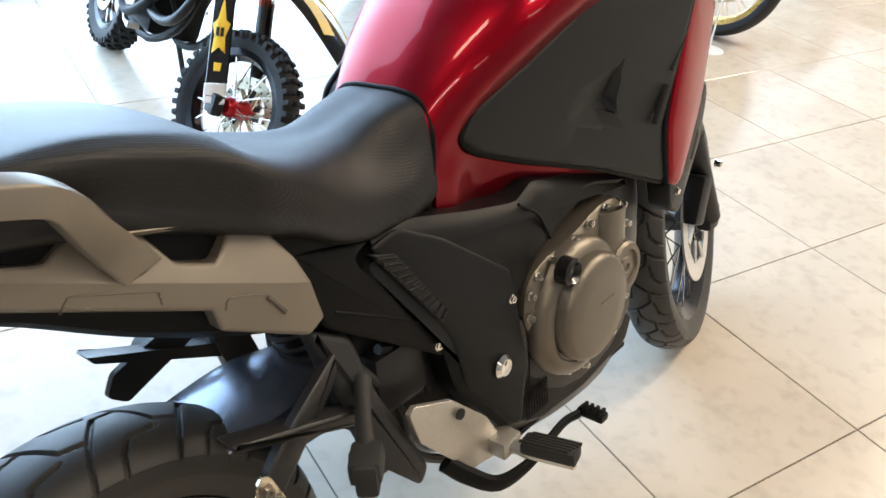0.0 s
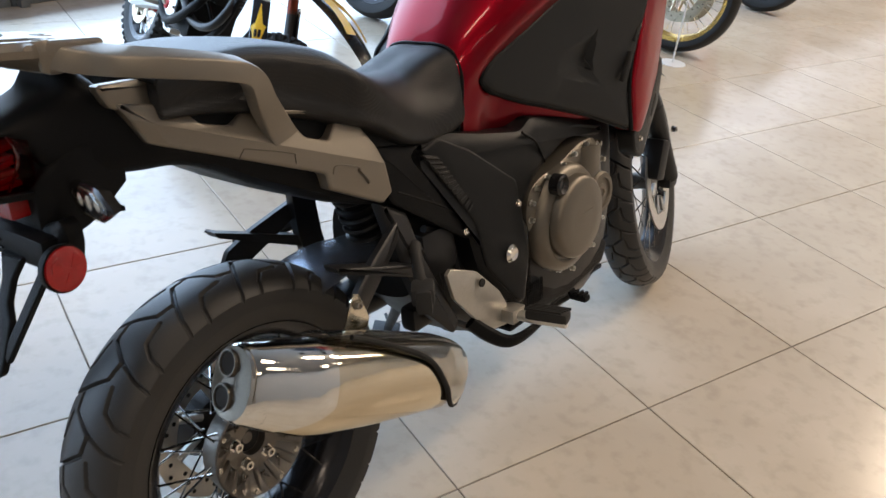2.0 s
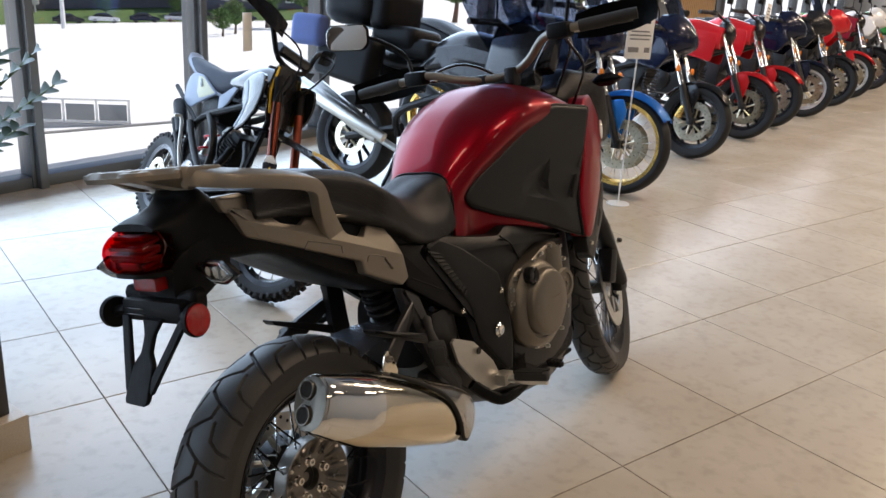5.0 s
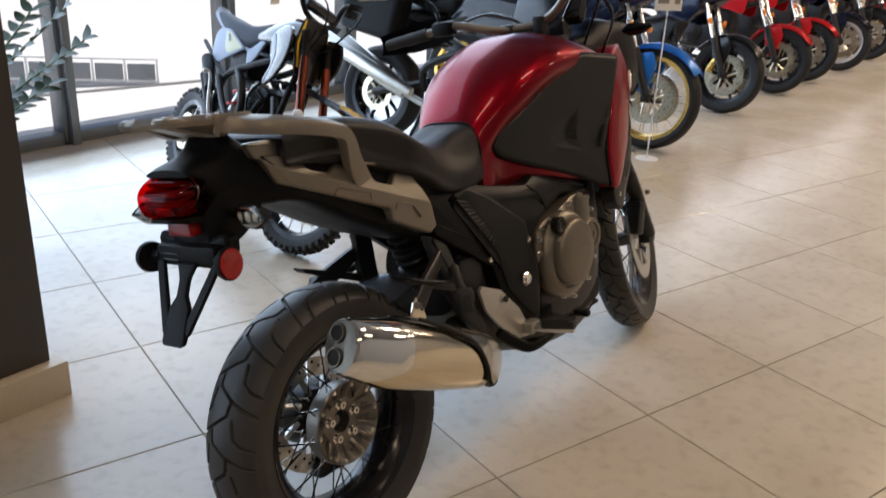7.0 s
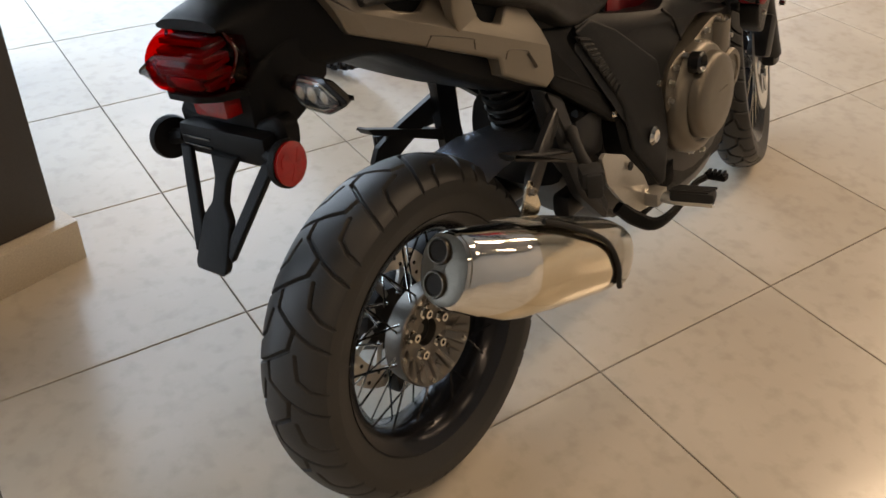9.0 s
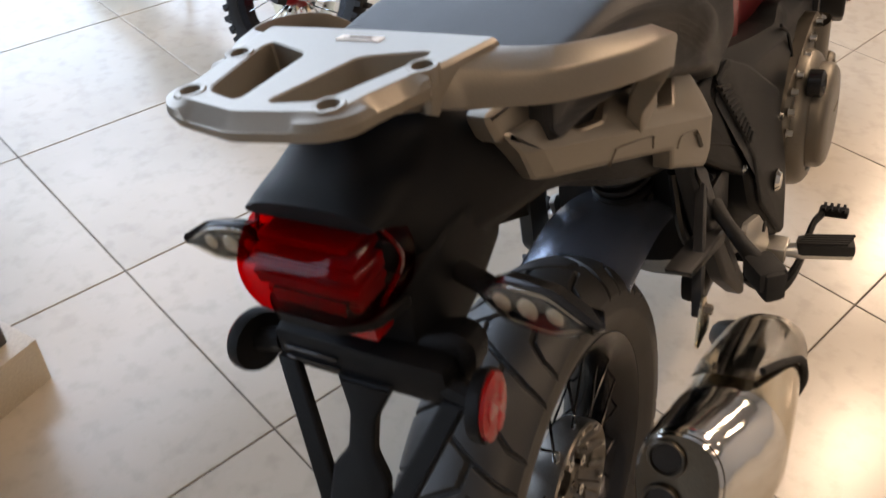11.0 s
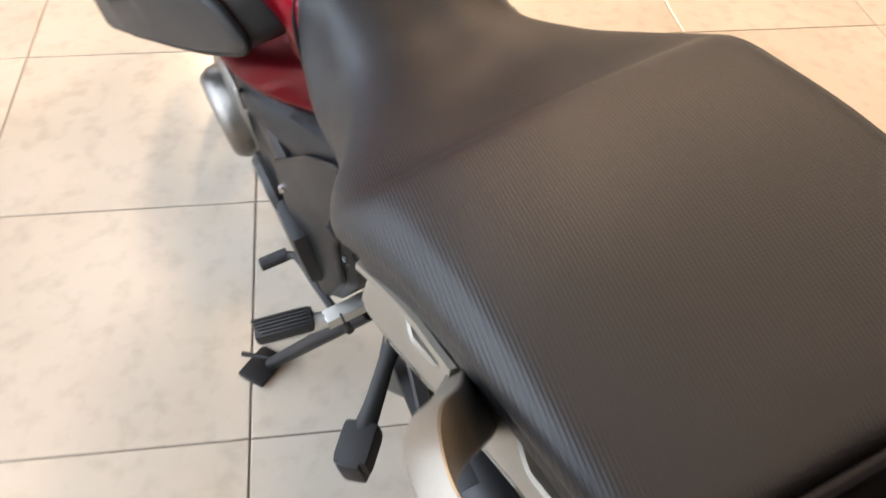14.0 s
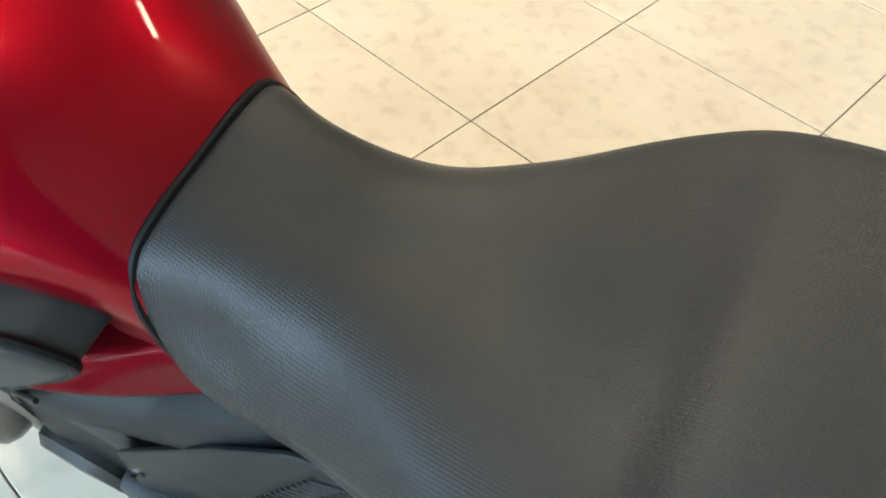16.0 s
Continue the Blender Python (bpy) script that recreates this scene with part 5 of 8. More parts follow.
surf(bm, [[(0.170, y - 0.045, z), (0.198, y - 0.030, z), (0.206, y, z), (0.198, y + 0.030, z), (0.170, y + 0.040, z)] for y, z in ((0.925, 0.640), (0.920, 0.600), (0.915, 0.560), (0.90, 0.50))], 10, 14)
clutch = part("clutch_cover", bm, ENGINE, bike, "bronze cast engine cover", sharp=32)
bm = bmesh.new()
block(bm, (0.2415, 0.822, 0.520), (0.002, 0.042, 0.002))
part("casting_mark", bm, ENGINE, clutch)
rim = rounded(CLUTCH, 0.02, 3)
bolts([(0.184, 0.82 + (y - 0.82) * 0.975, 0.515 + (z - 0.515) * 0.975) for y, z in rim[::3]], (1, 0, 0), 0.0058, 0.010, ALU, clutch, "cover_bolt")
bm = bmesh.new()
lathe(bm, [(0, 0.20), (0.024, 0.20), (0.024, 0.222), (0.018, 0.226), (0.012, 0.218), (0, 0.218)], (0.004, 0.742, 0.600), segs=24)
part("oil_filler_cap", bm, BLACK_GL, clutch)
bm = bmesh.new()
sheet(bm, [(0.655, 0.600), (0.70, 0.640), (0.84, 0.675), (0.94, 0.668), (1.0, 0.61), (1.0, 0.45), (0.90, 0.36), (0.72, 0.37), (0.65, 0.46)], yz(0.105), 0.030, 0.006, 0.02)
part("engine_side", bm, DARK_METAL, bike)
# left engine cover
bm = bmesh.new()
sheet(bm, [(0.80, 0.60), (0.87, 0.650), (0.98, 0.61), (0.99, 0.48), (0.92, 0.41), (0.83, 0.42), (0.79, 0.48)], yz(0.148, -1), 0.05, 0.012, 0.03)
lathe(bm, [(0.078, -0.188), (0.075, -0.214), (0.067, -0.227), (0.059, -0.231), (0.053, -0.226), (0.025, -0.228), (0, -0.228)], (0, 0.885, 0.545), segs=48)
part("generator_cover", bm, HUBGREY, bike, "silver left engine cover", sharp=32)

bm = bmesh.new()
sheet(bm, [(0.62, 0.60), (0.70, 0.665), (0.86, 0.690), (0.99, 0.650), (1.0, 0.47), (0.92, 0.385), (0.76, 0.375), (0.68, 0.42)], yz(0.120, -1), 0.06, 0.012, 0.03)
lathe(bm, [(0.064, -0.16), (0.062, -0.202), (0.052, -0.212), (0, -0.214)], (0, 0.745, 0.490), segs=36)
block(bm, (-0.188, 0.640, 0.475), (0.05, 0.09, 0.11), 0.016)
part("engine_side", bm, DARK_METAL, bike, sharp=32)
# red skirt below the left side panel
bm = bmesh.new()
rows = []
for y, xo, zo, xi, zi in ((0.44, 0.090, 0.812, 0.080, 0.84), (0.50, 0.108, 0.786, 0.098, 0.832), (0.55, 0.126, 0.770, 0.104, 0.818), (0.60, 0.148, 0.758, 0.108, 0.802), (0.65, 0.166, 0.746, 0.114, 0.786), (0.70, 0.179, 0.736, 0.122, 0.768), (0.77, 0.188, 0.724, 0.132, 0.748), (0.86, 0.190, 0.708, 0.142, 0.726)):
    rows.append([(-xi + 0.006, y, zi + 0.010), (-(xi + xo) / 2, y, (zi + zo) / 2 + 0.012), (-xo + 0.004, y, zo + 0.006), (-xo, y, zo - 0.004), (-xo + 0.006, y, zo - 0.016)])
surf(bm, rows, 28, 14)
bmesh.ops.solidify(bm, geom=bm.faces[:], thickness=0.003)
part("side_cowl", bm, RED, bike, "red cowl below the side panel", sharp=60)

# skid plate with mesh inserts
bm = bmesh.new()
for side in (1, -1):
    sheet(bm, [(0.662, 0.440), (0.700, 0.440), (0.735, 0.375), (0.90, 0.345), (1.045, 0.365), (1.085, 0.330), (1.06, 0.285), (0.90, 0.262), (0.76, 0.270), (0.665, 0.315)], lambda u, v, h: (side * (0.128 + h), u, v), 0.016, 0.005, 0.012)
block(bm, (0, 0.87, 0.262), (0.26, 0.42, 0.012), 0.004)
skid = part("skid_plate", bm, BLACK_PL, bike, "black engine guard with mesh inserts")
# uncut openings: near-black plates paint the shade behind the mesh
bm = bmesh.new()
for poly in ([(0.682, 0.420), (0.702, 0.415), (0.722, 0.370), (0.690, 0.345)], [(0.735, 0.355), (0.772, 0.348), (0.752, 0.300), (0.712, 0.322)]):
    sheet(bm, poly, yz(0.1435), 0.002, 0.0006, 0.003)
part("mesh_shade", bm, HOLE_SHADE, skid)
bm = bmesh.new()
for k in range(9):
    for (ya, za, yb, zb) in ((0.680, 0.345, 0.722, 0.420), (0.708, 0.300, 0.772, 0.356)):
        f = k / 8
        tube(bm, [(0.1462, ya + (yb - ya) * f, za), (0.1462, ya + (yb - ya) * f, zb)], 0.0009, 4)
        tube(bm, [(0.1462, ya, za + (zb - za) * f), (0.1462, yb, za + (zb - za) * f)], 0.0009, 4)
part("wire_mesh", bm, BLACK_PL, skid)
bm = bmesh.new()
tube(bm, [(0.160, 0.655, 0.600), (0.166, 0.645, 0.555), (0.166, 0.672, 0.520), (0.166, 0.676, 0.44), (0.160, 0.655, 0.34)], 0.010, 8, 5)
part("frame_edge", bm, BLACK_GL, bike)

# rider footrests, levers and stand
SILV = [(0.388, 0.520), (0.400, 0.528), (0.478, 0.494), (0.552, 0.420), (0.594, 0.345), (0.585, 0.332), (0.515, 0.345), (0.466, 0.393), (0.405, 0.462)]
for side in (1, -1):
    bm = bmesh.new()
    inner = 0.178 if side > 0 else 0.128
    sheet(bm, SILV, yz(inner, side), 0.009, 0.0012, 0.003)
    block(bm, (side * (inner + 0.215) / 2, 0.575, 0.362), (0.219 - inner, 0.045 if side > 0 else 0.026, 0.030 if side > 0 else 0.020), 0.003)
    hold = part("footrest_bracket", bm, BRACKET, bike, "silver cast footrest bracket", sharp=22)
    # undrilled hole: a near-black disc on the bracket paints its shade
    bm = bmesh.new()
    lathe(bm, [(0, 0), (0.009, 0), (0.009, 0.003), (0, 0.003)], (side * 0.192, 0.485, 0.468), "Z", 20, turn=Vector((side, 0, 0)).to_track_quat("Z", "Y").to_matrix())
    part("hole_shade", bm, HOLE_SHADE, hold)
    bm = bmesh.new()
    tube(bm, [(side * 0.205, 0.575, 0.362), (side * 0.24, 0.585, 0.360), (side * 0.315, 0.605, 0.360)], [0.012, 0.017, 0.018], 12, 2, flat=0.8)
    peg = part("footpeg", bm, ALU, hold)
    bm = bmesh.new()
    block(bm, (side * 0.275, 0.595, 0.369), (0.092, 0.038, 0.026), 0.009, turn=Matrix.Rotation(side * radians(14), 3, "Z"))
    pad = part("peg_rubber", bm, GRIP, peg, "ribbed black rubber")
    for k in range(5):
        bm = bmesh.new()
        block(bm, (side * (0.275 + 0.0018 * (k - 2)), 0.595 + 0.0070 * (k - 2), 0.3825), (0.080, 0.0038, 0.005), 0.001, turn=Matrix.Rotation(side * radians(14), 3, "Z"))
        part("rib", bm, GRIP, hold)
bm = bmesh.new()
tube(bm, [(0.176, 0.46, 0.385), (0.196, 0.490, 0.350), (0.222, 0.53, 0.322), (0.235, 0.60, 0.325), (0.240, 0.68, 0.350), (0.250, 0.715, 0.354)], [0.010, 0.011, 0.010, 0.007, 0.006, 0.006], 8, 4, flat=1.5)
block(bm, (0.268, 0.728, 0.354), (0.050, 0.022, 0.014), 0.004)
for k in range(4):
    block(bm, (0.252 + 0.011 * k, 0.728, 0.363), (0.005, 0.022, 0.006))
part("brake_pedal", bm, BLACK_PL, bike, "black serrated brake pedal")
bm = bmesh.new()
tube(bm, [(-0.19, 0.56, 0.33), (-0.205, 0.66, 0.325), (-0.215, 0.745, 0.325), (-0.235, 0.765, 0.322)], 0.007, 8, 4)
tube(bm, [(-0.228, 0.766, 0.322), (-0.275, 0.772, 0.318)], 0.0115, 10)
part("gear_lever", bm, GRIP, bike, "black gear lever")
bm = bmesh.new()
tube(bm, [(-0.150, 0.60, 0.300), (-0.24, 0.665, 0.205), (-0.345, 0.738, 0.098)], [0.016, 0.014, 0.012], 10, 3)
block(bm, (-0.362, 0.748, 0.0885), (0.075, 0.055, 0.012), 0.004, turn=Matrix.Rotation(radians(13), 3, "Y") @ Matrix.Rotation(radians(35), 3, "Z"))
tube(bm, [(-0.33, 0.735, 0.105), (-0.385, 0.775, 0.115)], 0.005, 8)
part("side_stand", bm, DARK_METAL, bike, "black side stand carrying the bike")

# front end
def steered(p):
    return tuple(STEER @ Vector(p))


bm = bmesh.new()
for s in (1, -1):
    tube(bm, [steered((s * 0.084, 1.595, 0.33)), steered((s * 0.086, 1.47, 0.58))], 0.028, 14)
    tube(bm, [steered((s * 0.088, 1.48, 0.56)), steered((s * 0.090, 1.20, 1.08))], 0.024, 14)
    block(bm, steered((s * 0.082, 1.595, 0.33)), (0.040, 0.055, 0.065), 0.012)
fork = part("front_fork", bm, DARK_METAL, bike)
for s in (1, -1):
    bm = bmesh.new()
    block(bm, steered((s * 0.075, 1.475, 0.42)), (0.06, 0.05, 0.12), 0.012, turn=Matrix.Rotation(radians(-20), 3, "X"))
    part("brake_caliper", bm, DARK_METAL, fork)
    bm = bmesh.new()
    bolt(bm, steered((s * 0.128, 1.50, 0.50)), (s, 0, 0), 0.008, 0.014)
    part("bolt", bm, CHROME, fork)
bm = bmesh.new()
rows = []
for a in np.linspace(radians(40), radians(120), 16):
    row = []
    for x in (-0.080, -0.074, -0.05, 0, 0.05, 0.074, 0.080):
        r = 0.362 - 0.05 * (abs(x) / 0.08) ** 3
        row.append(steered((x, 1.59 - r * math.cos(a) * 1.0, 0.33 + r * math.sin(a))))
    rows.append(row)
skin(bm, rows)
bmesh.ops.solidify(bm, geom=bm.faces[:], thickness=0.003)
part("front_mudguard", bm, BLACK_PL, bike, sharp=50)
bm = bmesh.new()
surf(bm, halves([
    (1.15, [(0, 1.10), (0.07, 1.09), (0.10, 1.06), (0.105, 1.00), (0.08, 0.95), (0, 0.94)]),
    (1.22, [(0, 1.10), (0.08, 1.095), (0.115, 1.06), (0.120, 1.00), (0.10, 0.92), (0, 0.88)]),
    (1.34, [(0, 1.14), (0.08, 1.13), (0.118, 1.09), (0.124, 1.01), (0.10, 0.88), (0, 0.82)]),
    (1.50, [(0, 1.10), (0.08, 1.09), (0.11, 1.09), (0.112, 0.98), (0.08, 0.87), (0, 0.83)]),
    (1.64, [(0, 1.02), (0.04, 1.01), (0.06, 0.97), (0.06, 0.91), (0.04, 0.87), (0, 0.86)])]), 40, 36, True, True)
part("cockpit_fairing", bm, BLACK_PL, bike, "black cockpit and headlamp fairing", sharp=50)
bm = bmesh.new()
block(bm, (-0.01, 1.205, 1.195), (0.25, 0.05, 0.15), 0.02, turn=Matrix.Rotation(radians(-35), 3, "X"))
block(bm, (0.0, 1.14, 1.12), (0.16, 0.06, 0.06), 0.02)
part("instrument_panel", bm, BLACK_GL, bike)
bm = bmesh.new()
surf(bm, [[(x * w, y + 0.12 * abs(x) ** 2 * -1, z) for x in (-1, -0.5, 0, 0.5, 1)] for y, z, w in ((1.42, 1.16, 0.15), (1.35, 1.28, 0.185), (1.27, 1.41, 0.19), (1.21, 1.52, 0.16), (1.19, 1.56, 0.11))], 20, 20)
bmesh.ops.solidify(bm, geom=bm.faces[:], thickness=0.003)
part("windscreen", bm, SCREEN, bike, "smoked clear windscreen", sharp=60)
bm = bmesh.new()
tube(bm, [(-0.43, 0.895, 1.138), (-0.28, 0.930, 1.160), (-0.20, 0.945, 1.168), (-0.11, 0.975, 1.145), (-0.04, 1.005, 1.135), (0.05, 1.030, 1.145), (0.11, 1.035, 1.180), (0.17, 1.020, 1.232), (0.25, 1.005, 1.248), (0.42, 1.055, 1.262)], 0.0125, 12, 5)
bar = part("handlebar", bm, BRONZE, bike, "bronze anodised handlebar")
bm = bmesh.new()
for x, z in ((-0.045, 1.135), (0.052, 1.148)):
    block(bm, (x, 1.02 + 0.1 * x, z - 0.012), (0.034, 0.045, 0.055), 0.007)
block(bm, (0.0, 1.06, 1.085), (0.20, 0.09, 0.030), 0.010)
lathe(bm, [(0, 0), (0.020, 0), (0.020, 0.010), (0.013, 0.014), (0, 0.014)], (0.0, 1.06, 1.10), "Z", 6)
part("top_clamp", bm, DARK_METAL, bar)
for pts in (((0.24, 1.03, 1.235), (0.20, 1.13, 1.20), (0.12, 1.19, 1.10), (0.08, 1.16, 0.98)), ((0.23, 1.04, 1.225), (0.24, 1.12, 1.14), (0.17, 1.18, 1.04), (0.10, 1.20, 0.95)), ((0.225, 1.03, 1.24), (0.15, 1.11, 1.24), (0.06, 1.15, 1.15), (0.03, 1.14, 1.05)),
            ((-0.235, 0.965, 1.15), (-0.17, 1.06, 1.14), (-0.09, 1.13, 1.08), (-0.05, 1.16, 0.98)), ((-0.23, 0.96, 1.165), (-0.14, 1.05, 1.19), (-0.05, 1.12, 1.13), (0.0, 1.14, 1.03))):
    bm = bmesh.new()
    tube(bm, pts, 0.0045, 7, 6)
    part("cable", bm, BLACK_GL, bar)
for s, a, b, c in ((-1, (-0.30, 0.926, 1.156), (-0.425, 0.896, 1.139), (-0.24, 0.937, 1.164)), (1, (0.29, 1.017, 1.251), (0.425, 1.057, 1.263), (0.235, 1.006, 1.247))):
    bm = bmesh.new()
    tube(bm, [a, b], 0.0175, 14)
    tube(bm, [tuple(Vector(b) + (Vector(b) - Vector(a)) * 0.0), tuple(Vector(b) + (Vector(b) - Vector(a)) * 0.14)], 0.016, 12)
    part("grip", bm, GRIP, bar, "black rubber grip")
    bm = bmesh.new()
    block(bm, c, (0.07, 0.05, 0.045), 0.012)
    part("switch_housing", bm, BLACK_PL, bar)
    bm = bmesh.new()
    d = Vector(b) - Vector(a)
    p = Vector(c) + Vector((0, 0.045, -0.005))
    tube(bm, [tuple(p), tuple(p + d * 0.45 + Vector((0, 0.018, -0.004))), tuple(p + d * 0.95 + Vector((0, 0.002, -0.006))), tuple(p + d * 1.3 + Vector((0, 0.004, -0.006)))], [0.008, 0.0065, 0.006, 0.008], 8, 4, flat=0.7)
    part("lever", bm, ALU if s > 0 else DARK_METAL, bar)
    bm = bmesh.new()
    q = Vector(a).lerp(Vector(b), 0.5) + Vector((0, 0.085, 0.006))
    G = []
    for f in np.linspace(-0.8, 0.95, 10):
        o = q + d * f + Vector((0, -0.10 * max(0, f - 0.35) ** 2 * 1.5, 0))
        hgt = 0.045 * (1 - 0.5 * max(0, abs(f) - 0.3))
        G.append([tuple(o + Vector((0, -0.012 * (t * t), t * hgt))) for t in (-1, -0.5, 0, 0.5, 1)])
    skin(bm, G)
    bmesh.ops.solidify(bm, geom=bm.faces[:], thickness=0.006)
    part("hand_guard", bm, BLACK_PL, bar, "black hand guard", sharp=50)
bm = bmesh.new()
tube(bm, [(-0.26, 0.945, 1.17), (-0.285, 0.95, 1.24), (-0.34, 0.90, 1.295), (-0.385, 0.87, 1.315)], 0.006, 8, 5)
stem = part("mirror_stem", bm, BLACK_PL, bar)
bm = bmesh.new()
mirr = rounded([(-0.075, -0.022), (-0.06, -0.040), (0.055, -0.040), (0.075, -0.018), (0.072, 0.028), (0.055, 0.042), (-0.055, 0.038), (-0.075, 0.02)], 0.02, 4)
MIR = Matrix.Translation((-0.415, 0.835, 1.315)) @ Matrix.Rotation(radians(18), 4, "Z") @ Matrix.Rotation(radians(6), 4, "Y")
sheet(bm, mirr, lambda u, v, h: tuple(MIR @ Vector((u, 0.03 - h, v))), 0.03, 0.006, 0, -0.02)
mir = part("mirror", bm, BLACK_PL, bar, "black rear-view mirror")
bm = bmesh.new()
sheet(bm, [(u * 0.92, v * 0.92) for u, v in mirr], lambda u, v, h: tuple(MIR @ Vector((u, 0.0005 - h, v))), 0.002, 0.0005, 0)
part("mirror_glass", bm, MIRROR, mir)
bm = bmesh.new()
tube(bm, [(0.25, 1.01, 1.255), (0.262, 1.02, 1.33), (0.29, 0.99, 1.40), (0.35, 0.96, 1.43)], 0.006, 8, 5)
part("mirror_stem", bm, BLACK_PL, bar)
bm = bmesh.new()
MIR2 = Matrix.Translation((0.40, 0.955, 1.445)) @ Matrix.Rotation(radians(-14), 4, "Z")
sheet(bm, mirr, lambda u, v, h: tuple(MIR2 @ Vector((u, 0.03 - h, v))), 0.03, 0.006, 0, -0.02)
part("mirror", bm, BLACK_PL, bar)
for s, p in ((1, (0.15, 1.36, 1.085)), (-1, (-0.15, 1.36, 1.085))):
    bm = bmesh.new()
    c = np.array(p)
    pod = [(0.0, 0.0), (0.03, 0.022), (0.075, 0.024), (0.115, 0.004), (0.075, -0.018), (0.03, -0.018)]
    sheet(bm, pod, lambda u, v, h: (p[0] + s * u, p[1] - h, p[2] + v), 0.022, 0.005, 0.008, -0.006)
    part("front_indicator", bm, BLACK_GL, bike)


# ---- other motorcycles ----
def paint(name, c, rough=0.25, metal=0.2):
    return material(name, c, rough, metal, 0.1, 3, spec=0.35, coat=0.35, bscale=700, fine=0.03)


P_BLUE, P_RED, P_NAVY, P_BLACK = paint("bright_blue_paint", (0.02, 0.22, 0.72)), paint("red_motorcycle_paint", (0.55, 0.015, 0.02)), paint("navy_paint", (0.003, 0.006, 0.026)), paint("black_motorcycle_paint", (0.012, 0.012, 0.014))
P_WHITE, P_SILVER, P_GREEN, P_WINE = paint("white_motorcycle_paint", (0.72, 0.73, 0.75)), paint("silver_motorcycle_paint", (0.45, 0.47, 0.50), 0.25, 0.7), paint("green_motorcycle_paint", (0.02, 0.22, 0.05)), paint("wine_paint", (0.22, 0.012, 0.03))
GOLD = material("gold_anodised_rim", (0.75, 0.46, 0.12), 0.25, 0.8, 0.1, 8)
YELLOW = material("yellow_decal", (0.80, 0.52, 0.02), 0.35, 0, 0.06, 12)
ORANGE = material("orange_fork_tube", (0.16, 0.030, 0.014), 0.30, 0.8, 0.12, 10)
BLUE_CLOTH = material("blue_cloth", (0.055, 0.085, 0.22), 0.8, 0, 0.2, 20, 0.3, 200)
ROAD_RUBBER = material("black_tyre_rubber", (0.012, 0.012, 0.0125), 0.6, 0, 0.25, 9, 0.1, 500, spec=0.3)
BRAKE_STEEL = material("brake_disc_steel", (0.56, 0.49, 0.36), 0.30, 1.0, 0.25, 30, 0.05, 300)
PALE_YELLOW = material("pale_yellow_decal", (0.34, 0.33, 0.20), 0.4, 0, 0.10, 12)
RED_ALU = material("red_anodised_hub", (0.45, 0.02, 0.025), 0.3, 0.7, 0.15, 12)
PALE_SEAT = material("pale_grey_seat_vinyl", (0.030, 0.036, 0.050), 0.6, 0, 0.12, 10, 0.2, 500, spec=0.12)
DECAL_BLUE = material("pale_blue_decal", (0.17, 0.21, 0.27), 0.35, 0, 0.2, 12)
BLUE_WHITE = material("bluish_white_plastic", (0.21, 0.25, 0.32), 0.45, 0, 0.08, 10, spec=0.2)


def plain_tyre(bm, R, w, rim, segs=72):
    lathe(bm, [(rim, -w * 0.36), (rim + (R - rim) * 0.35, -w * 0.49), (R - 0.22 * w, -w * 0.5), (R - 0.10 * w, -w * 0.38), (R - 0.02 * w, -w * 0.18), (R, 0), (R - 0.02 * w, w * 0.18), (R - 0.10 * w, w * 0.38), (R - 0.22 * w, w * 0.5), (rim + (R - rim) * 0.35, w * 0.49), (rim, w * 0.36)], segs=segs, closed=True)


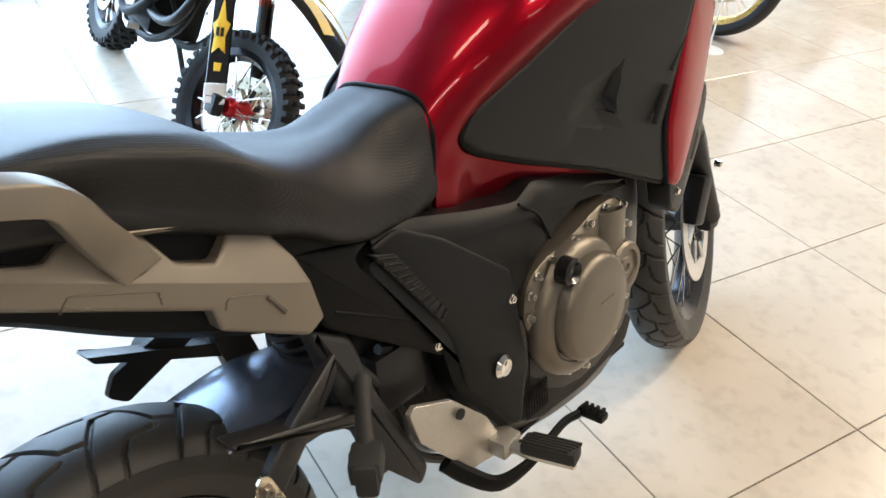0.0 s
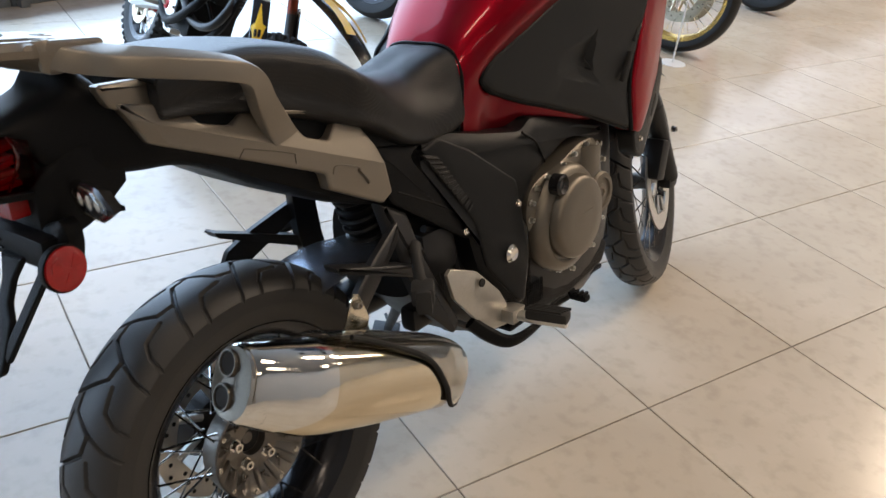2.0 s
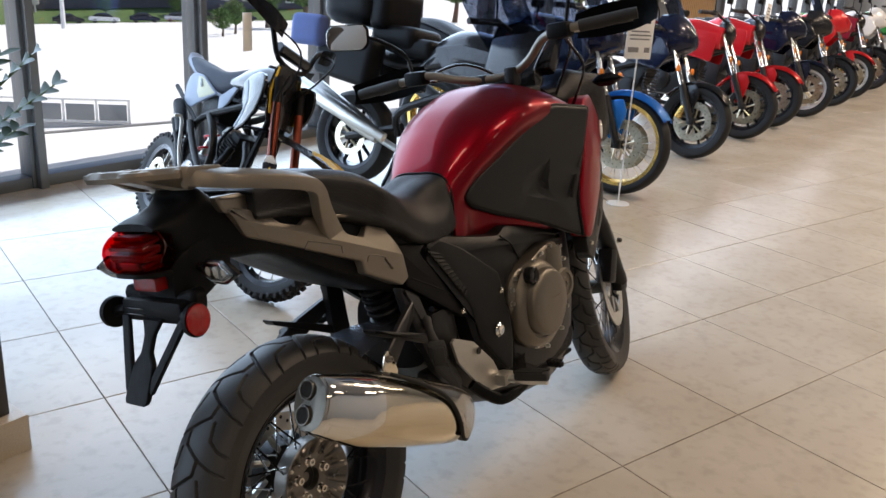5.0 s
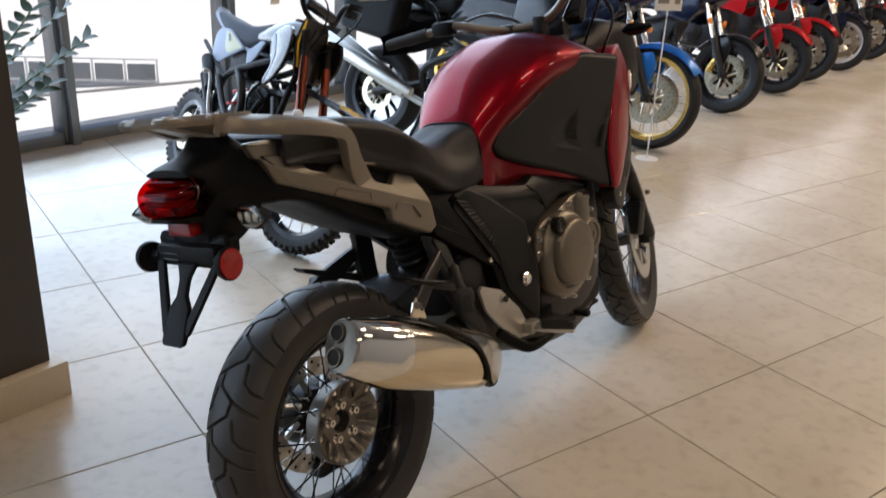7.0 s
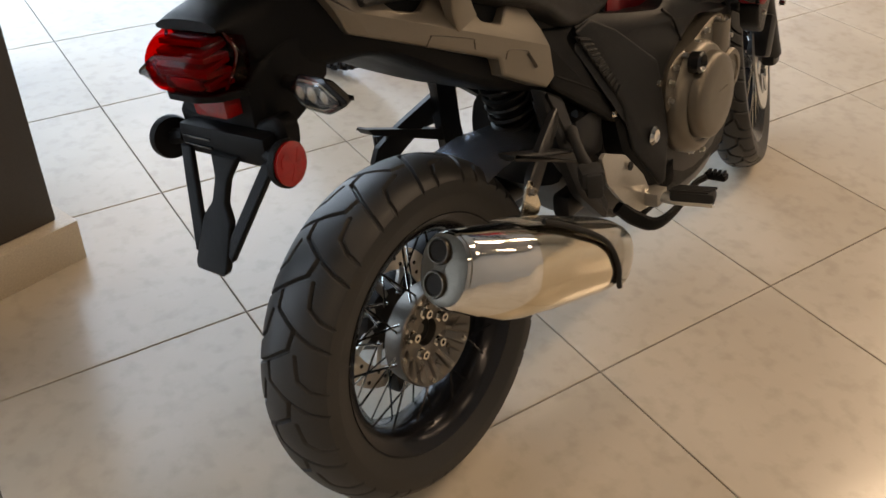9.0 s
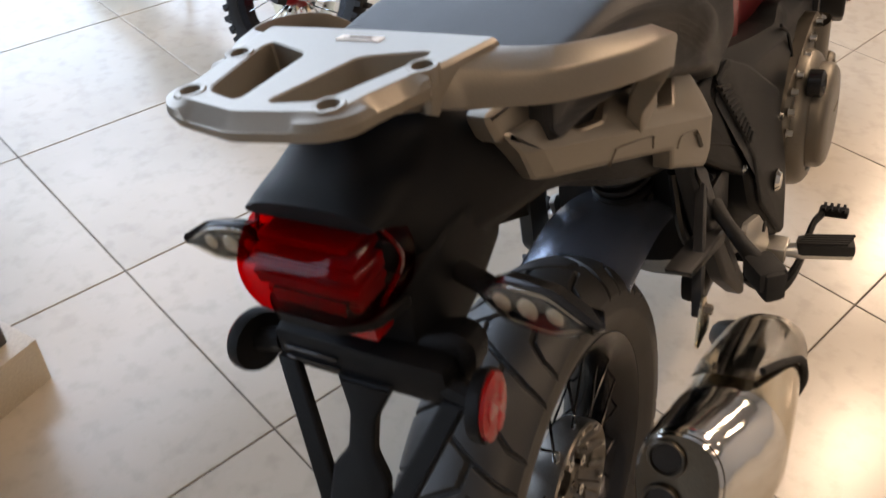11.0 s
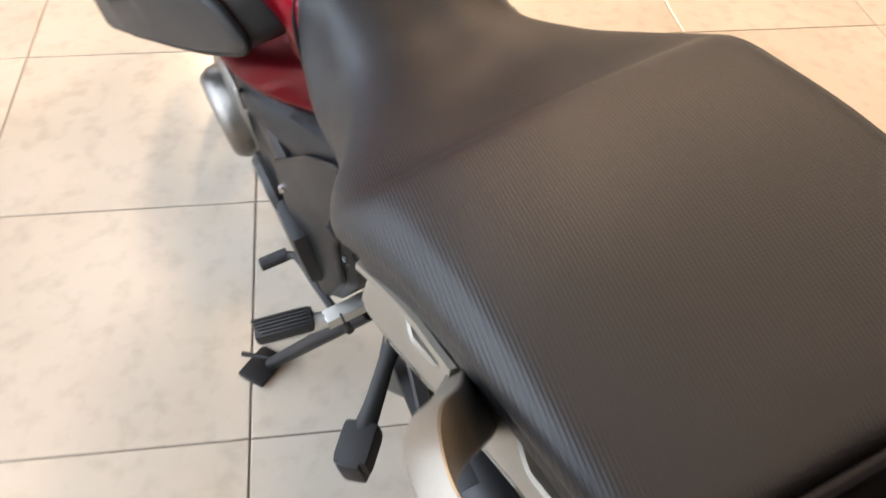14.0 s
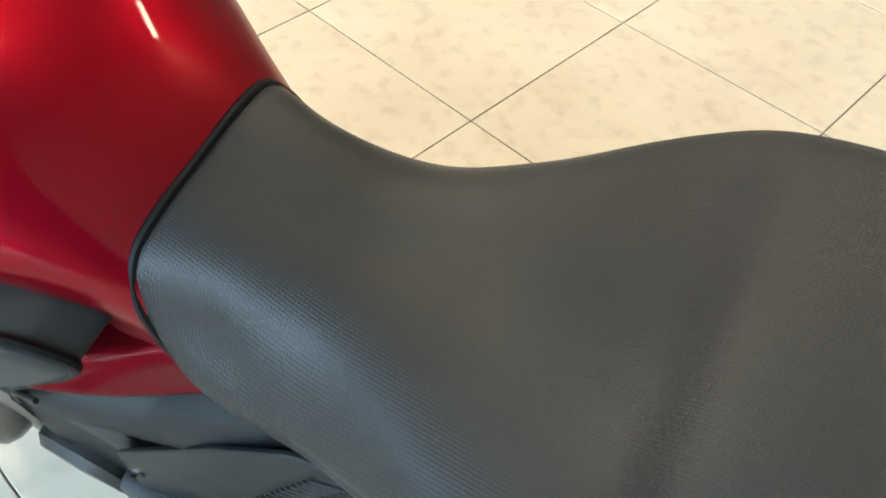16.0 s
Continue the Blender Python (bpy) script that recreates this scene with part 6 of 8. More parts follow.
def small_wheel(parent, name, R, w, rim, m, kind, rim_mat, disc_r, disc_x, knobs=False, hub_mat=DARK_METAL, disc_mat=None):
    disc_mat = disc_mat or BRAKE_STEEL
    bm = bmesh.new()
    rw = w * 0.40
    lathe(bm, [(rim + 0.010, -rw), (rim - 0.006, -rw + 0.010), (rim - 0.020, 0), (rim - 0.006, rw - 0.010), (rim + 0.010, rw), (rim - 0.014, rw - 0.006), (rim - 0.030, 0), (rim - 0.014, -rw + 0.006)], segs=64, closed=True)
    wheel = part(name, bm, rim_mat, parent)
    wheel.matrix_basis = m
    if kind == "cast":
        bm = bmesh.new()
        for d in (-0.16, 0.16):
            tube(bm, [(0, 0.030 * math.sin(d * 2), 0.030 * math.cos(d)), (0, (rim - 0.015) * math.sin(d * 1.4), (rim - 0.015) * math.cos(d * 1.4))], [0.015, 0.012], 8)
        repeats("spoke", bm, rim_mat, wheel, [Matrix.Rotation(2 * math.pi * k / 5, 4, "X") for k in range(5)])
    bm = bmesh.new()
    plain_tyre(bm, R - (0.012 if knobs else 0), w, rim + 0.003)
    part("tyre", bm, ROAD_RUBBER, wheel, "knobbly off-road tyre" if knobs else "black road tyre", sharp=30)
    if knobs:
        n = int(math.pi * R / 0.036)
        for x, wide, odd in ((-0.40, 0.24, 1), (0.0, 0.30, 1), (0.40, 0.24, 1), (-0.20, 0.20, 0), (0.20, 0.20, 0), (-0.47, 0.12, 0), (0.47, 0.12, 0)):
            bm = bmesh.new()
            block(bm, (x * w, 0, R - 0.010 - 0.14 * w * (abs(x) / 0.45) ** 2), (wide * w, 0.017, 0.022), 0.002, segs=1)
            repeats("knob", bm, ROAD_RUBBER, wheel, [Matrix.Rotation(2 * math.pi * (k + 0.5 * odd) / n, 4, "X") for k in range(n)])
    bm = bmesh.new()
    lathe(bm, [(0, -0.055), (0.022, -0.055), (0.030, -0.045), (0.034, -0.03), (0.026, 0), (0.034, 0.03), (0.030, 0.045), (0.022, 0.055), (0, 0.055)], segs=24)
    part("hub", bm, hub_mat, wheel)
    if kind == "wire":
        bm = bmesh.new()
        for k in range(28):
            a = 2 * math.pi * k / 28
            s, lean = (1 if k % 2 else -1), (0.5 if (k // 2) % 2 else -0.5)
            tube(bm, [(s * 0.03, 0.03 * math.cos(a + lean), 0.03 * math.sin(a + lean)), (s * rw * 0.5, (rim - 0.02) * math.cos(a), (rim - 0.02) * math.sin(a))], 0.0018, 5)
        tagged(part("spokes", bm, CHROME, wheel), kind="stuff")
    for s in disc_x:
        bm = bmesh.new()
        lathe(bm, [(disc_r * 0.66, s - 0.002), (disc_r, s - 0.002), (disc_r, s + 0.002), (disc_r * 0.66, s + 0.002)], segs=48, closed=True)
        disc = part("brake_disc", bm, disc_mat, wheel)
        bm = bmesh.new()
        tube(bm, [(s, disc_r * 0.2, 0), (s, disc_r * 0.7 * math.cos(0.3), disc_r * 0.7 * math.sin(0.3))], 0.008, 6)
        repeats("disc_arm", bm, disc_mat, wheel, [Matrix.Rotation(2 * math.pi * k / 6, 4, "X") for k in range(6)])
        # near-black plugs give the look of shaded drill holes by colour
        bm = bmesh.new()
        for k in range(30):
            a = 2 * math.pi * k / 30
            q = disc_r * (0.74 + 0.09 * (k % 3))
            lathe(bm, [(0, -0.003), (0.004, -0.003), (0.004, 0.003), (0, 0.003)], (s, q * math.cos(a), q * math.sin(a)), "X", 6)
        tagged(part("holes", bm, HOLE_SHADE, disc), kind="stuff")
    return wheel


def arc_guard(bm, c, r, a0, a1, w, n=16):
    rows = []
    for a in np.linspace(radians(a0), radians(a1), n):
        rows.append([(x, c[1] + (r - 0.35 * w * (abs(x) / w * 2) ** 3 * 0.3) * math.cos(a), c[2] + (r - 0.30 * w * (abs(x) / w * 2) ** 3) * math.sin(a)) for x in (-w / 2, -w * 0.46, -w * 0.3, 0, w * 0.3, w * 0.46, w / 2)])
    skin(bm, rows)
    bmesh.ops.solidify(bm, geom=bm.faces[:], thickness=0.004)


def street_bike(m, label, tank, guard, rim_mat=RIM_BLACK, fork_mat=CHROME, kind="cast", style="naked", wb=1.42, R=0.30, seat_mat=SEAT, disc_r=0.160, gold=False, screen=False, tag=False):
    """A parked road motorcycle: x right, y ahead, origin under the rear axle."""
    b = thing("motorcycle", m, label, "motorcycle", "row of parked motorcycles")
    Rf = R + (0.035 if style == "adventure" else 0)
    tall = 0.08 if style == "adventure" else 0.0
    fw = small_wheel(b, "front_wheel", Rf, 0.115, Rf - 0.088 + (0.02 if kind == "wire" else 0), pose(0, wb, Rf, 0, 0, 0), kind, GOLD if gold else rim_mat, disc_r, (-0.06, 0.06))
    small_wheel(b, "rear_wheel", R, 0.16, R - 0.095, pose(0, 0, R), kind, GOLD if gold else rim_mat, 0.12, (0.07,))
    hy, hz = wb - 0.30, 0.92 + tall
    hn = hy - 0.10
    for s in (1, -1):
        bm = bmesh.new()
        a, t = Vector((s * 0.10, wb, Rf)), Vector((s * 0.10, hy, hz))
        tube(bm, [tuple(a), tuple(a.lerp(t, 0.45))], 0.028, 12)
        block(bm, tuple(a), (0.045, 0.06, 0.06), 0.012)
        leg = part("fork_leg", bm, DARK_METAL, b)
        bm = bmesh.new()
        tube(bm, [tuple(a.lerp(t, 0.42)), tuple(t)], 0.021, 12)
        part("fork_tube", bm, fork_mat, leg)
        bm = bmesh.new()
        block(bm, (s * 0.085, wb - 0.10, Rf + 0.06), (0.05, 0.05, 0.11), 0.012, turn=Matrix.Rotation(radians(-25), 3, "X"))
        part("brake_caliper", bm, GOLD if style == "sport" else DARK_METAL, leg)
        bm = bmesh.new()
        lathe(bm, [(0, 0), (0.026, 0), (0.028, 0.01), (0.02, 0.018), (0, 0.02)], (s * 0.155, hy + 0.12, 0.70 + tall), "Z", 18, turn=Matrix.Rotation(radians(-90), 3, "X"))
        part("front_indicator", bm, AMBER, b)
    bm = bmesh.new()
    arc_guard(bm, (0, wb, Rf), Rf + 0.03, 35, 150, 0.15)
    for s in (1, -1):
        sheet(bm, [(wb - 0.16, Rf + 0.26), (wb - 0.02, Rf + 0.30), (wb + 0.02, Rf + 0.22), (wb - 0.02, Rf + 0.05), (wb - 0.07, Rf + 0.02), (wb - 0.12, Rf + 0.12)], lambda u, v, h: (s * (0.066 + h), u, v), 0.012, 0.003, 0.02)
    part("front_mudguard", bm, guard, b, sharp=45)
    # engine, frame, exhaust
    bm = bmesh.new()
    block(bm, (0, 0.70, 0.45), (0.30, 0.34, 0.26), 0.04)
    block(bm, (0, 0.84, 0.60), (0.24, 0.18, 0.22), 0.02, turn=Matrix.Rotation(radians(-20), 3, "X"))
    lathe(bm, [(0.10, 0.12), (0.095, 0.17), (0.07, 0.185), (0, 0.188)], (0, 0.62, 0.45), segs=32)
    lathe(bm, [(0.09, -0.12), (0.085, -0.17), (0.06, -0.185), (0, -0.188)], (0, 0.72, 0.45), segs=32)
    part("engine", bm, DARK_METAL if style != "cruiser" else ALU, b)
    bm = bmesh.new()
    for s in (1, -1):
        tube(bm, [(s * 0.05, hy + 0.02, hz - 0.12), (s * 0.15, hy - 0.26, 0.70), (s * 0.15, 0.42, 0.52), (s * 0.11, 0.40, 0.36)], 0.024, 8, 4)
        tube(bm, [(s * 0.11, 0.42, 0.42), (s * 0.10, 0.0, R)], 0.026, 8)
        tube(bm, [(s * 0.10, 0.42, 0.66), (s * 0.08, -0.1, 0.80 + tall)], 0.016, 8)
    part("frame", bm, DARK_METAL, b)
    bm = bmesh.new()
    tube(bm, [(0.05, 0.92, 0.55), (0.07, 0.98, 0.40), (0.08, 0.85, 0.24), (0.12, 0.50, 0.26), (0.15, 0.25, 0.34)], 0.022, 8, 5)
    tube(bm, [(0.155, 0.28, 0.33), (0.17, 0.10, 0.42), (0.18, -0.22, 0.58)], [0.04, 0.062, 0.056], 16, 5)
    part("silencer", bm, ALU if style in ("tour", "cruiser") else DARK_METAL, b)
    if style in ("naked", "sport", "adventure", "tour"):
        bm = bmesh.new()
        for k in range(12):
            block(bm, (0, wb - 0.46, 0.46 + 0.026 * k), (0.26, 0.02, 0.010), turn=Matrix.Rotation(radians(-12), 3, "X"))
        tagged(part("radiator", bm, DARK_METAL, b), kind="stuff")
    # tank, seat, tail
    front = -0.03 if style == "naked" else 0.05
    bm = bmesh.new()
    surf(bm, halves([(0.50, [(0, 0.86 + tall), (0.07, 0.855 + tall), (0.11, 0.83 + tall), (0.12, 0.77 + tall), (0, 0.74 + tall)]),
                     (0.64, [(0, 1.0 + tall), (0.09, 0.99 + tall), (0.155, 0.93 + tall), (0.16, 0.81 + tall), (0, 0.75 + tall)]),
                     (0.82, [(0, 1.05 + tall), (0.10, 1.04 + tall), (0.18, 0.97 + tall), (0.18, 0.82 + tall), (0, 0.76 + tall)]),
                     (hy + 0.0, [(0, 0.99 + tall), (0.09, 0.98 + tall), (0.165, 0.93 + tall), (0.17, 0.80 + tall), (0, 0.78 + tall)])]), 24, 32, True, True)
    part("fuel_tank", bm, tank, b, sharp=60)
    bm = bmesh.new()
    surf(bm, halves([(-0.28, [(0, 0.93 + tall), (0.06, 0.925 + tall), (0.08, 0.90 + tall), (0, 0.88 + tall)]), (-0.05, [(0, 0.93 + tall), (0.09, 0.92 + tall), (0.12, 0.87 + tall), (0, 0.84 + tall)]),
                     (0.15, [(0, 0.87 + tall), (0.10, 0.86 + tall), (0.13, 0.81 + tall), (0, 0.78 + tall)]), (0.35, [(0, 0.82 + tall), (0.11, 0.81 + tall), (0.14, 0.77 + tall), (0, 0.74 + tall)]), (0.52, [(0, 0.86 + tall), (0.07, 0.85 + tall), (0.09, 0.80 + tall), (0, 0.76 + tall)])]), 26, 24, True, True)
    part("seat", bm, seat_mat, b, sharp=60)
    bm = bmesh.new()
    surf(bm, halves([(-0.42, [(0, 0.92 + tall), (0.04, 0.915 + tall), (0.05, 0.89 + tall), (0, 0.87 + tall)]), (-0.2, [(0, 0.90 + tall), (0.09, 0.89 + tall), (0.10, 0.82 + tall), (0, 0.78 + tall)]),
                     (0.1, [(0, 0.84 + tall), (0.11, 0.83 + tall), (0.12, 0.72 + tall), (0, 0.68 + tall)]), (0.36, [(0, 0.79 + tall), (0.12, 0.78 + tall), (0.13, 0.66), (0, 0.62)])]), 20, 20, True, True)
    part("tail", bm, tank if style != "adventure" else BLACK_PL, b, sharp=55)
    bm = bmesh.new()
    for s in (1, -1):
        sheet(bm, [(0.62, 0.92 + tall), (0.80, 0.96 + tall), (hy - 0.04, 0.93 + tall), (hy + front, 0.80 + tall), (hy - 0.05, 0.66 + tall), (0.86, 0.70 + tall), (0.72, 0.76 + tall)], lambda u, v, h: (s * (0.17 + h), u, v), 0.02, 0.006, 0.03)
    part("side_shroud", bm, tank, b, sharp=40)
    # head: lamp, dash, bars
    bm = bmesh.new()
    if style in ("sport", "tour", "adventure"):
        surf(bm, halves([(hn - 0.02, [(0, 1.12 + tall), (0.12, 1.10 + tall), (0.19, 0.98 + tall), (0.17, 0.74 + tall), (0, 0.70 + tall)]), (hn + 0.10, [(0, 1.13 + tall), (0.10, 1.11 + tall), (0.165, 0.99 + tall), (0.13, 0.80 + tall), (0, 0.77 + tall)]),
                         (hn + 0.20, [(0, 1.06 + tall), (0.08, 1.04 + tall), (0.125, 0.96 + tall), (0.10, 0.85 + tall), (0, 0.83 + tall)]), (hn + 0.27, [(0, 0.97 + tall), (0.04, 0.96 + tall), (0.06, 0.92 + tall), (0.04, 0.88 + tall), (0, 0.87 + tall)])]), 24, 24, True, True)
    else:
        surf(bm, halves([(hn + 0.04, [(0, 1.04), (0.045, 1.03), (0.075, 0.97), (0.06, 0.88), (0, 0.86)]), (hn + 0.11, [(0, 1.05), (0.05, 1.04), (0.085, 0.97), (0.065, 0.86), (0, 0.84)]), (hn + 0.17, [(0, 1.00), (0.045, 0.99), (0.07, 0.95), (0.05, 0.88), (0, 0.86)])]), 20, 24, True, True)
    nose = part("headlamp_fairing", bm, tank if style != "naked" else P_BLACK, b, sharp=50)
    bm = bmesh.new()
    if style == "naked":
        lathe(bm, [(0.060, 0.0), (0.060, 0.02), (0.04, 0.032), (0, 0.036)], (0, hn + 0.15, 0.935), "Z", 24, turn=Matrix.Rotation(radians(-90), 3, "X"))
    else:
        for s in (1, -1):
            block(bm, (s * 0.06, hn + 0.215, 0.945 + tall), (0.085, 0.04, 0.05), 0.014, turn=Matrix.Rotation(radians(-30), 3, "X"))
    part("headlamp", bm, BLACK_GL, nose, "dark glossy headlamp")
    if screen or style in ("adventure", "tour"):
        bm = bmesh.new()
        surf(bm, [[(x * w, y - 0.09 * x * x, z + tall) for x in (-1, -0.5, 0, 0.5, 1)] for y, z, w in ((hn + 0.15, 1.08, 0.13), (hn + 0.07, 1.22, 0.15), (hn + 0.0, 1.34, 0.10))], 10, 12)
        bmesh.ops.solidify(bm, geom=bm.faces[:], thickness=0.003)
        part("windscreen", bm, SCREEN, nose, sharp=60)
    bz = 1.08 + tall if style != "sport" else 0.98
    bm = bmesh.new()
    tube(bm, [(-0.38, hy - 0.16, bz), (-0.22, hy - 0.08, bz + 0.02), (-0.10, hy - 0.02, bz - 0.03), (0.10, hy - 0.02, bz - 0.03), (0.22, hy - 0.08, bz + 0.02), (0.38, hy - 0.16, bz)], 0.012, 10, 4)
    bar = part("handlebar", bm, DARK_METAL, b)
    for s in (1, -1):
        bm = bmesh.new()
        tube(bm, [(s * 0.27, hy - 0.105, bz + 0.012), (s * 0.40, hy - 0.17, bz - 0.003)], 0.018, 12)
        block(bm, (s * 0.235, hy - 0.085, bz + 0.015), (0.05, 0.05, 0.045), 0.012)
        part("grip", bm, GRIP, bar)
        bm = bmesh.new()
        tube(bm, [(s * 0.24, hy - 0.05, bz + 0.01), (s * 0.40, hy - 0.10, bz)], 0.006, 8)
        part("lever", bm, DARK_METAL, bar)
        bm = bmesh.new()
        tube(bm, [(s * 0.24, hy - 0.08, bz + 0.02), (s * 0.27, hy - 0.08, bz + 0.13), (s * 0.31, hy - 0.10, bz + 0.19)], 0.006, 8, 3)
        sheet(bm, rounded([(s * 0.26, bz + 0.17), (s * 0.26, bz + 0.23), (s * 0.40, bz + 0.24), (s * 0.40, bz + 0.18)], 0.03, 4), lambda u, v, h: (u, hy - 0.13 + h, v), 0.03, 0.01, 0)
        mirror = part("mirror", bm, BLACK_PL, bar)
    if tag:
        bm = bmesh.new()
        block(bm, (-0.05, hy + 0.06, bz + 0.06), (0.14, 0.004, 0.17), 0.001)
        card = part("price_card", bm, PAPER, bar)
        bm = bmesh.new()
        for k in range(4):
            block(bm, (-0.05, hy + 0.0635, bz + 0.10 - 0.03 * k), (0.10 - 0.02 * (k % 2), 0.002, 0.010))
        part("print", bm, INK, card)
    bm = bmesh.new()
    tube(bm, [(-0.12, 0.55, 0.30), (-0.22, 0.60, 0.02)], 0.012, 8)
    block(bm, (-0.225, 0.60, 0.012), (0.06, 0.05, 0.012), 0.003)
    part("side_stand", bm, DARK_METAL, b)
    bm = bmesh.new()
    block(bm, (0, -0.43, 0.87 + tall), (0.10, 0.03, 0.045), 0.010)
    part("tail_lamp", bm, LENS_RED, b)
    bm = bmesh.new()
    tube(bm, [(0, -0.36, 0.82 + tall), (0, -0.50, 0.62 + tall)], 0.02, 8, flat=0.4)
    block(bm, (0, -0.50, 0.62 + tall), (0.16, 0.012, 0.10), 0.003, turn=Matrix.Rotation(radians(-35), 3, "X"))
    part("rear_mudguard", bm, BLACK_PL, b)
    if style == "tour":
        bm = bmesh.new()
        block(bm, (0, -0.02, 1.17), (0.50, 0.40, 0.34), 0.12, segs=5)
        case = part("top_case", bm, BLACK_PL, b, "black top case")
        bm = bmesh.new()
        block(bm, (0, 0.20, 1.12), (0.44, 0.14, 0.26), 0.065, segs=4)
        part("backrest", bm, BLACK_PL, case)
        bm = bmesh.new()
        block(bm, (0, 0.30, 0.955), (0.36, 0.34, 0.15), 0.07, segs=4)
        block(bm, (0, 0.46, 0.90), (0.32, 0.26, 0.13), 0.06, segs=4)
        part("passenger_seat", bm, BLACK_PL, b, "thick black padded seat")
        bm = bmesh.new()
        block(bm, (0.39, -0.16, 0.93), (0.11, 0.24, 0.19), 0.05, segs=4)
        part("roll_bag", bm, BLUE_CLOTH, b, "blue cloth bag")
        for s in (1, -1):
            bm = bmesh.new()
            block(bm, (s * 0.28, 0.08, 0.80), (0.16, 0.44, 0.30), 0.06, turn=Matrix.Rotation(radians(-8), 3, "X"), segs=4)
            part("pannier", bm, BLACK_PL, b)
        bm = bmesh.new()
        tube(bm, [(0.19, 0.35, 0.34), (0.22, 0.02, 0.46), (0.25, -0.42, 0.63)], [0.030, 0.048, 0.052], 18, 6)
        part("chrome_silencer", bm, ALU, b, "long polished silencer")
    return b


def row_pose(u, v, turn=0.0, lean=-9.0, wb=1.42):
    """The front wheel touches the floor at u, v; the bike faces the room and leans on its stand."""
    return FAC @ pose(u, v, 0.0, 0, 0, 180 + turn) @ Matrix.Translation((0, -wb, 0.004)) @ Matrix.Rotation(radians(lean), 4, "Y")


street_bike(row_pose(1.70, -2.62, 4), "dark touring motorcycle with black top case and polished silencer", P_BLACK, P_BLACK, style="tour", screen=True)
street_bike(row_pose(2.70, -2.60, 0, wb=1.56), "blue and white adventure motorcycle with gold wire wheels", P_NAVY, P_BLUE, kind="wire", style="adventure", gold=True, wb=1.56, screen=True, disc_r=0.165)
street_bike(row_pose(4.27, -2.55, -3), "navy blue half-faired motorcycle with black cast wheels", P_NAVY, P_BLACK, style="sport", screen=True)
street_bike(row_pose(5.53, -2.58, 2), "red naked motorcycle with red front mudguard", P_RED, P_RED)
street_bike(row_pose(6.47, -2.58, -1), "red naked motorcycle with a white price card", P_RED, P_RED, tag=True)
street_bike(row_pose(7.55, -2.66, 2), "silver and navy motorcycle with polished rims", P_NAVY, P_NAVY, rim_mat=SILVER, style="sport", tag=True)
street_bike(row_pose(8.75, -2.68, 0), "black sport motorcycle with black wheels", P_BLACK, P_BLACK, style="sport", screen=True)
street_bike(row_pose(9.85, -2.69, 3), "red motorcycle with silver cast wheels", P_RED, P_RED, rim_mat=SILVER, style="sport")
street_bike(row_pose(11.2, -2.70, -2), "wine red motorcycle beside the window", P_WINE, P_BLACK)
street_bike(row_pose(12.6, -2.72, 1), "white motorcycle with black wheels", P_WHITE, P_WHITE, style="sport")
street_bike(row_pose(14.1, -2.75, 0), "green motorcycle with black wheels", P_GREEN, P_GREEN)

# ---- small off-road motorcycle facing the room ----
DF, DR = Vector((-0.385, 1.730, 0)), Vector((-0.42, 2.985, 0))
dd = DF - DR
DWB = dd.length
dirt = thing("dirt_bike", Matrix.Translation(DR + Vector((-0.022, 0, 0.003))) @ Matrix.Rotation(math.atan2(dd.y, dd.x) - math.pi / 2, 4, "Z") @ Matrix.Rotation(radians(-20), 4, "Y"),
             "small black and white off-road motorcycle with knobbly tyres and star decals", "motorcycle")
FR, RR = 0.248, 0.250
STD = Matrix.Translation((0, DWB - 0.30, 0.85)) @ Matrix.Rotation(radians(24), 4, "X") @ Matrix.Rotation(radians(21), 4, "Z") @ Matrix.Rotation(radians(-24), 4, "X") @ Matrix.Translation((0, -(DWB - 0.30), -0.85))
small_wheel(dirt, "front_wheel", FR, 0.080, 0.180, STD @ pose(0, DWB, FR), "wire", RIM_BLACK, 0.110, (-0.05,), True, RED_ALU)
small_wheel(dirt, "rear_wheel", RR, 0.105, 0.165, pose(0, 0, RR), "wire", RIM_BLACK, 0.10, (0.055,), True, RED_ALU)


def sd(*p):
    return tuple(STD @ Vector(p))


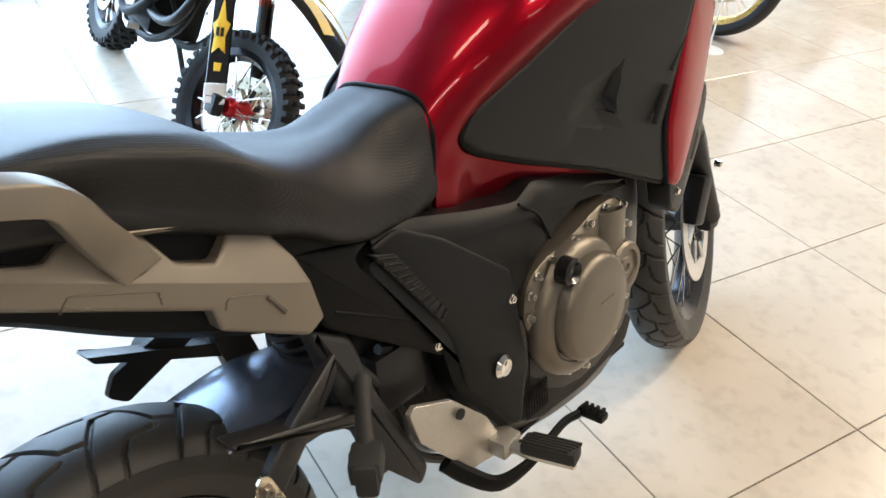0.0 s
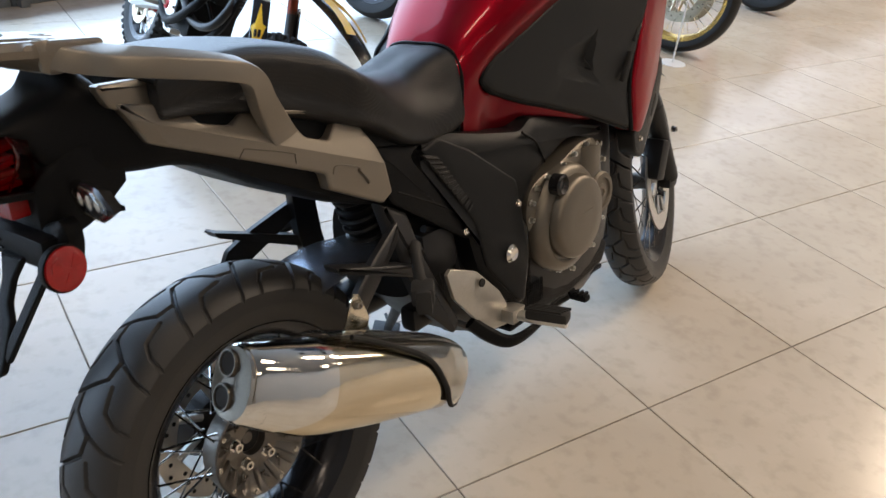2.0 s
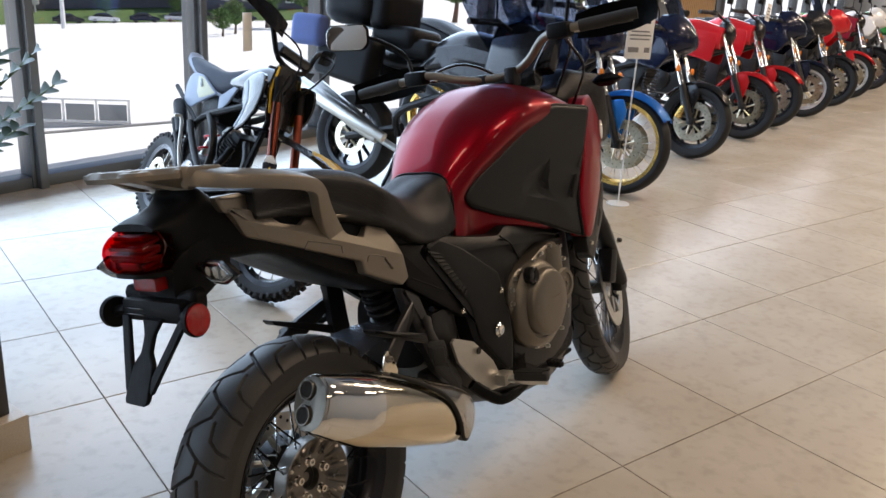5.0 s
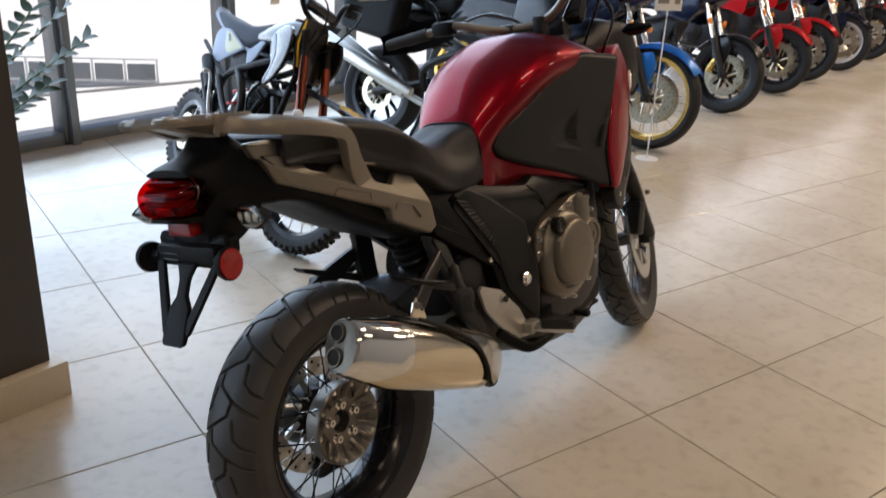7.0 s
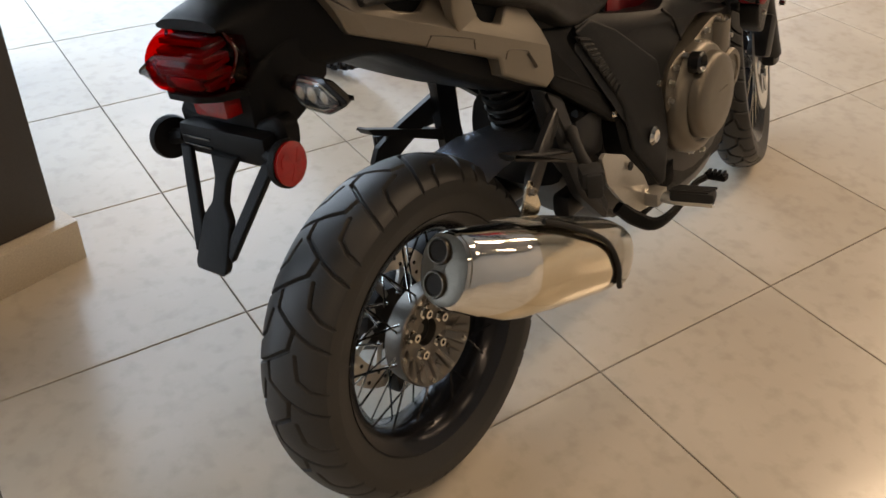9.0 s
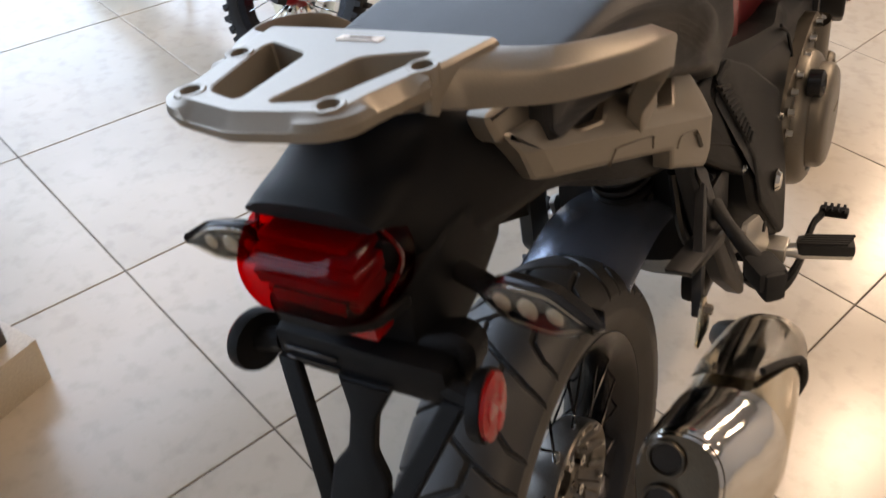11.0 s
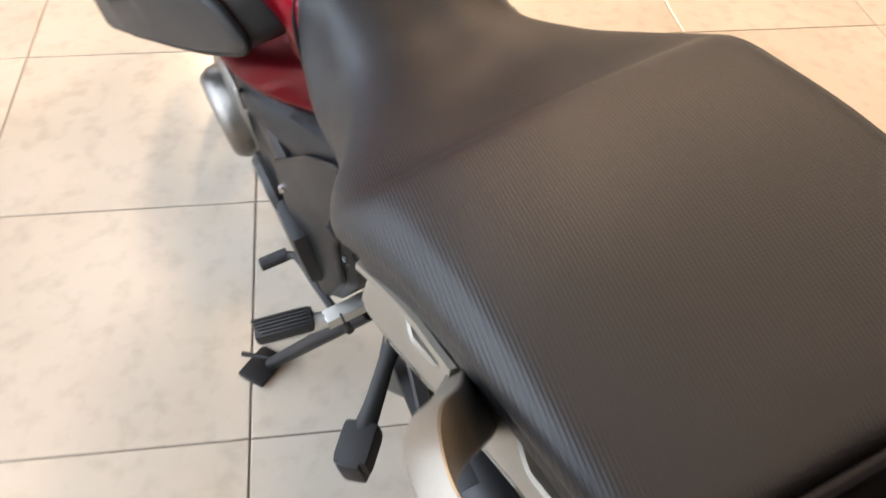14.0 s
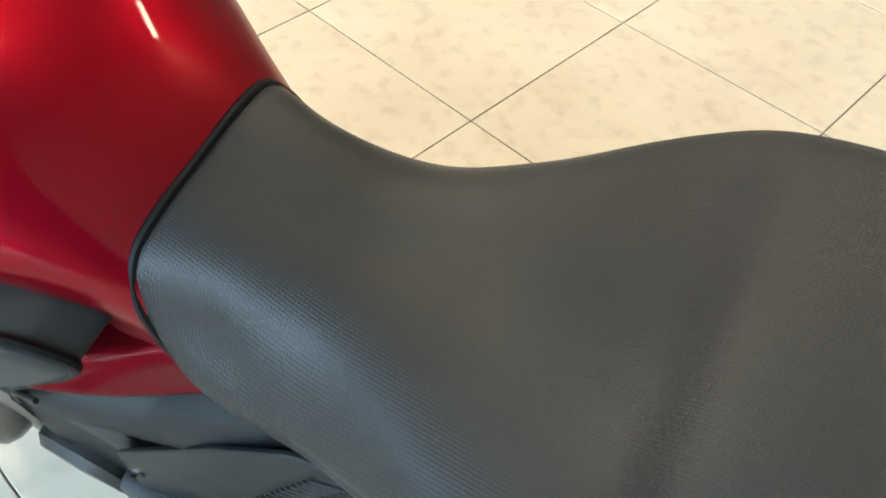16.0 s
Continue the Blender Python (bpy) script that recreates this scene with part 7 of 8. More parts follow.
for s in (1, -1):
    a, t = Vector((s * 0.085, DWB - 0.01, FR)), Vector((s * 0.085, DWB - 0.30, 0.92))
    bm = bmesh.new()
    tube(bm, [sd(*a), sd(*a.lerp(t, 0.48))], 0.020, 12)
    block(bm, sd(*a), (0.04, 0.06, 0.07), 0.012)
    leg = part("fork_leg", bm, DARK_METAL, dirt)
    bm = bmesh.new()
    tube(bm, [sd(*a.lerp(t, 0.46)), sd(*a.lerp(t, 0.86))], 0.020, 14)
    part("fork_tube", bm, ORANGE, leg, "orange anodised fork tube")
    bm = bmesh.new()
    tube(bm, [sd(*a.lerp(t, 0.84)), sd(*t)], 0.021, 12)
    part("fork_top", bm, BLACK_PL, leg)
    d = (t - a).normalized()
    out = Vector((s, 0.6, 0)).normalized()
    wide = d.cross(out).normalized()
    def guard_at(u, v, h, a=a, d=d, out=out, wide=wide):
        return sd(*(a + d * v + wide * u + out * (0.026 + h - 12 * u * u)))
    bm = bmesh.new()
    sheet(bm, [(-0.032, 0.02), (0.032, 0.02), (0.034, 0.10), (0.030, 0.34), (0.010, 0.365), (-0.018, 0.365), (-0.032, 0.34)], guard_at, 0.006, 0.002, 0.008)
    guard = part("fork_guard", bm, P_BLACK, leg, "black fork guard with a yellow star decal")
    bm = bmesh.new()
    sheet(bm, [(-0.033, 0.0), (0.033, 0.0), (0.034, 0.065), (-0.034, 0.060)], lambda u, v, h: guard_at(u, v, h + 0.001), 0.0075, 0.002, 0.006)
    part("white_end", bm, WHITE_PL, guard)
    bm = bmesh.new()
    sheet(bm, [(-0.028, 0.342), (0.031, 0.334), (0.012, 0.372), (-0.018, 0.372)], lambda u, v, h: guard_at(u, v, h + 0.001), 0.0075, 0.002, 0.004)
    part("white_end", bm, WHITE_PL, guard)
    bm = bmesh.new()
    sheet(bm, [(0.002, 0.325), (-0.012, 0.255), (-0.028, 0.240), (-0.018, 0.205), (-0.022, 0.150), (0.0, 0.172), (0.020, 0.155), (0.016, 0.205), (0.026, 0.245), (0.014, 0.255)], lambda u, v, h: guard_at(u, v, h + 0.0062), 0.0012, 0.0003, 0)
    sheet(bm, [(-0.008, 0.10), (0.012, 0.10), (0.014, 0.125), (-0.008, 0.125)], lambda u, v, h: guard_at(u, v, h + 0.0062), 0.0012, 0.0003, 0)
    star = part("star_decal", bm, YELLOW, guard, "yellow star decal")
    bm = bmesh.new()
    for u in (-0.008, 0.006):
        sheet(bm, [(u - 0.005, 0.205), (u + 0.005, 0.205), (u + 0.005, 0.232), (u - 0.005, 0.232)], lambda u, v, h: guard_at(u, v, h + 0.0076), 0.0008, 0.0002, 0)
    part("decal_mark", bm, P_BLACK, star)
bm = bmesh.new()
block(bm, sd(-0.075, DWB - 0.07, FR - 0.03), (0.05, 0.08, 0.07), 0.014)
part("brake_caliper", bm, BLACK_PL, dirt)
bm = bmesh.new()
rows = []
for y, z, w in ((DWB - 0.42, 0.68, 0.05), (DWB - 0.28, 0.70, 0.07), (DWB - 0.10, 0.69, 0.075), (DWB + 0.10, 0.655, 0.07), (DWB + 0.28, 0.585, 0.055), (DWB + 0.36, 0.53, 0.02)):
    rows.append([sd(x * w, y, z - 0.028 * abs(x) ** 3) for x in (-1, -0.8, -0.4, 0, 0.4, 0.8, 1)])
G = spline(rows, 26)
skin(bm, G)
bmesh.ops.solidify(bm, geom=bm.faces[:], thickness=0.004)
fender = part("front_mudguard", bm, P_BLACK, dirt, "black front mudguard with yellow decals", sharp=50)
bm = bmesh.new()
for s in (1, -1):
    rows = [[sd(s * 0.035, DWB + q * 0.28, 0.6815 - 0.34 * q * q * 0.28 + 0.002), sd(s * 0.062, DWB + 0.02 + q * 0.24, 0.664 - 0.33 * q * q * 0.26 + 0.002)] for q in np.linspace(0, 0.9, 6)]
    skin(bm, rows)
bmesh.ops.solidify(bm, geom=bm.faces[:], thickness=0.0015)
part("mudguard_decal", bm, YELLOW, fender)
bm = bmesh.new()
block(bm, (0, 0.52, 0.36), (0.20, 0.28, 0.20), 0.03)
block(bm, (0, 0.70, 0.54), (0.10, 0.09, 0.18), 0.01, turn=Matrix.Rotation(radians(-14), 3, "X"))
lathe(bm, [(0.075, 0.09), (0.072, 0.125), (0.055, 0.135), (0, 0.138)], (0, 0.50, 0.36), segs=32)
part("engine", bm, BLACK_PL, dirt)
bm = bmesh.new()
block(bm, (0, 0, 0), (0.14, 0.13, 0.007), 0.001, turn=Matrix.Rotation(radians(-14), 3, "X"))
repeats("cylinder_fin", bm, BLACK_PL, dirt, [pose(0, 0.66 + 0.004 * k, 0.47 + 0.016 * k) for k in range(9)])
bm = bmesh.new()
lathe(bm, [(0.068, 0.100), (0.066, 0.132), (0.05, 0.142), (0, 0.144)], (0, 0.50, 0.36), segs=32)
part("engine_cover", bm, ALU, dirt)
bm = bmesh.new()
lathe(bm, [(0.062, -0.100), (0.06, -0.125), (0.045, -0.135), (0, -0.137)], (0, 0.52, 0.36), segs=32)
part("engine_cover", bm, ALU, dirt)
bm = bmesh.new()
for s in (1, -1):
    tube(bm, [(s * 0.02, DWB - 0.31, 0.84), (s * 0.08, 0.70, 0.74), (s * 0.09, 0.36, 0.60), (s * 0.08, 0.32, 0.30)], 0.017, 8, 4)
    tube(bm, [(s * 0.04, DWB - 0.30, 0.74), (s * 0.06, DWB - 0.38, 0.40), (s * 0.07, 0.62, 0.24), (s * 0.07, 0.34, 0.26)], 0.015, 8, 4)
    tube(bm, [(s * 0.08, 0.36, 0.60), (s * 0.06, -0.05, 0.74)], 0.012, 8)
part("frame", bm, BLACK_PL, dirt)
bm = bmesh.new()
for s in (1, -1):
    tube(bm, [(s * 0.085, 0.34, 0.33), (s * 0.085, 0.0, RR)], 0.026, 8, flat=1.2)
    block(bm, (s * 0.085, 0.0, RR), (0.03, 0.10, 0.05), 0.01)
part("swing_arm", bm, SILVER, dirt, "silver swing arm")
bm = bmesh.new()
tube(bm, [(0.07, 0.76, 0.56), (0.13, 0.74, 0.42), (0.14, 0.52, 0.30), (0.13, 0.34, 0.46), (0.12, 0.18, 0.58)], 0.018, 10, 5)
tube(bm, [(0.12, 0.30, 0.53), (0.10, 0.20, 0.60), (0.085, 0.10, 0.66)], [0.026, 0.036, 0.034], 14, 4)
part("silencer", bm, BLACK_PL, dirt)
bm = bmesh.new()
surf(bm, halves([(0.00, [(0, 0.918), (0.035, 0.915), (0.05, 0.90), (0.045, 0.872), (0, 0.87)]), (0.13, [(0, 0.905), (0.052, 0.90), (0.068, 0.875), (0.06, 0.842), (0, 0.83)]), (0.26, [(0, 0.893), (0.06, 0.888), (0.078, 0.86), (0.068, 0.815), (0, 0.80)]),
                 (0.46, [(0, 0.895), (0.058, 0.889), (0.078, 0.85), (0.072, 0.788), (0, 0.78)]), (0.62, [(0, 0.932), (0.045, 0.926), (0.062, 0.892), (0.058, 0.845), (0, 0.84)]), (0.73, [(0, 0.955), (0.03, 0.95), (0.042, 0.935), (0.036, 0.915), (0, 0.91)])]), 36, 26, True, True)
part("seat", bm, PALE_SEAT, dirt, "grey-blue vinyl seat", sharp=55)
bm = bmesh.new()
surf(bm, halves([(0.56, [(0, 0.905), (0.05, 0.89), (0.075, 0.84), (0, 0.79)]), (0.70, [(0, 0.945), (0.06, 0.935), (0.095, 0.86), (0, 0.78)]), (0.82, [(0, 0.968), (0.06, 0.955), (0.098, 0.86), (0, 0.78)]), (0.92, [(0, 0.950), (0.05, 0.935), (0.075, 0.86), (0, 0.80)])]), 22, 24, True, True)
tank_d = part("fuel_tank", bm, P_BLACK, dirt, "black fuel tank", sharp=55)
bm = bmesh.new()
lathe(bm, [(0.034, 0), (0.036, 0.012), (0.03, 0.022), (0, 0.024)], (0, 0.80, 0.958), "Z", 24)
part("filler_cap", bm, BLACK_PL, tank_d)
bm = bmesh.new()
surf(bm, halves([(-0.065, [(0, 0.938), (0.03, 0.932), (0.036, 0.920), (0, 0.918)]), (-0.02, [(0, 0.912), (0.045, 0.905), (0.052, 0.885), (0, 0.89)]), (0.10, [(0, 0.885), (0.05, 0.88), (0.058, 0.835), (0, 0.835)]), (0.24, [(0, 0.86), (0.05, 0.85), (0.055, 0.79), (0, 0.79)])]), 20, 20, True, True)
rearp = part("rear_mudguard", bm, BLUE_WHITE, dirt, "bluish white rear mudguard", sharp=50)
for s in (1, -1):
    def tail_at(u, v, h, s=s):
        return (s * (0.066 + 0.03 * math.sin(6 * (u - 0.1)) * (v - 0.66) * 3 + h), u, v)
    bm = bmesh.new()
    sheet(bm, [(0.095, 0.79), (0.125, 0.826), (0.225, 0.842), (0.30, 0.838), (0.475, 0.772), (0.30, 0.705), (0.215, 0.664), (0.145, 0.662), (0.105, 0.705)], tail_at, 0.012, 0.004, 0.02)
    panel_d = part("number_panel", bm, BLUE_WHITE, rearp, "white side number panel with a pale yellow decal")
    bm = bmesh.new()
    sheet(bm, [(0.235, 0.828), (0.30, 0.830), (0.455, 0.772), (0.30, 0.722), (0.262, 0.745)], lambda u, v, h: tail_at(u, v, h + 0.0125), 0.0012, 0.0003, 0.008)
    part("decal", bm, PALE_YELLOW, panel_d)
    bm = bmesh.new()
    sheet(bm, [(0.262, 0.818), (0.292, 0.818), (0.318, 0.785), (0.288, 0.778)], lambda u, v, h: tail_at(u, v, h + 0.0140), 0.001, 0.0002, 0.004)
    part("decal_mark", bm, P_BLACK, panel_d)
    def shroud_at(u, v, h, s=s):
        return (s * (0.082 + 0.16 * max(0, u - 0.72) + h), u, v)
    bm = bmesh.new()
    sheet(bm, [(0.735, 0.868), (0.80, 0.905), (0.90, 0.935), (0.985, 0.93), (1.005, 0.85), (0.985, 0.775), (0.90, 0.69), (0.80, 0.645), (0.775, 0.66), (0.835, 0.745), (0.775, 0.79)], shroud_at, 0.016, 0.005, 0.03)
    shroud = part("tank_shroud", bm, P_BLACK, dirt, "black tank shroud with a pale blue stripe")
    bm = bmesh.new()
    sheet(bm, [(0.745, 0.858), (0.79, 0.888), (0.832, 0.845), (0.866, 0.795), (0.846, 0.725), (0.795, 0.655), (0.785, 0.668), (0.842, 0.745), (0.832, 0.795), (0.792, 0.828)], lambda u, v, h: shroud_at(u, v, h + 0.0162), 0.0015, 0.0004, 0.01)
    part("decal", bm, DECAL_BLUE, shroud)
    bm = bmesh.new()
    sheet(bm, [(0.50, 0.765), (0.62, 0.835), (0.66, 0.83), (0.60, 0.745), (0.53, 0.69)], lambda u, v, h: (s * (0.072 + h), u, v), 0.010, 0.003, 0.01)
    part("side_cover", bm, BLUE_WHITE, dirt)
    bm = bmesh.new()
    tube(bm, [(s * 0.095, 0.50, 0.665), (s * 0.105, 0.60, 0.60), (s * 0.10, 0.64, 0.50), (s * 0.09, 0.60, 0.36)], 0.021, 10, 5, flat=0.7)
    part("frame_spar", bm, CASTING, dirt, "dark grey frame spar")
    bm = bmesh.new()
    block(bm, (s * 0.16, 0.40, 0.335), (0.10, 0.045, 0.018), 0.005)
    tube(bm, [(s * 0.10, 0.42, 0.35), (s * 0.13, 0.41, 0.34)], 0.010, 8)
    part("footpeg", bm, BRACKET, dirt)
# shock, carburettor, airbox, header and levers of the small bike
bm = bmesh.new()
tube(bm, [(0, 0.30, 0.36), (0, 0.46, 0.72)], 0.016, 10)
shock_d = part("shock", bm, ALU, dirt)
bm = bmesh.new()
tube(bm, [(0.032 * math.cos(a), 0.325 + 0.0105 * a / 2.2 + 0.032 * math.sin(a) * 0.9, 0.42 + 0.0235 * a / 2.2) for a in np.linspace(0, 4.5 * 2 * math.pi, 70)], 0.0055, 6)
part("spring", bm, RED_ALU, shock_d, "red coil spring")
bm = bmesh.new()
block(bm, (0, 0.42, 0.70), (0.13, 0.22, 0.13), 0.03)
tube(bm, [(0, 0.46, 0.62), (0, 0.60, 0.60)], 0.034, 14)
part("airbox", bm, BLACK_PL, dirt)
bm = bmesh.new()
block(bm, (0.01, 0.61, 0.60), (0.06, 0.06, 0.09), 0.014)
lathe(bm, [(0.026, 0.03), (0.028, 0.05), (0, 0.055)], (0, 0.61, 0.60), segs=18)
tube(bm, [(0.03, 0.61, 0.565), (0.03, 0.61, 0.535)], 0.022, 12)
part("carburettor", bm, BRACKET, dirt)
bm = bmesh.new()
tube(bm, [(0.03, 0.80, 0.60), (0.06, 0.90, 0.50), (0.10, 0.86, 0.38), (0.115, 0.70, 0.36), (0.125, 0.52, 0.47), (0.12, 0.36, 0.60)], 0.017, 12, 6)
part("header_pipe", bm, CASTING, dirt, "dark exhaust header")
bm = bmesh.new()
tube(bm, [(0.115, 0.49, 0.36), (0.15, 0.49, 0.36), (0.16, 0.42, 0.46), (0.165, 0.36, 0.60), (0.20, 0.35, 0.61)], 0.009, 8, 4)
part("kick_lever", bm, BRACKET, dirt)
bm = bmesh.new()
tube(bm, [(0.11, 0.44, 0.33), (0.14, 0.54, 0.27), (0.15, 0.66, 0.28)], 0.008, 8, 4)
block(bm, (0.155, 0.67, 0.285), (0.045, 0.03, 0.02), 0.005)
part("brake_pedal", bm, BRACKET, dirt)
bm = bmesh.new()
bolt(bm, (0.142, 0.50, 0.36), (1, 0, 0), 0.02, 0.008)
part("cover_cap", bm, RED_ALU, dirt)
bolts([(0.135, 0.50 + 0.058 * math.cos(a), 0.36 + 0.058 * math.sin(a)) for a in np.linspace(0, 2 * math.pi, 7)[:-1]], (1, 0, 0), 0.006, 0.006, CHROME, dirt)
bm = bmesh.new()
sheet(bm, [(-0.10, 0.72), (0.10, 0.72), (0.115, 0.86), (0.09, 0.985), (-0.09, 0.985), (-0.115, 0.86)], lambda u, v, h: sd(u, DWB - 0.215 - 0.30 * (v - 0.72) - abs(u) * 0.5 + h, v), 0.006, 0.002, 0.03)
num = part("number_board", bm, P_BLACK, dirt, "black front number board")
bm = bmesh.new()
for s in (1, -1):
    sheet(bm, [(s * 0.095, 0.76), (s * 0.108, 0.86), (s * 0.088, 0.97), (s * 0.080, 0.97), (s * 0.098, 0.86), (s * 0.085, 0.76)], lambda u, v, h: sd(u, DWB - 0.212 - 0.30 * (v - 0.72) - abs(u) * 0.5 + h + 0.004, v), 0.002, 0.0005, 0)
part("board_stripe", bm, YELLOW, num)
bm = bmesh.new()
bl, br = (-0.335, DWB - 0.43, 1.165), (0.335, DWB - 0.43, 1.165)
tube(bm, [sd(*bl), sd(-0.19, DWB - 0.39, 1.135), sd(-0.09, DWB - 0.345, 1.0), sd(0.09, DWB - 0.345, 1.0), sd(0.19, DWB - 0.39, 1.135), sd(*br)], 0.0125, 10, 4)
dbar = part("handlebar", bm, BLACK_PL, dirt)
bm = bmesh.new()
tube(bm, [sd(-0.10, DWB - 0.36, 1.045), sd(0.10, DWB - 0.36, 1.045)], 0.028, 12)
part("bar_pad", bm, P_BLACK, dbar)
for s in (1, -1):
    bm = bmesh.new()
    tube(bm, [sd(s * 0.225, DWB - 0.403, 1.145), sd(s * 0.345, DWB - 0.435, 1.168)], 0.018, 12)
    part("grip", bm, GRIP, dbar)
    bm = bmesh.new()
    rows = [[sd(s * (0.14 + 0.22 * q), DWB - 0.33 - 0.10 * q * q, 1.115 + 0.055 * q + t * 0.042 * (1 - 0.5 * abs(q - 0.45) - 0.35 * q * q)) for t in (-1, -0.4, 0.4, 1)] for q in np.linspace(0, 1, 8)]
    skin(bm, rows)
    bmesh.ops.solidify(bm, geom=bm.faces[:], thickness=0.006)
    part("hand_guard", bm, P_BLACK, dbar, "black hand guard")
bm = bmesh.new()
block(bm, sd(0.27, DWB - 0.40, 1.03), (0.058, 0.004, 0.16), 0.001, turn=Matrix.Rotation(radians(20), 3, "Y") @ Matrix.Rotation(radians(25), 3, "Z"))
part("paper_tag", bm, PAPER, dbar, "small paper tag")
bm = bmesh.new()
tube(bm, [(-0.09, 0.40, 0.28), (-0.20, 0.42, 0.03)], 0.011, 8)
block(bm, (-0.205, 0.42, 0.03), (0.06, 0.05, 0.012), 0.003)
part("side_stand", bm, DARK_METAL, dirt)
for pts, r in ((((-0.03, 0.66, 0.70), (-0.10, 0.60, 0.55), (-0.08, 0.52, 0.42)), 0.008), (((0.03, 0.70, 0.70), (0.12, 0.72, 0.55), (0.05, 0.78, 0.36)), 0.007), (((0.02, DWB - 0.28, 0.95), (0.10, DWB - 0.18, 0.80), (0.07, DWB - 0.06, 0.45)), 0.005),
               ((sd(0.20, DWB - 0.39, 1.13), sd(0.10, DWB - 0.24, 1.06), sd(0.04, DWB - 0.26, 0.92), sd(0.02, DWB - 0.34, 0.80)), 0.0045), ((sd(-0.20, DWB - 0.39, 1.13), sd(-0.12, DWB - 0.22, 1.10), sd(-0.06, DWB - 0.24, 0.94), sd(-0.02, DWB - 0.34, 0.80)), 0.0045)):
    bm = bmesh.new()
    tube(bm, pts, r, 6, 5)
    part("hose", bm, BLACK_PL, dirt)
bm = bmesh.new()
block(bm, (0.09, 0.43, 0.30), (0.05, 0.05, 0.03), 0.008)
part("red_guard", bm, RED_ALU, dirt)

# price card on a thin pole beside the blue bike
sign = thing("price_card_stand", FAC @ pose(2.49, -2.735, 0), "white printed price card on a thin white pole", "sign")
bm = bmesh.new()
lathe(bm, [(0, 0), (0.075, 0), (0.075, 0.004), (0.01, 0.008), (0.0045, 0.02), (0.0045, 0.94), (0, 0.94)], segs=20, axis="Z")
part("pole", bm, WHITE_PL, sign)
bm = bmesh.new()
block(bm, (0, 0, 1.075), (0.175, 0.004, 0.29), 0.0015, turn=Matrix.Rotation(radians(-42), 3, "Z"))
card = part("card", bm, PAPER, sign)
bm = bmesh.new()
rot = Matrix.Rotation(radians(-42), 3, "Z")
for k, (w, z, x) in enumerate(((0.12, 1.095, 0), (0.14, 1.072, 0), (0.13, 1.049, 0), (0.07, 0.985, -0.035), (0.035, 0.985, 0.055))):
    block(bm, rot @ Vector((x, -0.0035, z)), (w, 0.002, 0.009 if k < 3 else 0.03), turn=rot)
part("print", bm, INK, card)
bm = bmesh.new()
block(bm, rot @ Vector((0.01, -0.0035, 1.165)), (0.10, 0.002, 0.045), 0.0, turn=rot)
part("picture", bm, P_NAVY, card)

# potted plant behind the column
plant = thing("potted_plant", Matrix.Translation(fac(-1.19, -1.42, 0)), "potted plant with upright stems of dark glossy leaves", "plant")
bm = bmesh.new()
lathe(bm, [(0, 0), (0.13, 0), (0.17, 0.32), (0.18, 0.33), (0.165, 0.33), (0.155, 0.30), (0, 0.30)], axis="Z", segs=28)
part("pot", bm, COLUMN, plant, "dark pot")
rnd = random.Random(5)
for k in range(15):
    a, r = rnd.uniform(0, 6.28), rnd.uniform(0.10, 0.30)
    h = rnd.uniform(0.50, 0.95)
    if k < 4:
        a, r, h = HEAD - 0.5 + 0.3 * k, 0.48 + 0.10 * (k % 2), (1.00, 0.86, 0.66, 0.94)[k]
    path = spline([(0.03 * math.cos(a), 0.03 * math.sin(a), 0.28), (r * 0.35 * math.cos(a), r * 0.35 * math.sin(a), 0.28 + (h - 0.28) * 0.55), (r * math.cos(a), r * math.sin(a), h)], 18)
    bm = bmesh.new()
    tube(bm, path, np.linspace(0.011, 0.004, 18), 7)
    stem_ob = part("stem", bm, STEM, plant)
    bm = bmesh.new()
    for i in range(3, 18):
        for s in (1, -1):
            p, t = Vector(path[i]), Vector(path[min(17, i + 1)] - path[i - 1]).normalized()
            sidev = t.cross(Vector((math.cos(a), math.sin(a), 0.3))).normalized() * s
            d = (sidev + t * 0.75 + Vector((rnd.uniform(-0.2, 0.2), rnd.uniform(-0.2, 0.2), rnd.uniform(-0.1, 0.2)))).normalized()
            L, w = rnd.uniform(0.065, 0.095), 0.021
            nrm = d.cross(t).normalized()
            wv = nrm.cross(d).normalized()
            rows = []
            for q in np.linspace(0, 1, 6):
                half = w * math.sin(math.pi * min(0.97, q * 0.92 + 0.06)) ** 0.8
                c = p + d * (L * q) - nrm * (0.012 * q * q)
                rows.append([tuple(c - wv * half + nrm * half * 0.25), tuple(c), tuple(c + wv * half + nrm * half * 0.25)])
            skin(bm, rows)
    tagged(part("leaves", bm, LEAF, stem_ob, recalc=False), kind="stuff")

# ---- outside ----
def slope(v):
    return float(np.interp(v, (1, 9, 110, 150), (-0.16, -2.6, -10.5, -14.3))) if v < 150 else -14.3 + 0.03 * (v - 150)


bm = bmesh.new()
rows = [[tuple(fac(u, v, slope(v))) for u in (-900, -200, -80, -30, 0, 30, 80, 200, 900)] for v in (0.07, 1, 5, 9, 20, 60, 110, 150, 170, 300, 900, 2500)]
skin(bm, rows)
ground = tagged(part("ground", bm, ASPHALT, sharp=80), "pale sunlit paved yard sloping away from the showroom", "ground", kind="structure")
FAR_TURN = -33.0
FARM = FAC @ pose(73.1, 110.0, 0, 0, 0, FAR_TURN)       # the far side of the yard: x along the row of cars, y away


def far_z(x, y):
    """The yard's height at x, y of the far frame."""
    a = radians(FAR_TURN)
    return slope(110.0 + x * math.sin(a) + y * math.cos(a))


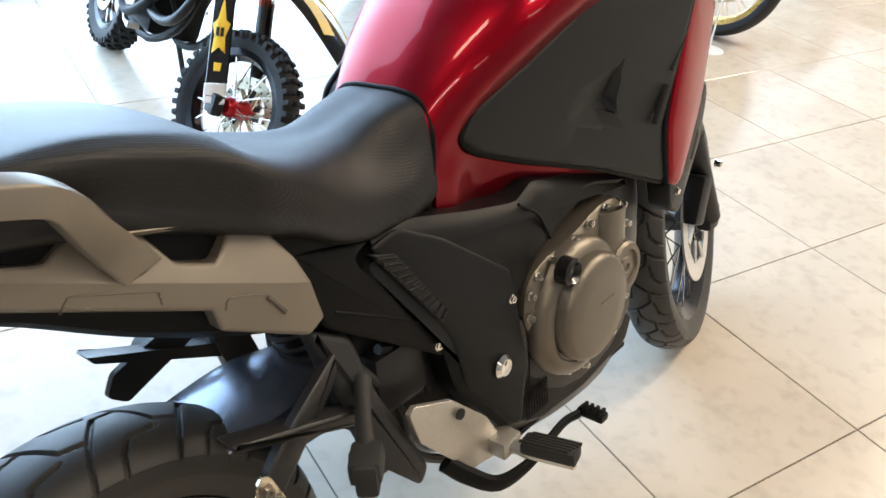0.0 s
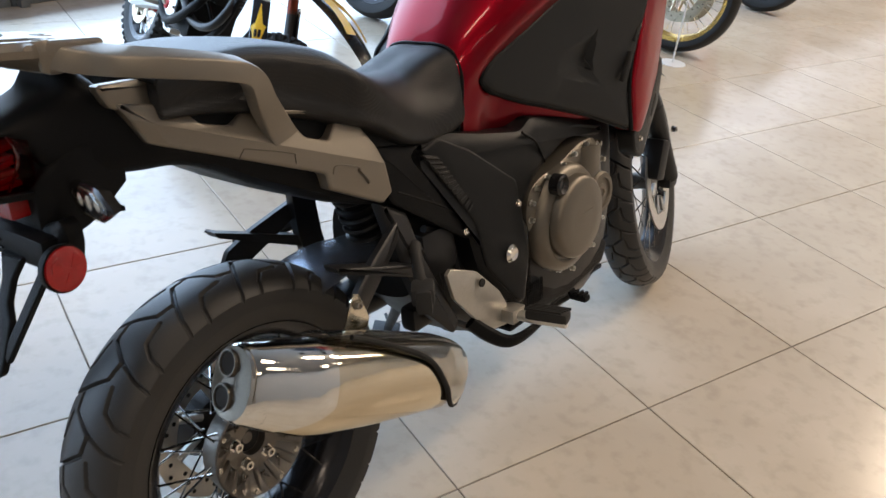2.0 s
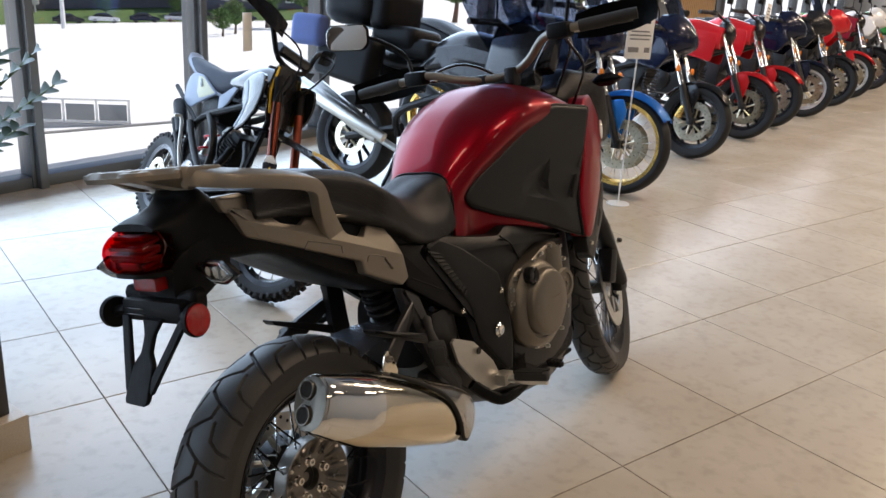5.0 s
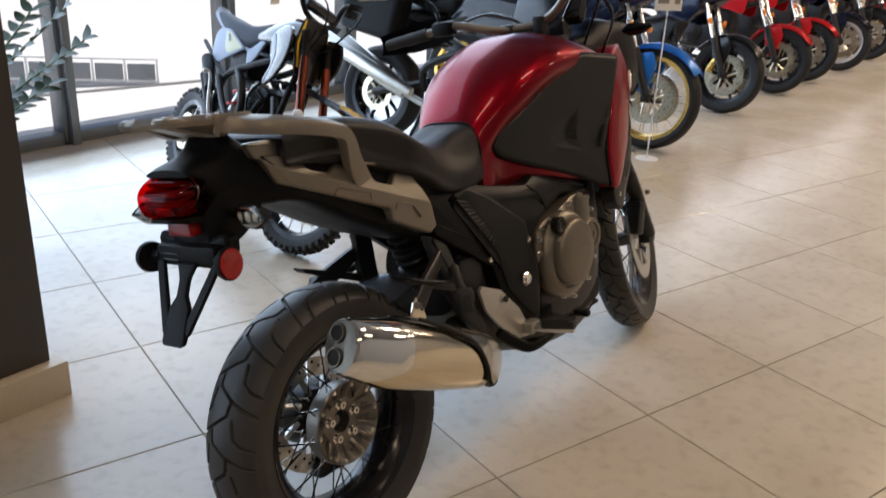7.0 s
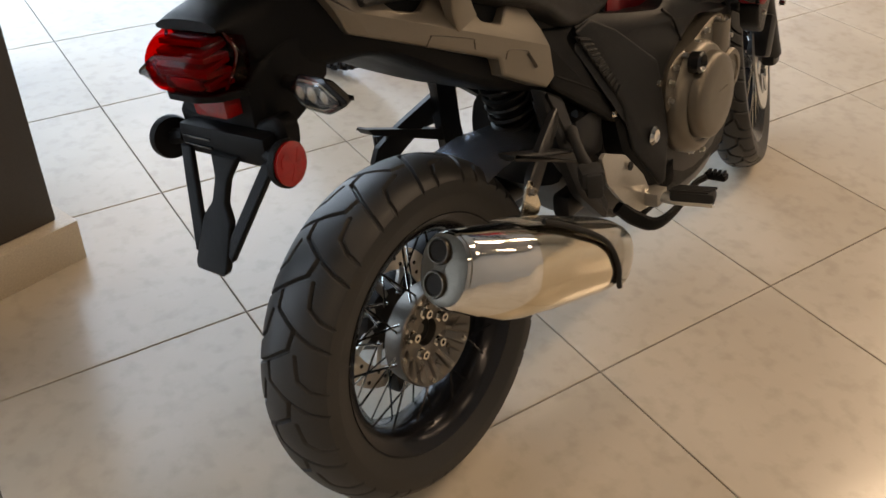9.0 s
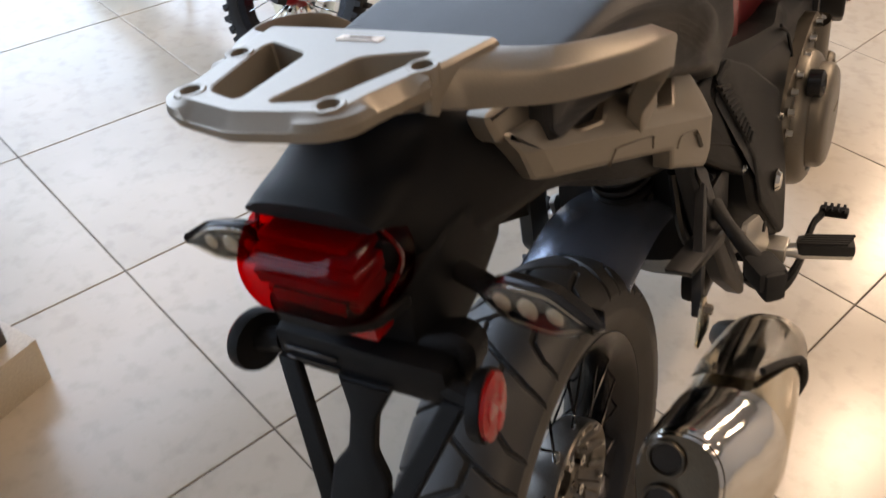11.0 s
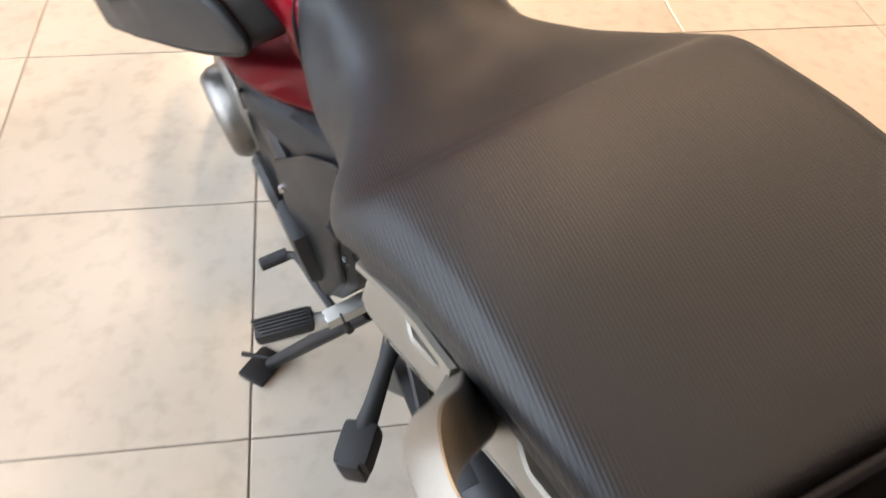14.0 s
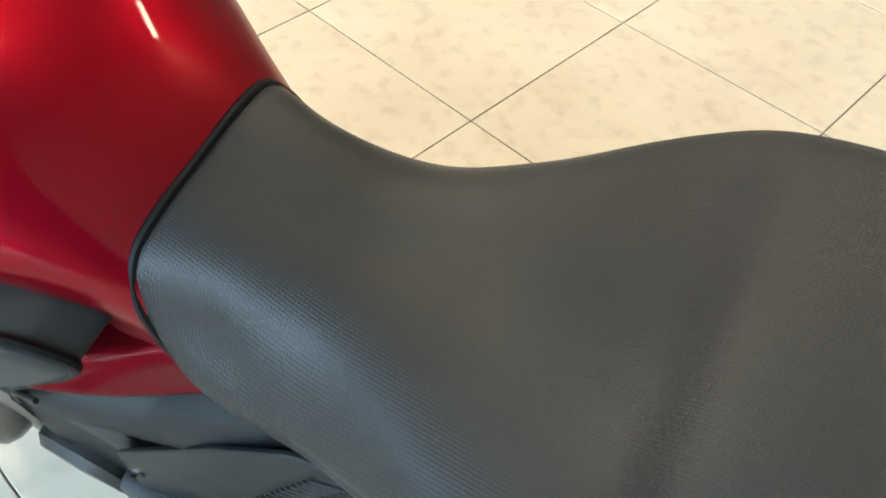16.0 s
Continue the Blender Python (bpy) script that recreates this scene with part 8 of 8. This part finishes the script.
bm = bmesh.new()
rows = [[tuple(FARM @ Vector((x, y, far_z(x, 2.2) + 0.06 + h * (1 + 5.5 * max(0.0, min(1.0, (-11 - x) / 6)))))) for x in np.linspace(-70, 45, 40)] for y, h in ((2.2, 0.0), (4.0, 0.35), (7.0, 0.75), (11.0, 1.2), (14.0, 1.5))]
skin(bm, rows)
tagged(part("lawn", bm, GRASS), "sunlit green lawn bank behind the parked cars", "lawn", kind="structure")
house = thing("far_building", FARM @ pose(0, 12.5, far_z(0, 12) - 0.3), "long low dark building with a pale roof edge", "building")
for name, at, size, mat in (("wall", (0.5, 4, 2.2), (25, 8, 4.6), FACADE), ("roof_edge", (0.0, 3.6, 4.9), (27, 9.5, 0.9), CONCRETE), ("upper_storey", (4.0, 8, 8.0), (18, 6, 6.0), FACADE), ("wing", (23.5, 3, 7.5), (20, 10, 16.0), FACADE), ("canopy", (-13.0, -1.0, 3.4), (7.5, 4, 1.1), CONCRETE)):
    bm = bmesh.new()
    block(bm, at, size, 0.05)
    part(name, bm, mat, house)
for k in range(3):
    bm = bmesh.new()
    tube(bm, [(-16.2 + 3.2 * k, -2.6, -0.2), (-16.2 + 3.2 * k, -2.6, 3.0)], 0.16, 10)
    part("canopy_post", bm, CONCRETE, house)
for x, z in [(15.2 + 3.6 * i, 5.6 + 3.6 * j) for i in range(5) for j in range(3)] + [(-2.5 + 3.0 * i, 8.2) for i in range(5)]:
    y = -2.06 if x > 13 else 4.94
    bm = bmesh.new()
    block(bm, (x, y, z), (1.5, 0.12, 2.1), 0.03)
    w = part("window", bm, WHITE_PL, house)
    bm = bmesh.new()
    block(bm, (x, y - 0.07, z), (1.1, 0.06, 1.7))
    part("pane", bm, P_BLACK, w)


def car(u, v, mat, turn):
    c = thing("parked_car", FARM @ pose(u, v, far_z(u, v), 0, 0, turn), "parked saloon car in the sunlit yard", "car", "parked cars")
    bm = bmesh.new()
    surf(bm, [[(x, y * 0.88, 0.35), (x, y, 0.55), (x, y * 0.98, h1), (x, y * 0.80, h2), (x, -y * 0.80, h2), (x, -y * 0.98, h1), (x, -y, 0.55), (x, -y * 0.88, 0.35)] for x, y, h1, h2 in ((-2.15, 0.70, 0.75, 0.80), (-1.9, 0.84, 0.85, 0.92), (-0.9, 0.88, 0.92, 0.98), (0.6, 0.88, 0.90, 0.95), (1.6, 0.86, 0.78, 0.86), (2.15, 0.68, 0.65, 0.70))], 18, 24, True, True)
    part("body", bm, mat, c)
    bm = bmesh.new()
    surf(bm, [[(x, y, 0.90), (x, y * 0.92, 0.9 + h * 0.6), (x, y * 0.75, 0.9 + h), (x, -y * 0.75, 0.9 + h), (x, -y * 0.92, 0.9 + h * 0.6), (x, -y, 0.90)] for x, y, h in ((-1.6, 0.70, 0.05), (-1.0, 0.78, 0.45), (0.0, 0.80, 0.52), (0.55, 0.78, 0.42), (1.15, 0.70, 0.04))], 14, 18, True, True)
    part("cabin", bm, P_BLACK, c)
    for x in (-1.3, 1.35):
        for y in (-0.80, 0.80):
            bm = bmesh.new()
            lathe(bm, [(0.18, -0.09), (0.30, -0.09), (0.32, 0), (0.30, 0.09), (0.18, 0.09)], (x, y, 0.32), "Y", 20)
            part("wheel", bm, RUBBER, c)


for k, (x, mat) in enumerate(((-4.9, P_BLACK), (0.0, P_WHITE), (5.6, P_NAVY), (10.5, P_SILVER), (14.8, P_BLACK), (20.0, P_NAVY))):
    car(x, 0.0, mat, (3, -4, 2, 0, 5, -2)[k])


def tree(u, v, z, h, r, seed):
    rn = random.Random(seed)
    t = thing("tree", FAC @ pose(u, v, z), "leafy green tree outside the window", "tree", "trees outside")
    bm = bmesh.new()
    tube(bm, [(0, 0, 0), (0.03 * h, 0, h * 0.35), (0.0, 0.02 * h, h * 0.8)], [0.045 * h, 0.03 * h, 0.01 * h], 9, 4)
    for k in range(7):
        a = 6.28 * k / 7
        z0 = h * (0.35 + 0.06 * k)
        tube(bm, [(0, 0, z0), (r * 0.4 * math.cos(a), r * 0.4 * math.sin(a), z0 + 0.12 * h), (r * 0.8 * math.cos(a), r * 0.8 * math.sin(a), z0 + 0.2 * h)], [0.018 * h, 0.011 * h, 0.004 * h], 6, 3)
    part("trunk", bm, BARK, t)
    V, F = [], []
    for k in range(1500):
        a, q, e = rn.uniform(0, 6.28), rn.random() ** 0.5, rn.uniform(-1, 1)
        rad = r * q * math.sqrt(max(0, 1 - e * e)) * (0.75 + 0.35 * math.sin(3 * a + seed))
        c = Vector((rad * math.cos(a), rad * math.sin(a), h * 0.68 + e * h * 0.36))
        s = r * rn.uniform(0.05, 0.10)
        m3 = Euler((rn.uniform(0, 6), rn.uniform(0, 6), rn.uniform(0, 6))).to_matrix()
        i = len(V)
        V += [tuple(c + m3 @ Vector(p)) for p in ((-s, 0, 0), (0, s * 0.6, s * 0.2), (s, 0, 0), (0, -s * 0.6, s * 0.2))]
        F.append((i, i + 1, i + 2, i + 3))
    me = bpy.data.meshes.new("crown")
    me.from_pydata(V, [], F)
    me.materials.append(TREE)
    ob = new("crown", me)
    ob.parent = t
    tagged(ob, kind="stuff")


for k, (ratio, away, h, r) in enumerate(((0.851, 60, 2.4, 1.2), (0.875, 64, 3.0, 1.4), (0.94, 75, 7.0, 3.0), (1.02, 70, 8.0, 3.4), (1.14, 72, 8.5, 3.6), (1.28, 70, 9.0, 4.0), (1.45, 70, 9.0, 4.2), (1.7, 62, 9.0, 4.2), (2.0, 58, 9.0, 4.2), (2.4, 52, 9.0, 4.2))):
    tree(-2.55 + ratio * away, away - 4.85, slope(away - 4.85) - 0.05, h, r, k)
for k, x in enumerate((0.2, 10.8)):
    q = FAC.inverted() @ FARM @ Vector((x, 6.0, 0))
    tree(q.x, q.y, far_z(x, 6.0) + 0.6, 3.6, 1.5, 20 + k)
post = thing("lamp_post", FAC @ pose(54.5, 90, slope(90)), "tall white lamp post in the yard", "lamp post")
bm = bmesh.new()
tube(bm, [(0, 0, 0), (0, 0, 3.0), (0, 0, 8.5)], [0.28, 0.24, 0.18], 12)
part("pole", bm, WHITE_PL, post)
bm = bmesh.new()
for s in (1, -1):
    tube(bm, [(0, 0, 8.3), (s * 0.5, 0, 8.9), (s * 1.3, 0, 9.0)], 0.05, 8, 3)
    block(bm, (s * 1.5, 0, 9.0), (0.6, 0.25, 0.1), 0.03)
part("arm", bm, WHITE_PL, post)
rail = thing("ramp_railing", FAC @ pose(8.4, 15.22, slope(15.22), 0, 0, -44.3), "white metal railing with dark panels on a pale ramp wall", "railing")
bm = bmesh.new()
block(bm, (-0.7, 0, -0.10), (6.4, 0.25, 0.5), 0.02)
part("ramp_wall", bm, CONCRETE, rail)
for k in range(9):
    bm = bmesh.new()
    block(bm, (-3.8 + 0.77 * k, 0, 0.42), (0.055, 0.055, 0.62), 0.006)
    part("post", bm, WHITE_PL, rail)
    if k < 8:
        bm = bmesh.new()
        block(bm, (-3.8 + 0.77 * (k + 0.5), 0, 0.42), (0.66, 0.02, 0.40), 0.004)
        part("panel", bm, FRAME, rail)
for z in (0.73, 0.19):
    bm = bmesh.new()
    block(bm, (-0.72, 0, z), (6.25, 0.045, 0.045), 0.006)
    part("rail", bm, WHITE_PL, rail)
bm = bmesh.new()
block(bm, (0, 0, 0.0), (13, 0.14, 0.10), 0.02)
tagged(thing("kerb", FAC @ pose(9.5, 13.4, slope(13.4), 0, -1.5, -18.6), "low grey kerb across the paved yard", "kerb"), kind="structure")
part("kerb_stone", bm, ASPHALT_DARK, bpy.data.objects["kerb"])


# ---- the tiled floor ----
floor = tagged(wall("floor", strip(U0, U1, V1, 0.06), -0.12, -0.004, GROUT), "floor of large polished beige tiles with thin dark joints", "floor")


def tile_rings(size, h=0.010, edge=0.0018):
    a, b = size / 2, size / 2 - edge
    v = [(x, y, z) for r, z in ((a, -h), (a, -edge * 0.6), (b, 0.0)) for x, y in ((-r, -r), (r, -r), (r, r), (-r, r))]
    f = [(8, 9, 10, 11)] + [(i + j, i + (j + 1) % 4, i + 4 + (j + 1) % 4, i + 4 + j) for i in (0, 4) for j in range(4)]
    return v, f


TV, TF = tile_rings(0.5965)
near, V, F = [], [], []
me = bpy.data.meshes.new("tile")
me.from_pydata(TV, [], TF)
me.materials.append(TILE)
for i in range(-14, 40):
    for j in range(-18, 26):
        c = Vector(((i + 0.5) * 0.6, (j + 0.5) * 0.6, 0))
        d = c - FRONT
        u, v = d.dot(ALONG), d.dot(OUT)
        if not (U0 - 0.1 < u < U1 and V1 - 0.1 < v < 0.0):
            continue
        if -6 <= i <= 9 and -6 <= j <= 6:
            ob = new("tile", me)
            ob.parent, ob.location = floor, c
        else:
            k = len(V)
            V += [(x + c.x, y + c.y, z) for x, y, z in TV]
            F += [tuple(q + k for q in f) for f in TF]
me2 = bpy.data.meshes.new("far_tiles")
me2.from_pydata(V, [], F)
me2.materials.append(TILE)
far = new("far_tiles", me2)
far.parent = floor
tagged(far, "polished beige floor tiles further off", kind="stuff")
